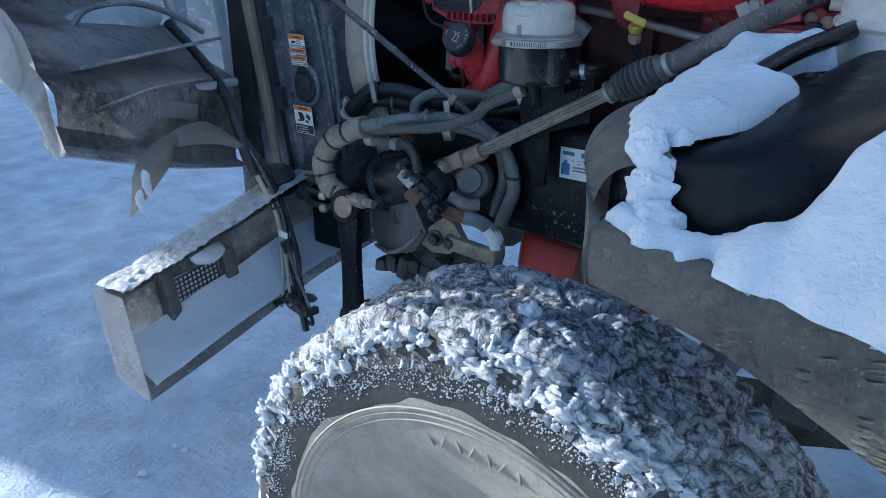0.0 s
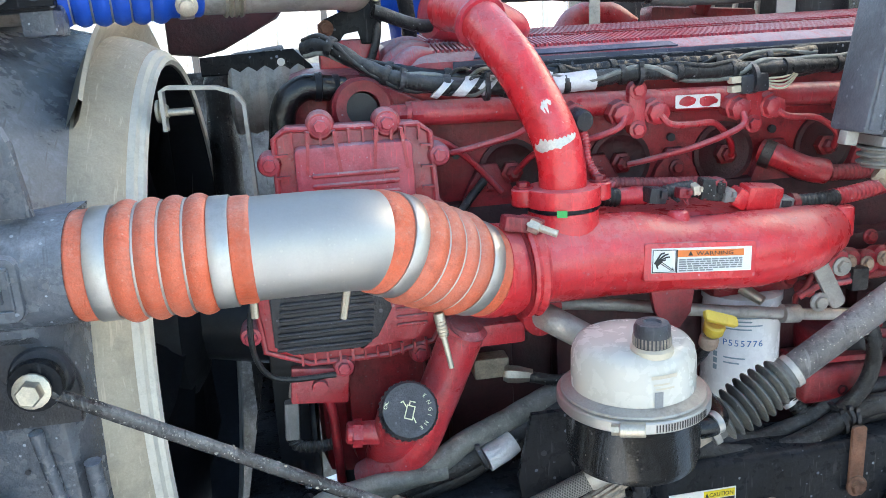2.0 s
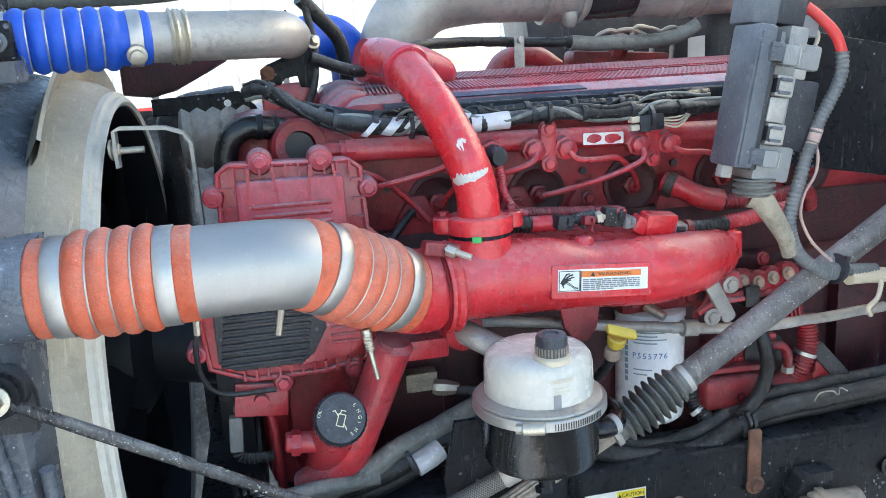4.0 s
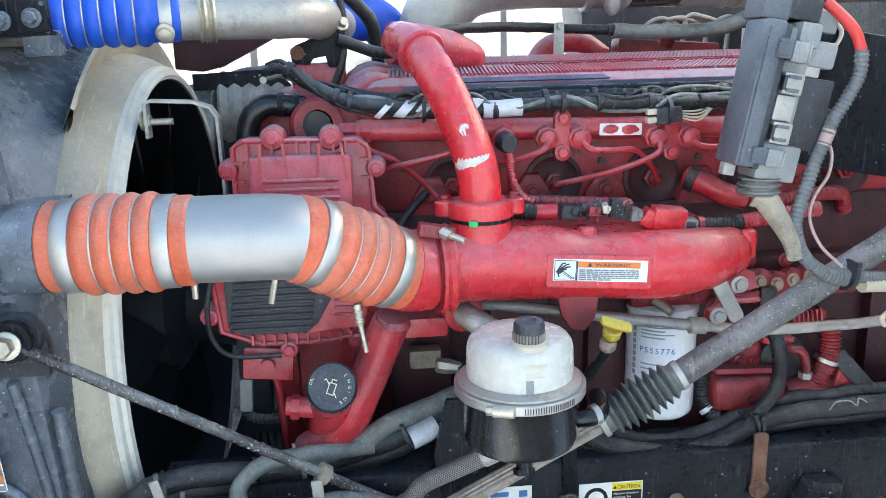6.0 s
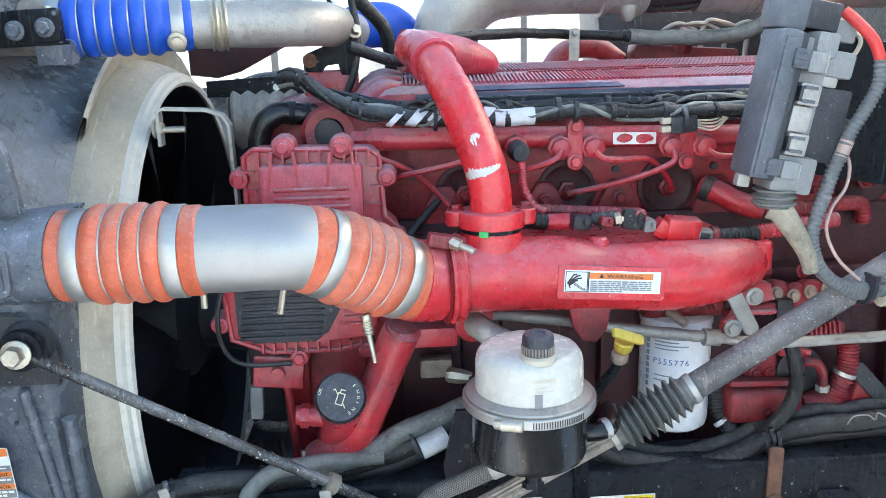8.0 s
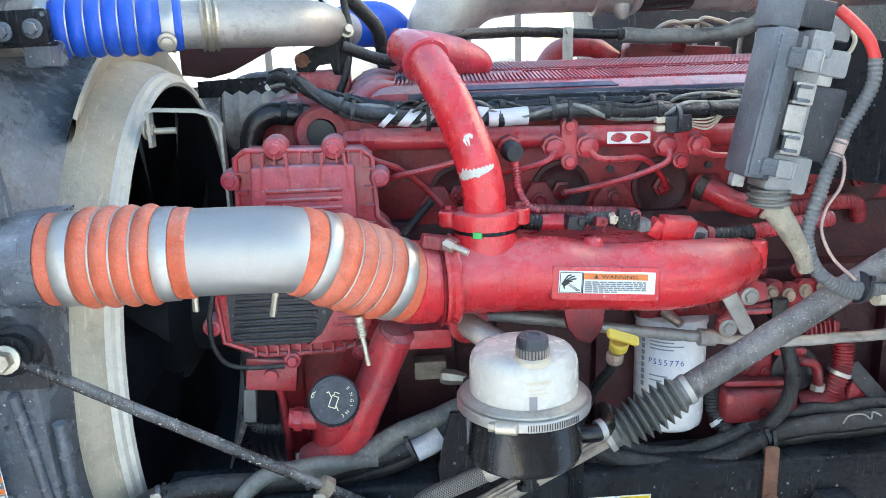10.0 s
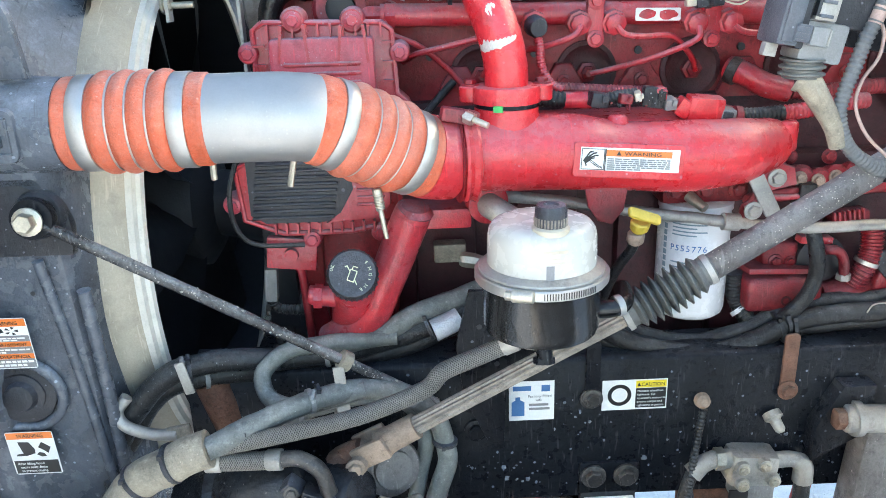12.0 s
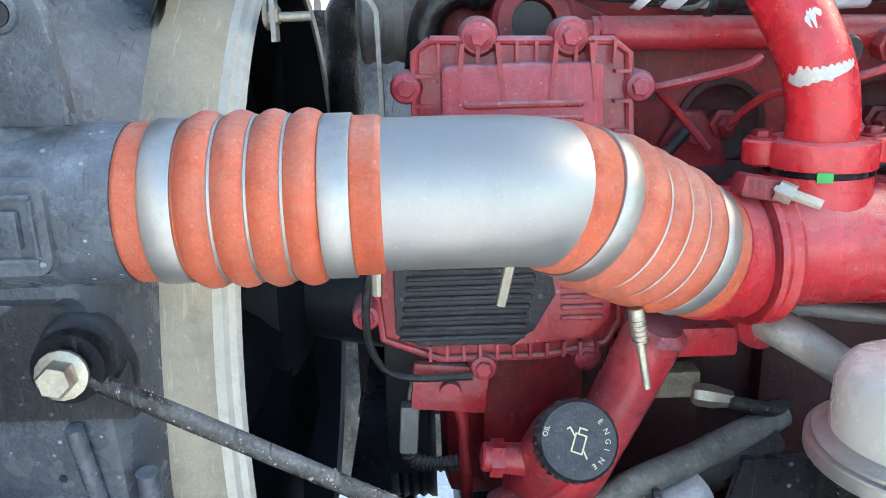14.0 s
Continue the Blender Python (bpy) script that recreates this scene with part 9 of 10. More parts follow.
    part("hose_nut", lathe(B(), [(0.011, 0), (0.011, 0.010), (0.008, 0.012)], (0.396, 0.060, 1.186), (0, 0, 1), 6), M["alu_dull"], f)
    part("ribbed_sleeve", ribbed(B(), [(0.443, 0.085, 1.273), (0.445, 0.080, 1.246), (0.442, 0.075, 1.220), (0.432, 0.070, 1.197), (0.421, 0.075, 1.170)], 0.0170, 0.0058, 0.0026, 16), M["red_grimy_shade"], f, "red-sprayed corrugated sleeve")
    part("sleeve_clamp", tube(B(), [(0.438, 0.073, 1.212), (0.436, 0.073, 1.206)], 0.0190, 16), M["steel"], f)
    part("arm", tube(B(), [(0.375, 0.085, 1.152), (0.399, 0.085, 1.153), (0.426, 0.085, 1.159), (0.455, 0.100, 1.155)], [0.020, 0.022, 0.024, 0.020], 14), M["red_grimy_shade"], f)
    part("side_lug", box(B(), (0.472, 0.090, 1.169), (0.032, 0.04, 0.044), (0, 10, 0), 0.008, 3), M["red_grimy_shade"], f)
    part("bright_plate", box(B(), (0.350, 0.075, 1.250), (0.052, 0.02, 0.012), (0, 4, 0), 0.003), M["red"], f)
    part("stay_bar", slab(B(), rounded(0.15, 0.026, 0.004), (0.501, 0.070, 1.166), (1, 0, -1.1), (1.1, 0, 1), 0.006, 0.001), M["black_plastic"], f, "flat grey stay")
    rail = part("pump_rail", box(B(), (0.384, 0.110, 1.331), (0.20, 0.06, 0.034), (0, -3, 0), 0.008, 3), M["red_grimy_shade"], f)
    lug = part("rail_lug", lathe(B(), [(0.012, -0.02), (0.020, -0.015), (0.020, 0.006), (0.014, 0.012), (0.004, 0.013)], (0.315, 0.075, 1.349), (0.05, -1, 0.25), 20), M["red_grimy_shade"], rail)
    bolt(lug, (0.308, 0.060, 1.352), (0.05, -1, 0.25), 0.0075, "rust_pink")
    lug = part("rail_lug", lathe(B(), [(0.012, -0.02), (0.019, -0.015), (0.019, 0.006), (0.014, 0.012), (0.004, 0.013)], (0.344, 0.075, 1.344), (0.05, -1, 0.25), 20), M["red_grimy_shade"], rail)
    bolt(lug, (0.336, 0.060, 1.347), (0.05, -1, 0.25), 0.0075, "rust_pink")
    lug = part("rail_lug", lathe(B(), [(0.012, -0.02), (0.019, -0.015), (0.019, 0.006), (0.014, 0.012), (0.004, 0.013)], (0.370, 0.075, 1.348), (0.05, -1, 0.25), 20), M["red_grimy_shade"], rail)
    bolt(lug, (0.362, 0.060, 1.352), (0.05, -1, 0.25), 0.0075, "rust_pink")
    lug = part("rail_lug", lathe(B(), [(0.012, -0.02), (0.018, -0.015), (0.018, 0.006), (0.013, 0.012), (0.004, 0.013)], (0.398, 0.075, 1.353), (0.05, -1, 0.25), 20), M["red_grimy_shade"], rail)
    bolt(lug, (0.389, 0.060, 1.356), (0.05, -1, 0.25), 0.0075, "rust_pink")
    part("drilled_lug", slab(B(), [(0, 0), (0.052, 0.004), (0.050, 0.030), (0.030, 0.040), (0.004, 0.030)], (0.246, 0.060, 1.336), (1, 0, 0.15), (-0.15, 0, 1), 0.018, 0.004), M["red"], f)
    part("lug_hole", lathe(B(), [(0.0, 0.001), (0.0055, 0.001), (0.0075, 0.002), (0.009, 0)], (0.264, 0.050, 1.347), (0, -1, 0), 18), M["void"], f)
    part("feed_pipe", tube(B(), [(0.225, 0.050, 1.312), (0.244, 0.045, 1.325), (0.262, 0.045, 1.329), (0.298, 0.050, 1.327), (0.325, 0.060, 1.328)], 0.0050, 10), M["red"], f)
    part("feed_pipe", tube(B(), [(0.249, 0.050, 1.339), (0.267, 0.050, 1.336), (0.290, 0.050, 1.336), (0.313, 0.060, 1.335)], 0.0050, 10), M["red_grimy_shade"], f)
    part("feed_pipe", tube(B(), [(0.249, 0.060, 1.349), (0.240, 0.050, 1.338), (0.232, 0.050, 1.323), (0.224, 0.055, 1.312), (0.226, 0.060, 1.293)], 0.0045, 10), M["red_grimy_shade"], f)
    part("spacer", box(B(), (0.317, 0.060, 1.329), (0.026, 0.03, 0.034), (0, 0, 0), 0.004), M["cast_iron"], f)
    part("square_bolt", lathe(B(), [(0.010, 0), (0.012, 0.004), (0.012, 0.020), (0.008, 0.022)], (0.238, 0.070, 1.318), (0.1, -1, 0.2), 8), M["red"], f)
    bolt(rail, (0.308, 0.100, 1.376), (0, -1, 0.2), 0.008, "red_grimy_shade")
    bolt(rail, (0.369, 0.100, 1.374), (0, -1, 0.2), 0.008, "red_grimy_shade")
    part("rib_block", box(B(), (0.404, 0.090, 1.277), (0.060, 0.03, 0.026), (0, -8, 0), 0.004), M["red_grimy_shade"], f)
    for k in range(7):
        part("block_rib", box(B(), Vector((0.376, 0.074, 1.281)) + Vector((0.0075 * k, 0, 0.001 * k)), (0.003, 0.008, 0.022), (0, -8, 0), 0.001), M["red"], f)


build_dipstick()


# ---- front wheel caked with snow ----
def build_wheel():
    c = Vector((0.13, -0.56, 0.46))
    t = thing("steer_wheel", (c.x, c.y, GROUND), "big truck tyre caked with snow, ice grit and mud", "tyre")
    R = 0.525
    prof = [(0.18, -0.07), (0.29, -0.115), (0.36, -0.132), (0.42, -0.142), (0.465, -0.143), (0.495, -0.138), (0.512, -0.122), (R, -0.09), (R + 0.003, 0.0), (R, 0.09), (0.512, 0.122), (0.495, 0.138), (0.46, 0.1425), (0.40, 0.138), (0.32, 0.115), (0.24, 0.10)]
    tyre = part("carcass", lathe(B(), prof, c, (0, 1, 0), 120, cap=False), M["tyre"], t, "wet dark tyre rubber", 50)
    rim = part("rim", lathe(B(), [(0.05, -0.05), (0.12, -0.06), (0.15, -0.02), (0.16, -0.03), (0.175, -0.06), (0.18, -0.068), (0.178, -0.05), (0.18, 0.1)], c, (0, 1, 0), 48), M["rim"], t)
    for k in range(10):
        a = 2 * math.pi * k / 10
        bolt(rim, c + Vector((0.14 * math.cos(a), -0.045, 0.14 * math.sin(a))), (0, -1, 0), 0.016, "rim", 0.03)

    def side_y(r):
        for (r0, y0), (r1, y1) in zip(prof, prof[1:]):
            if r0 <= r <= r1:
                return y0 + (y1 - y0) * (r - r0) / (r1 - r0)
        return -0.09

    # dried mud film with a wavy upper border
    bm = B()
    rows = []
    for i in range(241):
        a = radians(-40 + 260 * i / 240)
        edge = 0.412 + 0.016 * noise.noise(Vector((a * 2.6, 0, 5))) + 0.008 * noise.noise(Vector((a * 9, 1, 5)))
        rows.append([bm.verts.new(c + Vector((r * math.cos(a), side_y(r) - (0.004 if k < 6 else -0.001), r * math.sin(a)))) for k, r in enumerate(0.185 + (edge - 0.185) * f / 6 for f in range(7))])
    for a, b in zip(rows, rows[1:]):
        for k in range(6):
            bm.faces.new((a[k], a[k + 1], b[k + 1], b[k]))
    part("dried_mud", bm, M["mud_film"], tyre, "pale dried mud on the sidewall", 60)
    for r in (0.372, 0.384, 0.394):
        y = side_y(r)
        part("sidewall_line", lathe(B(), [(r, y - 0.0035), (r + 0.002, y - 0.0062), (r + 0.004, y - 0.0038)], c, (0, 1, 0), 120, cap=False), M["mud_film"], tyre)
    for k in range(7):
        a = radians(104 - 4.4 * k)
        q = c + Vector((0.345 * math.cos(a), side_y(0.345) - 0.0035, 0.345 * math.sin(a)))
        part("raised_mark", box(B(), q, (0.003, 0.004, 0.030), (0, -math.degrees(a) + 90 + (26 if k % 2 else -20), 0), 0.001), M["mud_film"], tyre)
    # crust on the tread: plates with cracks between, over shoulder blocks
    bm = B()
    nu, nv = 520, 64
    a0, a1 = radians(-25), radians(200)
    verts, keep = {}, {}
    for i in range(nu + 1):
        a = a0 + (a1 - a0) * i / nu
        for j in range(nv + 1):
            s = -1 + 2 * j / nv
            y = s * 0.146
            base = R if abs(s) < 0.62 else R - 0.060 * ((abs(s) - 0.62) / 0.38) ** 1.8
            q = Vector((a * R * 9, y * 9, 0))
            warp = Vector((noise.noise(q * 1.4), noise.noise(q * 1.4 + Vector((5, 0, 0))), 0)) * 0.28
            cell = noise.voronoi(Vector((a * R * 8.5, y * 11, 0.3)) + warp)[0]
            crack = min(1.0, (cell[1] - cell[0]) * 9)
            fine = noise.voronoi(Vector((a * R * 44, y * 44, 1.3)) + warp * 3)[0]
            big = noise.noise(q * 0.55)
            h = 0.002 + 0.012 * crack + 0.007 * max(-0.5, big) + 0.004 * min(1, (fine[1] - fine[0]) * 2) + 0.004 * noise.noise(q * 2.4) + 0.003 * noise.noise(q * 7) + 0.002 * noise.noise(q * 16)
            edge = 1.0
            if s < -0.66:
                rough_ = noise.noise(Vector((a * 8, s * 3, 2))) + 0.7 * noise.noise(Vector((a * 22, s * 9, 4))) + 0.5 * noise.noise(Vector((a * 60, s * 24, 6)))
                edge = rough_ + (0.90 + s) * 5.5 + 0.25
                h += 0.012 * max(0.0, rough_)
            if s > 0.9:
                edge = 0.2 - (s - 0.9) * 4
            keep[i, j] = edge
            r = base + h * min(1.0, max(0.0, edge) * 3) - (0.003 if edge <= 0 else 0)
            verts[i, j] = bm.verts.new(c + Vector((r * math.cos(a), y, r * math.sin(a))))
    for i in range(nu):
        for j in range(nv):
            if any(keep[p] > 0 for p in ((i, j), (i + 1, j), (i, j + 1), (i + 1, j + 1))):
                bm.faces.new((verts[i, j], verts[i + 1, j], verts[i + 1, j + 1], verts[i, j + 1]))
    for q in [q for q in bm.verts if not q.link_faces]:
        bm.verts.remove(q)
    tagged(part("snow_crust", bm, M["tread"], t, "dirty cracked snow pressed over the tread", 60), kind="stuff")
    # clods on the shoulder and sidewall
    rnd = random.Random(5)
    bm = B()
    spots = []
    for k in range(150):
        a = radians(rnd.uniform(25, 168))
        f = rnd.uniform(0.45, 1.0)
        s = rnd.uniform(0.006, 0.017)
        spots.append((c + Vector(((0.520 - 0.034 * f ** 2) * math.cos(a), -0.104 - 0.037 * f, (0.520 - 0.034 * f ** 2) * math.sin(a))), (s * 1.4, 0.003 + s * 0.22, s * 0.7)))
    for k in range(110):
        a = radians(rnd.uniform(15, 172))
        r = 0.512 - abs(rnd.gauss(0, 0.026))
        s = rnd.uniform(0.003, 0.009) * (1.0 if rnd.random() < 0.85 else 2.2)
        spots.append((c + Vector((r * math.cos(a), -0.141, r * math.sin(a))), (s, 0.003 + s * 0.25, s * 0.8)))
    lumps(bm, spots, 6, 1.1, 70, 3)
    tagged(part("snow_clod", bm, M["snow_dirty"], t, "clods of snow stuck to the sidewall", 70), kind="stuff")
    bm = B()
    spots = []
    for k in range(2600):
        a = radians(rnd.uniform(15, 172))
        r = 0.452 + 0.02 * noise.noise(Vector((a * 6, 2, 1))) + rnd.gauss(0, 0.014)
        s = rnd.uniform(0.0007, 0.0021)
        spots.append((c + Vector((r * math.cos(a), side_y(r) - 0.0005, r * math.sin(a))), (s, s, s)))
    lumps(bm, spots, 9, 0.3, 60, 1)
    tagged(part("ice_grit", bm, M["snow_dirty"], t, "ice grit on the sidewall", 180), kind="stuff")
    bm = B()
    lumps(bm, [((0.160, -0.605, 1.000), (0.016, 0.012, 0.016)), ((0.172, -0.632, 0.990), (0.030, 0.022, 0.010)), ((0.148, -0.665, 0.975), (0.022, 0.020, 0.014)), ((0.215, -0.625, 0.988), (0.024, 0.020, 0.010)), ((0.23, -0.655, 0.966), (0.02, 0.016, 0.009))], 3, 0.7, 34, 4)
    tagged(part("snow_lump", bm, M["snow"], t, "fresh snow lumps on the tread", 180), kind="stuff")


build_wheel()


def drift(bm, at, nu, nv, thick):
    """A snow sheet: at(u, v) gives place and normal, thick(u, v) the depth (none where below zero)."""
    top, keep = {}, {}
    for i in range(nu + 1):
        for j in range(nv + 1):
            u, v = i / nu, j / nv
            p, n = at(u, v)
            d = thick(u, v)
            keep[i, j] = d
            top[i, j] = bm.verts.new(Vector(p) + Vector(n) * (max(0.0, d) ** 0.6 * 0.35 if d > 0 else -0.003))
    for i in range(nu):
        for j in range(nv):
            if any(keep[q] > 0 for q in ((i, j), (i + 1, j), (i, j + 1), (i + 1, j + 1))):
                bm.faces.new((top[i, j], top[i + 1, j], top[i + 1, j + 1], top[i, j + 1]))
    for q in [q for q in bm.verts if not q.link_faces]:
        bm.verts.remove(q)
    return bm


def snow_bed(bm, outline, floor_z, depth, rag=0.012, step=0.0045, seed=0, round_=0.05):
    """Snow over a plan outline (x, y): round ragged edges, depth(x, y) in its middle."""
    n = len(outline)
    x0, x1 = min(p[0] for p in outline) - 0.02, max(p[0] for p in outline) + 0.02
    y0, y1 = min(p[1] for p in outline) - 0.02, max(p[1] for p in outline) + 0.02
    nu, nv = int((x1 - x0) / step), int((y1 - y0) / step)
    top, keep = {}, {}
    for i in range(nu + 1):
        for j in range(nv + 1):
            x, y = x0 + step * i, y0 + step * j
            inside, best = False, 9.0
            for k in range(n):
                (ax, ay), (bx, by) = outline[k], outline[(k + 1) % n]
                if (ay > y) != (by > y) and x < ax + (bx - ax) * (y - ay) / (by - ay):
                    inside = not inside
                ex, ey = bx - ax, by - ay
                f = min(1.0, max(0.0, ((x - ax) * ex + (y - ay) * ey) / (ex * ex + ey * ey)))
                best = min(best, math.hypot(x - ax - f * ex, y - ay - f * ey))
            q = Vector((x, y, seed))
            d = (best if inside else -best) + rag * (1.2 * noise.noise(q * 24) + 0.5 * noise.noise(q * 55))
            keep[i, j] = d
            grow = min(1.0, max(0.0, d) / round_)
            h = depth(x, y) * math.sqrt(1 - (1 - grow) ** 2) * (1 + 0.30 * noise.noise(q * 13) + 0.12 * noise.noise(q * 34)) + 0.004 * noise.noise(q * 60) + 0.0018 * noise.noise(q * 150)
            top[i, j] = bm.verts.new((x, y, floor_z(x, y) + (h if d > 0 else -0.004)))
    for (i, j), d in keep.items():
        if -step * 1.5 < d <= 0 and 0 < i < nu and 0 < j < nv:
            g = Vector((keep[i + 1, j] - keep[i - 1, j], keep[i, j + 1] - keep[i, j - 1])) / (2 * step)
            if g.length > 0.2:
                m = g * min(-d / g.length_squared, step * 0.95 / g.length)
                top[i, j].co.x += m.x
                top[i, j].co.y += m.y
    for i in range(nu):
        for j in range(nv):
            if any(keep[q] > 0 for q in ((i, j), (i + 1, j), (i, j + 1), (i + 1, j + 1))):
                bm.faces.new((top[i, j], top[i + 1, j], top[i + 1, j + 1], top[i, j + 1]))
    for q in [q for q in bm.verts if not q.link_faces]:
        bm.verts.remove(q)
    return bm


# ---- black fender behind the wheel, under snow ----
def build_fender():
    t = thing("rear_fender_skirt", (0.6, -0.7, 1.05), "weathered black plastic fender skirt behind the wheel", "fender")
    # outer skirt: a flap that hangs lower towards the rear
    xs = (0.354, 0.42, 0.50, 0.63, 0.80, 1.10)
    low = (1.186, 1.172, 1.149, 1.089, 1.005, 0.86)
    high = (1.246, 1.234, 1.222, 1.200, 1.17, 1.12)
    bm = loft(B(), [[(x, -0.836, l) for x, l in zip(xs, low)], [(x, -0.842, l * 0.5 + h * 0.5) for x, l, h in zip(xs, low, high)], [(x, -0.832, h - 0.006) for x, h in zip(xs, high)], [(x, -0.815, h) for x, h in zip(xs, high)], [(x, -0.765, h + 0.006) for x, h in zip(xs, high)]])
    bmesh.ops.solidify(bm, geom=bm.faces[:], thickness=0.006)
    part("skirt", bm, M["fender"], t, "", 40)
    # bulging front: rolls from the top round to the riser and down to the skirt
    bm = loft(B(), [[(0.352, -0.838, 1.180), (0.350, -0.815, 1.242), (0.345, -0.775, 1.230), (0.35, -0.72, 1.20)],
                    [(0.344, -0.834, 1.205), (0.335, -0.806, 1.255), (0.318, -0.760, 1.245), (0.31, -0.68, 1.21)],
                    [(0.336, -0.805, 1.250), (0.316, -0.780, 1.285), (0.290, -0.725, 1.284), (0.285, -0.60, 1.24)],
                    [(0.350, -0.788, 1.285), (0.330, -0.765, 1.308), (0.285, -0.640, 1.312), (0.285, -0.48, 1.25)],
                    [(0.400, -0.775, 1.300), (0.390, -0.750, 1.312), (0.300, -0.440, 1.316), (0.30, -0.34, 1.26)]], 8)
    bmesh.ops.solidify(bm, geom=bm.faces[:], thickness=0.005)
    part("front_roll", bm, M["fender"], t, "smooth rolled front of the fender", 60)
    bm = loft(B(), [[(0.340, -0.778, 1.225), (0.40, -0.782, 1.222), (0.46, -0.772, 1.22), (0.54, -0.735, 1.22), (0.66, -0.66, 1.22)],
                    [(0.340, -0.772, 1.275), (0.40, -0.774, 1.275), (0.455, -0.762, 1.28), (0.53, -0.715, 1.30), (0.64, -0.60, 1.31)],
                    [(0.345, -0.755, 1.308), (0.40, -0.755, 1.308), (0.45, -0.735, 1.318), (0.505, -0.66, 1.345), (0.58, -0.50, 1.365)],
                    [(0.350, -0.60, 1.312), (0.39, -0.60, 1.312), (0.43, -0.59, 1.320), (0.455, -0.54, 1.345), (0.50, -0.42, 1.37)],
                    [(0.300, -0.30, 1.300), (0.36, -0.30, 1.305), (0.42, -0.30, 1.315), (0.45, -0.30, 1.335), (0.48, -0.28, 1.36)]])
    bmesh.ops.solidify(bm, geom=bm.faces[:], thickness=0.005)
    part("crown", bm, M["fender_dark"], t, "glossy black fender crown", 60)
    part("rubber_edge", tube(B(), [(0.385, -0.535, 1.338), (0.420, -0.48, 1.366), (0.456, -0.42, 1.384), (0.470, -0.36, 1.392), (0.475, -0.28, 1.390)], 0.011, 10), M["wet_rubber"], t, "black rubber edge strip")
    # the snow on it
    bm = snow_bed(B(), [(0.345, -0.757), (0.40, -0.765), (0.442, -0.71), (0.450, -0.65), (0.455, -0.60), (0.425, -0.565), (0.394, -0.53), (0.41, -0.475), (0.45, -0.435), (0.448, -0.395), (0.37, -0.395), (0.33, -0.42), (0.318, -0.50), (0.314, -0.60), (0.324, -0.70)],
                  lambda x, y: 1.308 + 0.16 * max(0, x - 0.34) + 0.13 * max(0.0, y + 0.62), lambda x, y: 0.036 + 0.012 * min(1, max(0, y + 0.7) * 3), 0.013, 0.005, 3, 0.045)
    solid("fender_snow", bm, M["snow"], "fresh snow lying on top of the black fender", "snow", "stuff", angle=180)
    bm = snow_bed(B(), [(0.352, -0.818), (0.355, -0.79), (0.41, -0.792), (0.45, -0.785), (0.475, -0.765), (0.53, -0.735), (0.62, -0.69), (1.0, -0.60), (1.0, -0.85), (0.66, -0.842), (0.585, -0.838), (0.54, -0.836), (0.49, -0.835), (0.468, -0.827), (0.455, -0.818), (0.44, -0.832), (0.40, -0.830)],
                  lambda x, y: 1.244 - 0.16 * (x - 0.354) * (1 if x < 0.6 else 0.6 / max(0.6, x)), lambda x, y: 0.024 + 0.030 * min(1.0, max(0.0, x - 0.44) * 5) + 0.13 * min(1, max(0, x - 0.47) * 11) * min(1.0, max(0.0, y + 0.825) * 11), 0.014, 0.005, 8, 0.040)
    solid("ledge_snow", bm, M["snow"], "fresh snow heaped on the fender ledge", "snow", "stuff", angle=180)
    bm = B()
    lumps(bm, [((0.380, -0.778, 1.300), (0.022, 0.010, 0.026)), ((0.386, -0.788, 1.272), (0.024, 0.012, 0.026)), ((0.392, -0.800, 1.252), (0.032, 0.014, 0.014))], 4, 0.5, 34, 5)
    solid("snow_bridge", bm, M["snow"], "snow slumped between fender top and ledge", "snow", "stuff", angle=180)
    # pale canister behind
    c = thing("pale_canister", (0.545, -0.33, 1.29), "tall pale grey canister beside the cab", "canister")
    part("shell", lathe(B(), [(0.085, 1.262), (0.095, 1.270), (0.095, 1.385), (0.099, 1.39), (0.099, 1.395), (0.092, 1.40), (0.092, 1.85)], (0.525, -0.33, 0), (0, 0, 1), 36), M["hood_white"], c)
    part("bracket", box(B(), (0.58, -0.22, 1.33), (0.06, 0.16, 0.10), bevel=0.01), M["black_paint"], c)


build_fender()


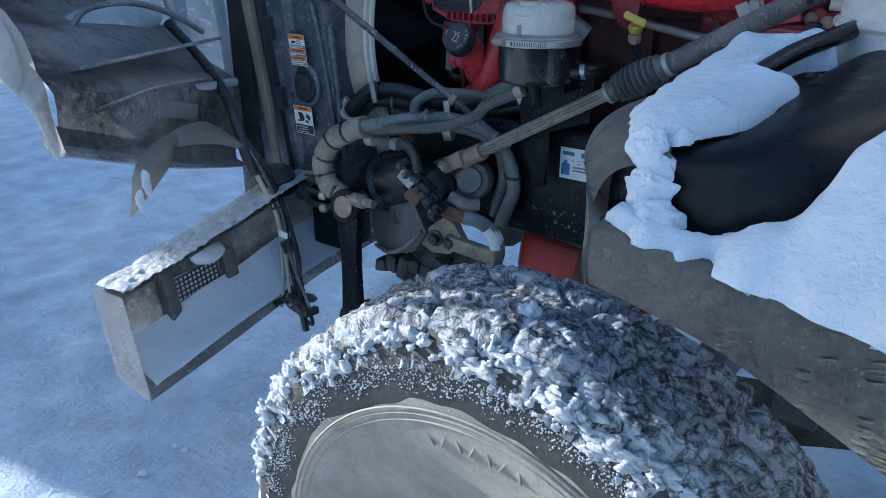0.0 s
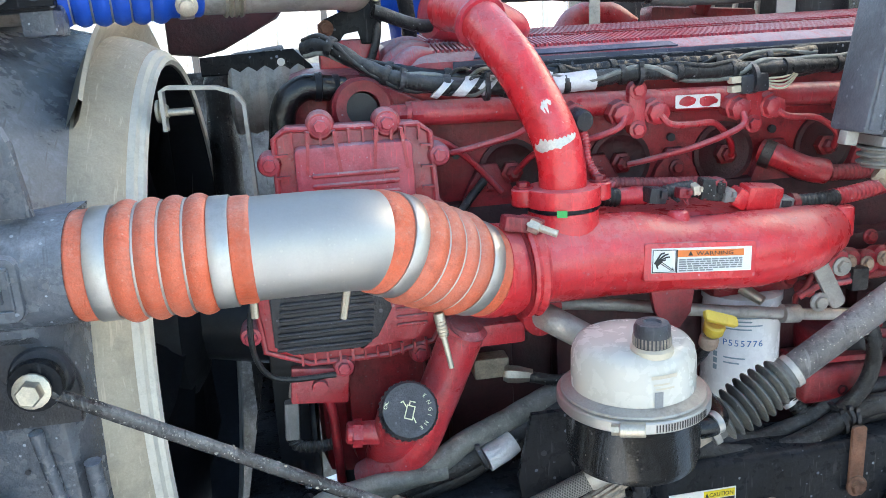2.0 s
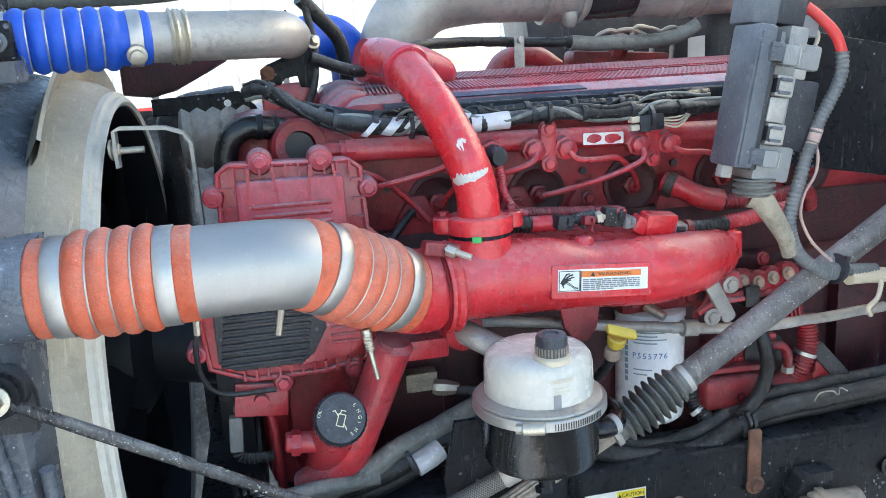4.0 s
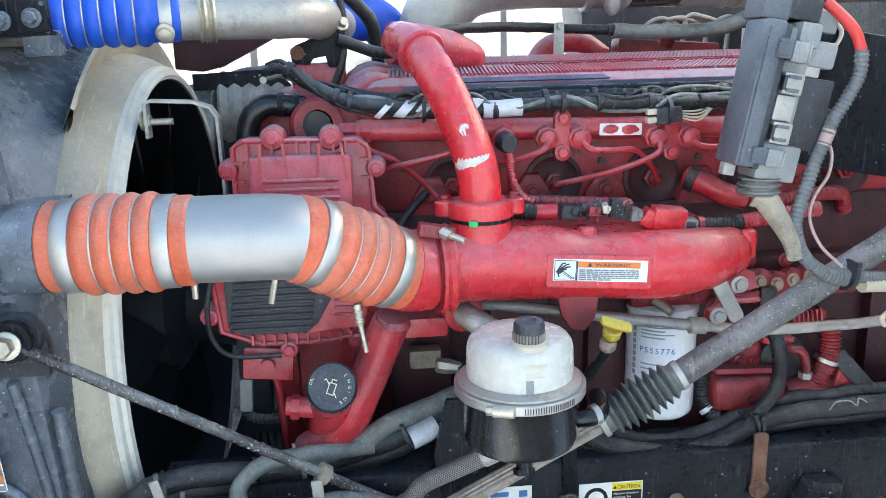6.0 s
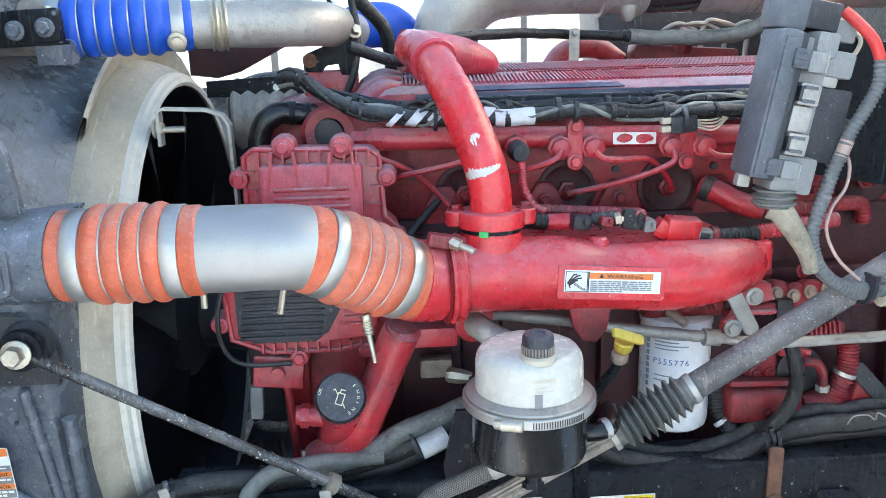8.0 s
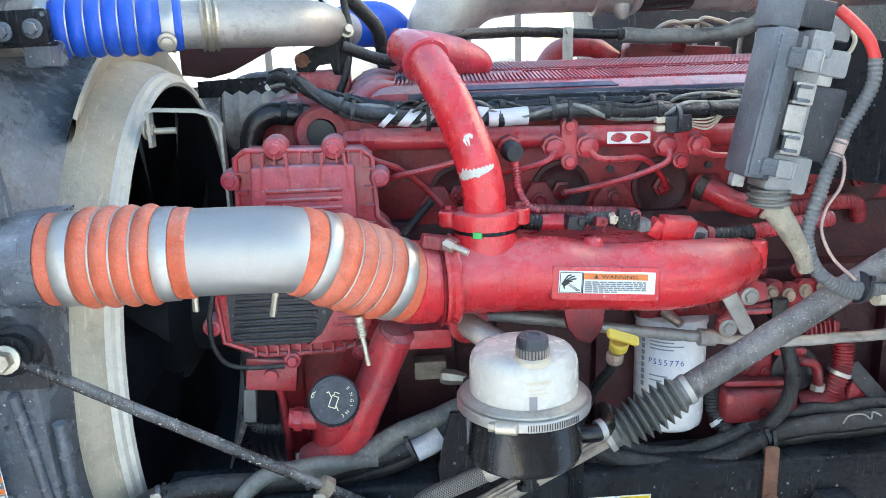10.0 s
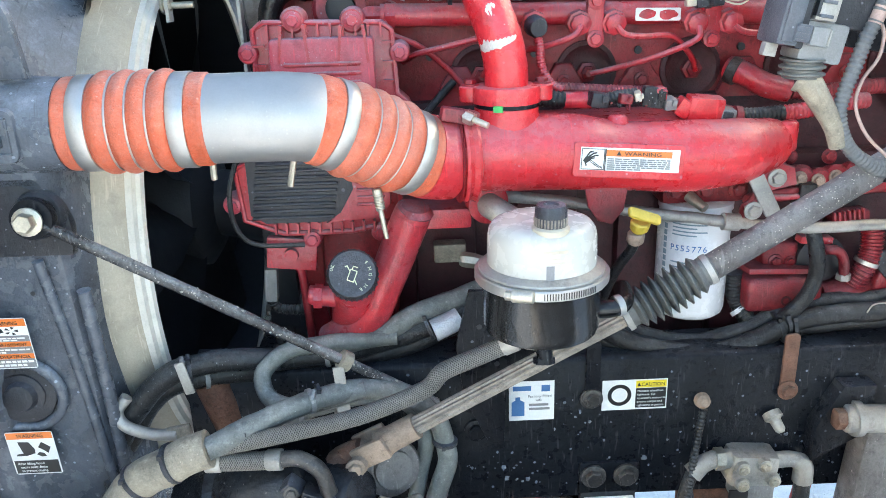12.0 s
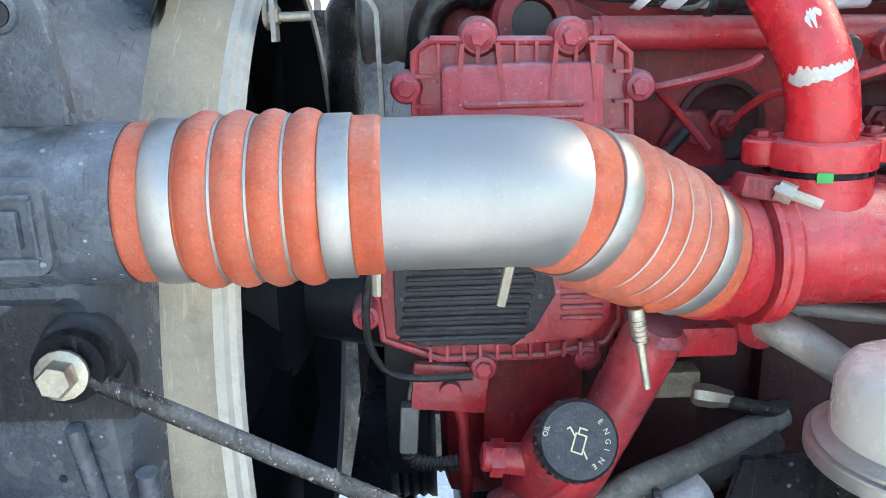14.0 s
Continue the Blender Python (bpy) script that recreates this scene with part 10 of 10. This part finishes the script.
# ---- bumper ----
def build_bumper():
    t = thing("front_bumper", (-0.9, 0.4, 0.5), "scuffed bright steel bumper with snow in its channel", "bumper")
    # the near arm rises towards the frame, then runs across the front
    line = spline([(-0.900, -0.673, 0.762), (-0.897, -0.50, 0.800), (-0.894, -0.30, 0.848), (-0.894, -0.15, 0.884), (-0.90, 0.10, 0.905), (-0.92, 0.43, 0.91), (-0.92, 0.8, 0.905), (-0.90, 1.2, 0.87), (-0.88, 1.52, 0.77)], 8)
    face_d, shelf_d, top_d = Vector((0.040, 0, -0.205)), Vector((0.120, 0, -0.018)), Vector((0.112, 0, 0.010))

    def strip(name, a0, a1, mat, label="", th=0.006):
        bm = B()
        rows = [[bm.verts.new(p + a0.lerp(a1, k / 3)) for k in range(4)] for p in line]
        for a, b in zip(rows, rows[1:]):
            for k in range(3):
                bm.faces.new((a[k], a[k + 1], b[k + 1], b[k]))
        bmesh.ops.solidify(bm, geom=bm.faces[:], thickness=th)
        return part(name, bm, M[mat], t, label)

    strip("face_plate", Vector(), face_d, "hood_dark", "dark inner face of the bumper")
    strip("top_flange", Vector((0, 0, 0.002)), top_d, "chrome")
    strip("lower_shelf", face_d, face_d + shelf_d, "chrome")
    o = line[0]
    bm = B()
    q = [bm.verts.new(p) for p in (o + Vector((-0.004, -0.006, 0.008)), o + top_d + Vector((0.006, -0.006, 0.004)), o + face_d + shelf_d + Vector((0.006, -0.004, -0.004)), o + face_d + Vector((-0.004, -0.004, -0.006)))]
    bm.faces.new(q)
    bmesh.ops.solidify(bm, geom=bm.faces[:], thickness=0.006)
    part("end_plate", bm, M["chrome"], t, "bright bent end plate")
    # grille mesh inset in the face
    o, u, v = Vector((-0.858, -0.500, 0.650)), Vector((0.0, 1, 0.12)).normalized(), Vector((-0.19, 0, 1)).normalized()
    part("mesh_back", slab(B(), [(0, 0), (0.125, 0.0), (0.125, 0.075), (0, 0.085)], o, u, v, 0.003), M["snow"], t, "snow showing through the mesh")
    for k in range(11):
        part("mesh_wire", slab(B(), [(0.0122 * k, 0), (0.0122 * k + 0.003, 0), (0.0122 * k + 0.003, 0.08), (0.0122 * k, 0.08)], o + u.cross(v) * 0.004, u, v, 0.003), M["cast_iron"], t)
    for k in range(8):
        part("mesh_wire", slab(B(), [(0, 0.0112 * k), (0.126, 0.0112 * k), (0.126, 0.0112 * k + 0.003), (0, 0.0112 * k + 0.003)], o + u.cross(v) * 0.0055, u, v, 0.003), M["cast_iron"], t)
    part("mesh_frame", box(B(), o + Vector((0.004, -0.022, 0.02)), (0.03, 0.035, 0.19), (0, -11, 8), 0.005), M["shaft_tube"], t, "rust-brown mesh frame")
    part("mesh_frame", box(B(), o + Vector((0.006, 0.150, 0.055)), (0.03, 0.035, 0.12), (0, -11, -8), 0.005), M["shaft_tube"], t, "rust-brown mesh frame")

    # snow: on the flange, and filling the shelf
    def fl_at(uu, vv):
        k = uu * 30
        i = int(k)
        p = line[i].lerp(line[i + 1], k - i)
        return p + top_d * vv + Vector((0, 0, 0.006)), (0, 0, 1)

    bm = drift(B(), fl_at, 200, 30, lambda a, b: (0.45 + 0.5 * noise.noise(Vector((a * 12, b * 2, 0))) + 0.4 * noise.noise(Vector((a * 45, b * 7, 1))) - 1.6 * max(0, abs(b - 0.5) - 0.40)) * 0.0035)
    solid("bumper_top_snow", bm, M["snow_dirty"], "thin rough snow along the bumper top", "snow", "stuff", angle=180)

    def sh_at(uu, vv):
        k = 0.8 + uu * 30
        i = int(k)
        p = line[i].lerp(line[i + 1], k - i) + face_d
        return p + shelf_d * (0.05 + 0.93 * vv) + Vector((0, 0, 0.006 + 0.045 * (1 - vv) ** 2)), (0, 0, 1)

    bm = drift(B(), sh_at, 120, 40, lambda a, b: (0.75 + 0.3 * noise.noise(Vector((a * 5, b * 2, 4))) - 2.2 * max(0, b - 0.90) - 6 * max(0, 0.03 - a)) * 0.020)
    solid("bumper_shelf_snow", bm, M["snow"], "smooth snow lying in the bumper channel", "snow", "stuff", angle=180)
    bm = lumps(B(), [((-0.855, -0.405, 0.772), (0.022, 0.050, 0.026))], 8, 0.15, 14, 4)
    solid("snow_lump", bm, M["snow"], "rounded snow lump on the bumper mesh", "snow", angle=180)


build_bumper()


# ---- hood, tilted forward ----
def build_hood():
    t = thing("tilted_hood", (-1.5, 0.43, 0.95), "white truck hood tilted forward, its grey inside showing", "truck hood")
    # outer side with its wheel-arch edge; white paint shows along the edge
    # flared wide above the arch, out of view, to shade the fender snow
    bm = loft(B(), [[(-0.788, -0.738, 1.104), (-0.803, -0.744, 1.175), (-0.803, -0.748, 1.237), (-0.857, -0.752, 1.279), (-0.924, -0.754, 1.322), (-1.10, -0.756, 1.40), (-1.45, -0.74, 1.46), (-1.9, -0.68, 1.40), (-2.3, -0.56, 1.20)],
                    [(-0.790, -0.748, 1.104), (-0.792, -0.762, 1.165), (-0.790, -0.776, 1.210), (-0.832, -0.784, 1.234), (-0.890, -0.788, 1.262), (-1.08, -0.790, 1.33), (-1.44, -0.77, 1.40), (-1.9, -0.70, 1.34), (-2.3, -0.57, 1.14)],
                    [(-0.810, -0.752, 1.106), (-0.812, -0.770, 1.168), (-0.815, -0.786, 1.215), (-0.86, -0.796, 1.245), (-0.92, -0.800, 1.28), (-1.10, -0.802, 1.36), (-1.45, -0.78, 1.43), (-1.9, -0.71, 1.36), (-2.3, -0.58, 1.16)],
                    [(-0.86, -0.765, 1.36), (-0.865, -0.785, 1.37), (-0.87, -0.80, 1.38), (-0.90, -0.81, 1.40), (-0.96, -0.815, 1.43), (-1.14, -0.815, 1.48), (-1.5, -0.79, 1.58), (-1.93, -0.72, 1.6), (-2.28, -0.58, 1.6)],
                    [(-0.96, -1.03, 1.555), (-0.96, -1.08, 1.555), (-0.97, -1.12, 1.56), (-1.00, -1.15, 1.57), (-1.08, -1.17, 1.585), (-1.3, -1.17, 1.64), (-1.6, -1.06, 1.8), (-1.95, -0.75, 1.9), (-2.25, -0.58, 2.0)],
                    [(-1.02, -1.06, 1.98), (-1.02, -1.10, 1.98), (-1.03, -1.14, 2.0), (-1.06, -1.17, 2.02), (-1.12, -1.18, 2.04), (-1.34, -1.15, 2.08), (-1.6, -0.98, 2.15), (-1.94, -0.74, 2.2), (-2.22, -0.57, 2.2)],
                    [(-1.2, -0.62, 2.7), (-1.2, -0.63, 2.7), (-1.2, -0.64, 2.72), (-1.24, -0.65, 2.75), (-1.3, -0.66, 2.8), (-1.45, -0.66, 2.85), (-1.7, -0.64, 2.85), (-1.9, -0.58, 2.8), (-2.1, -0.5, 2.7)]], 5)
    bmesh.ops.solidify(bm, geom=bm.faces[:], thickness=0.006)
    part("fender_side", bm, M["hood_white"], t, "white outer fender side", 50)
    # dark channel along the bottom of the wheel well
    lip = spline([(-0.800, -0.736, 1.100), (-0.818, -0.690, 1.084), (-0.862, -0.563, 1.036), (-0.906, -0.438, 0.990), (-0.955, -0.30, 0.948), (-1.006, -0.152, 0.908)], 8)
    bm = B()
    rows = [[bm.verts.new(p + Vector(d)) for d in ((0, 0, 0.004), (0.004, 0, -0.004), (-0.012, 0, -0.010), (-0.07, 0.0, -0.004), (-0.075, 0.0, 0.045), (-0.030, 0.0, 0.050), (-0.028, 0, 0.012))] for p in lip]
    for a, b in zip(rows, rows[1:]):
        for i in range(7):
            bm.faces.new((a[i], a[(i + 1) % 7], b[(i + 1) % 7], b[i]))
    bm.faces.new(rows[0])
    bm.faces.new(rows[-1])
    part("lower_lip", bm, M["hood_dark"], t)
    # wheel-well liner above the lip, folding back into a shelf
    bm = B()
    rows = []
    for i in range(31):
        f = i / 30
        y = -0.722 + 0.60 * f
        x = -0.822 - 0.20 * f
        zb = 1.128 - 0.165 * f
        row = []
        for j, (dx, dz) in enumerate(((-0.012, -0.02), (-0.008, 0.02), (-0.002, 0.055), (-0.004, 0.080 + 0.06 * f), (-0.030, 0.100 + 0.07 * f), (-0.090, 0.108 + 0.08 * f), (-0.170, 0.118 + 0.09 * f), (-0.210, 0.150 + 0.09 * f), (-0.24, 0.185 + 0.09 * f), (-0.34, 0.195 + 0.09 * f), (-0.44, 0.23 + 0.09 * f), (-0.48, 0.40), (-0.53, 0.75), (-0.60, 1.5))):
            q = Vector((x + dx, y, zb + dz))
            q += Vector((noise.noise(q * 9), 0, noise.noise(q * 9 + Vector((4, 0, 0))))) * 0.009
            row.append(bm.verts.new(q))
        rows.append(row)
    for a, b in zip(rows, rows[1:]):
        for i in range(len(a) - 1):
            bm.faces.new((a[i], a[i + 1], b[i + 1], b[i]))
    bmesh.ops.solidify(bm, geom=bm.faces[:], thickness=0.006)
    part("wheel_well", bm, M["hood_dark"], t, "grimy dark wheel-well liner", 45)
    part("well_ridge", tube(B(), [(-0.822, -0.69, 1.165), (-0.836, -0.648, 1.160), (-0.905, -0.44, 1.172), (-0.968, -0.264, 1.158)], 0.0035, 10), M["hood_dark"], t)
    part("well_shelf", box(B(), (-1.03, -0.42, 1.222), (0.20, 0.44, 0.008), (0, -12, 18), 0.003), M["hood_dark"], t)
    o = Vector((-0.8935, -0.455, 1.108))
    part("pale_plate", slab(B(), rounded(0.128, 0.038, 0.003, cx=0.064, cy=0.019), o, (-0.33, 1, -0.30), (0.02, 0.24, 1), 0.003), M["ink_grey"], t, "blank grey plate")
    # lamp housing back
    part("lamp_rim", tube(B(), [(-1.205, -0.470, 1.262), (-1.20, -0.42, 1.315), (-1.20, -0.31, 1.325), (-1.20, -0.20, 1.295), (-1.19, -0.10, 1.235)], 0.008, 10), M["hood_dark"], t)
    for at, s in (((-1.28, -0.56, 1.25), (0.06, 0.10, 0.06)), ((-1.30, -0.29, 1.27), (0.05, 0.15, 0.045))):
        part("lamp_back", lumps(B(), [(at, s)], 2, 0.08, 4, 4), M["hood_in"], t, "", 180)
    # the inside of the hood crown, grey, with stiffening channels
    bm = B()
    rows = []
    for i in range(15):
        f = i / 14
        y = -0.66 + 2.2 * f
        arch = math.sin(math.pi * f) ** 0.5
        foot = 0.95 + 0.30 * max(0.0, min(1.0, -y / 0.6))
        rows.append([bm.verts.new((-1.46 - 0.10 * arch - 0.05 * j, y, foot + (2.53 - foot) * j / 4 + 0.25 * arch * (1 if j == 4 else 0))) for j in range(5)])
    for a, b in zip(rows, rows[1:]):
        for j in range(4):
            bm.faces.new((a[j], a[j + 1], b[j + 1], b[j]))
    bmesh.ops.solidify(bm, geom=bm.faces[:], thickness=0.01)
    part("crown_panel", bm, M["hood_in"], t, "dusty grey inner hood panel")
    for y in (-0.30, -0.16, 0.0, 0.14):
        part("stiffener", box(B(), (-1.46, y, 1.55), (0.03, 0.045, 1.3), (0, -6, 0), 0.01), M["hood_in"], t)
    part("brace", tube(B(), [(-1.20, -0.10, 1.10), (-1.22, -0.14, 1.20), (-1.24, -0.20, 1.40), (-1.28, -0.28, 1.70)], 0.006, 8), M["alu"], t)
    part("lower_bar", tube(B(), [(-0.98, -0.30, 1.135), (-1.05, -0.10, 1.12), (-1.20, 0.15, 1.11)], 0.012, 10), M["hood_in"], t)
    bm = box(B(), (-1.75, 1.66, 1.9), (0.9, 0.02, 1.7), (0, -10, 0), 0.01)
    part("fender_side", bm, M["hood_white"], t, "white outer fender side")
    bm = box(B(), (-1.75, 0.44, 2.75), (0.62, 2.2, 0.02), (0, 20, 0), 0.005)
    part("hood_nose", bm, M["hood_white"], t)
    # flap torn from the wheel arch
    f = thing("torn_rubber_flap", (-0.90, -0.42, 0.98), "torn tan rubber flap hanging from the wheel-well lip", "rubber flap")
    bm = loft(B(), [[(-0.885, -0.434, 1.074), (-0.875, -0.397, 1.084), (-0.868, -0.350, 1.078), (-0.850, -0.29, 1.030), (-0.845, -0.23, 0.975), (-0.850, -0.175, 0.925)],
                    [(-0.868, -0.438, 1.056), (-0.856, -0.392, 1.062), (-0.850, -0.342, 1.052), (-0.838, -0.28, 1.012), (-0.838, -0.222, 0.963), (-0.846, -0.170, 0.915)],
                    [(-0.880, -0.441, 1.036), (-0.868, -0.388, 1.034), (-0.860, -0.335, 1.024), (-0.848, -0.272, 0.995), (-0.845, -0.214, 0.952), (-0.850, -0.166, 0.906)]], 6)
    bmesh.ops.solidify(bm, geom=bm.faces[:], thickness=0.003)
    band = part("torn_strip", bm, M["strip"], f, "", 60)
    bm = loft(B(), [[(-0.884, -0.434, 1.074), (-0.868, -0.485, 1.066), (-0.866, -0.535, 1.045), (-0.868, -0.562, 1.000), (-0.862, -0.575, 0.960), (-0.862, -0.588, 0.914)],
                    [(-0.872, -0.437, 1.055), (-0.848, -0.478, 1.040), (-0.846, -0.516, 1.018), (-0.852, -0.542, 0.985), (-0.855, -0.562, 0.950), (-0.862, -0.586, 0.913)],
                    [(-0.882, -0.441, 1.036), (-0.866, -0.462, 1.010), (-0.868, -0.490, 0.980), (-0.872, -0.515, 0.955), (-0.870, -0.548, 0.932), (-0.862, -0.584, 0.912)]], 6)
    bmesh.ops.solidify(bm, geom=bm.faces[:], thickness=0.003)
    part("curled_end", bm, M["strip"], f, "", 60)
    part("flap_snow", lumps(B(), [((-0.847, -0.543, 0.985), (0.004, 0.012, 0.028)), ((-0.850, -0.562, 0.950), (0.004, 0.010, 0.026))], 2, 0.35, 40, 4), M["snow"], f, "snow stuck to the flap", 180)
    # wiring that runs from the hood down past the bumper
    g = thing("hood_wiring", (-0.72, -0.27, 0.60), "dirty bundle of hood wires ending in loose plugs", "wiring")
    part("conduit", lumpy(B(), [(-1.20, -0.20, 1.27), (-1.10, -0.18, 1.18), (-0.97, -0.22, 1.115), (-0.875, -0.265, 1.060), (-0.845, -0.275, 1.00), (-0.815, -0.275, 0.94)], 0.0125), M["rubber"], g)
    rnd = random.Random(12)
    for k in range(9):
        a = 2.4 * k
        dx, dy = 0.009 * math.cos(a), 0.009 * math.sin(a)
        mt = ("rubber", "rubber", "poly_old", "rubber", "alu_dull", "hose_grey", "rubber", "poly_old", "rubber")[k]
        wob = lambda s: rnd.uniform(-s, s)
        pts = [(-0.860 + dx, -0.27 + dy, 1.030), (-0.825 + dx * 1.6 + wob(0.006), -0.24 + dy * 1.6, 0.93), (-0.80 + dx * 2 + wob(0.012), -0.215 + dy * 2, 0.83), (-0.755 + dx * 2.2 + wob(0.015), -0.235 + dy, 0.735), (-0.70 + dx * 3.4 + wob(0.02), -0.275 + dy * 2, 0.665 - 0.012 * (k % 5)), (-0.690 + dx * 4 + wob(0.03), -0.28 + dy * 2, 0.625 + 0.01 * (k % 4))]
        w = part("wire", tube(B(), pts, 0.0035 if k % 3 else 0.005, 8), M[mt], g)
        part("plug", box(B(), pts[-1], (0.018, 0.016, 0.036), (20 * k, 25 * k - 40, 0), 0.003), M["rubber"], w)
    for z, x, y in ((0.95, -0.832, -0.247), (0.86, -0.806, -0.222), (0.755, -0.764, -0.23)):
        part("tape_wrap", tube(B(), [(x - 0.006, y - 0.004, z + 0.016), (x, y, z), (x + 0.006, y, z - 0.014)], 0.017, 12), M["rubber"], g)
    part("tag_sleeve", box(B(), (-0.745, -0.26, 0.80), (0.026, 0.006, 0.016), (0, 10, 5), 0.002), M["paper"], g, "white cable tag")
    for k, (x, z) in enumerate(((-0.70, 0.63), (-0.675, 0.615), (-0.725, 0.635))):
        part("loop", tube(B(), [(x, -0.27, z + 0.03), (x + 0.03, -0.28, z), (x + 0.02, -0.27, z - 0.03), (x - 0.02, -0.27, z - 0.015), (x - 0.01, -0.275, z + 0.02)], 0.005, 8), M["rubber"], g)
    part("plug", box(B(), (-0.676, -0.275, 0.585), (0.014, 0.014, 0.045), (0, -10, 0), 0.003), M["rubber"], g)


build_hood()


# ---- cab behind the engine bay, unseen, added to block sky light ----
def build_cab():
    t = thing("truck_cab", (1.6, 0.43, 1.0), "unseen white truck cab with a dark firewall closing the engine bay", "truck cab")
    part("cab_body", box(B(), (1.75, 0.43, 2.05), (1.5, 2.1, 1.9), bevel=0.10, seg=4), M["hood_white"], t)
    part("firewall", box(B(), (0.985, 0.43, 1.62), (0.03, 1.5, 0.90), bevel=0.01), M["black_paint"], t, "dark painted firewall")
    part("floor_sill", box(B(), (1.75, 0.43, 1.05), (1.4, 1.9, 0.10), bevel=0.02), M["black_paint"], t)
    for y in (0.02, 0.84):
        part("cab_support", box(B(), (1.3, y, 1.05), (0.10, 0.06, 0.12), bevel=0.008), M["black_paint"], t)


build_cab()
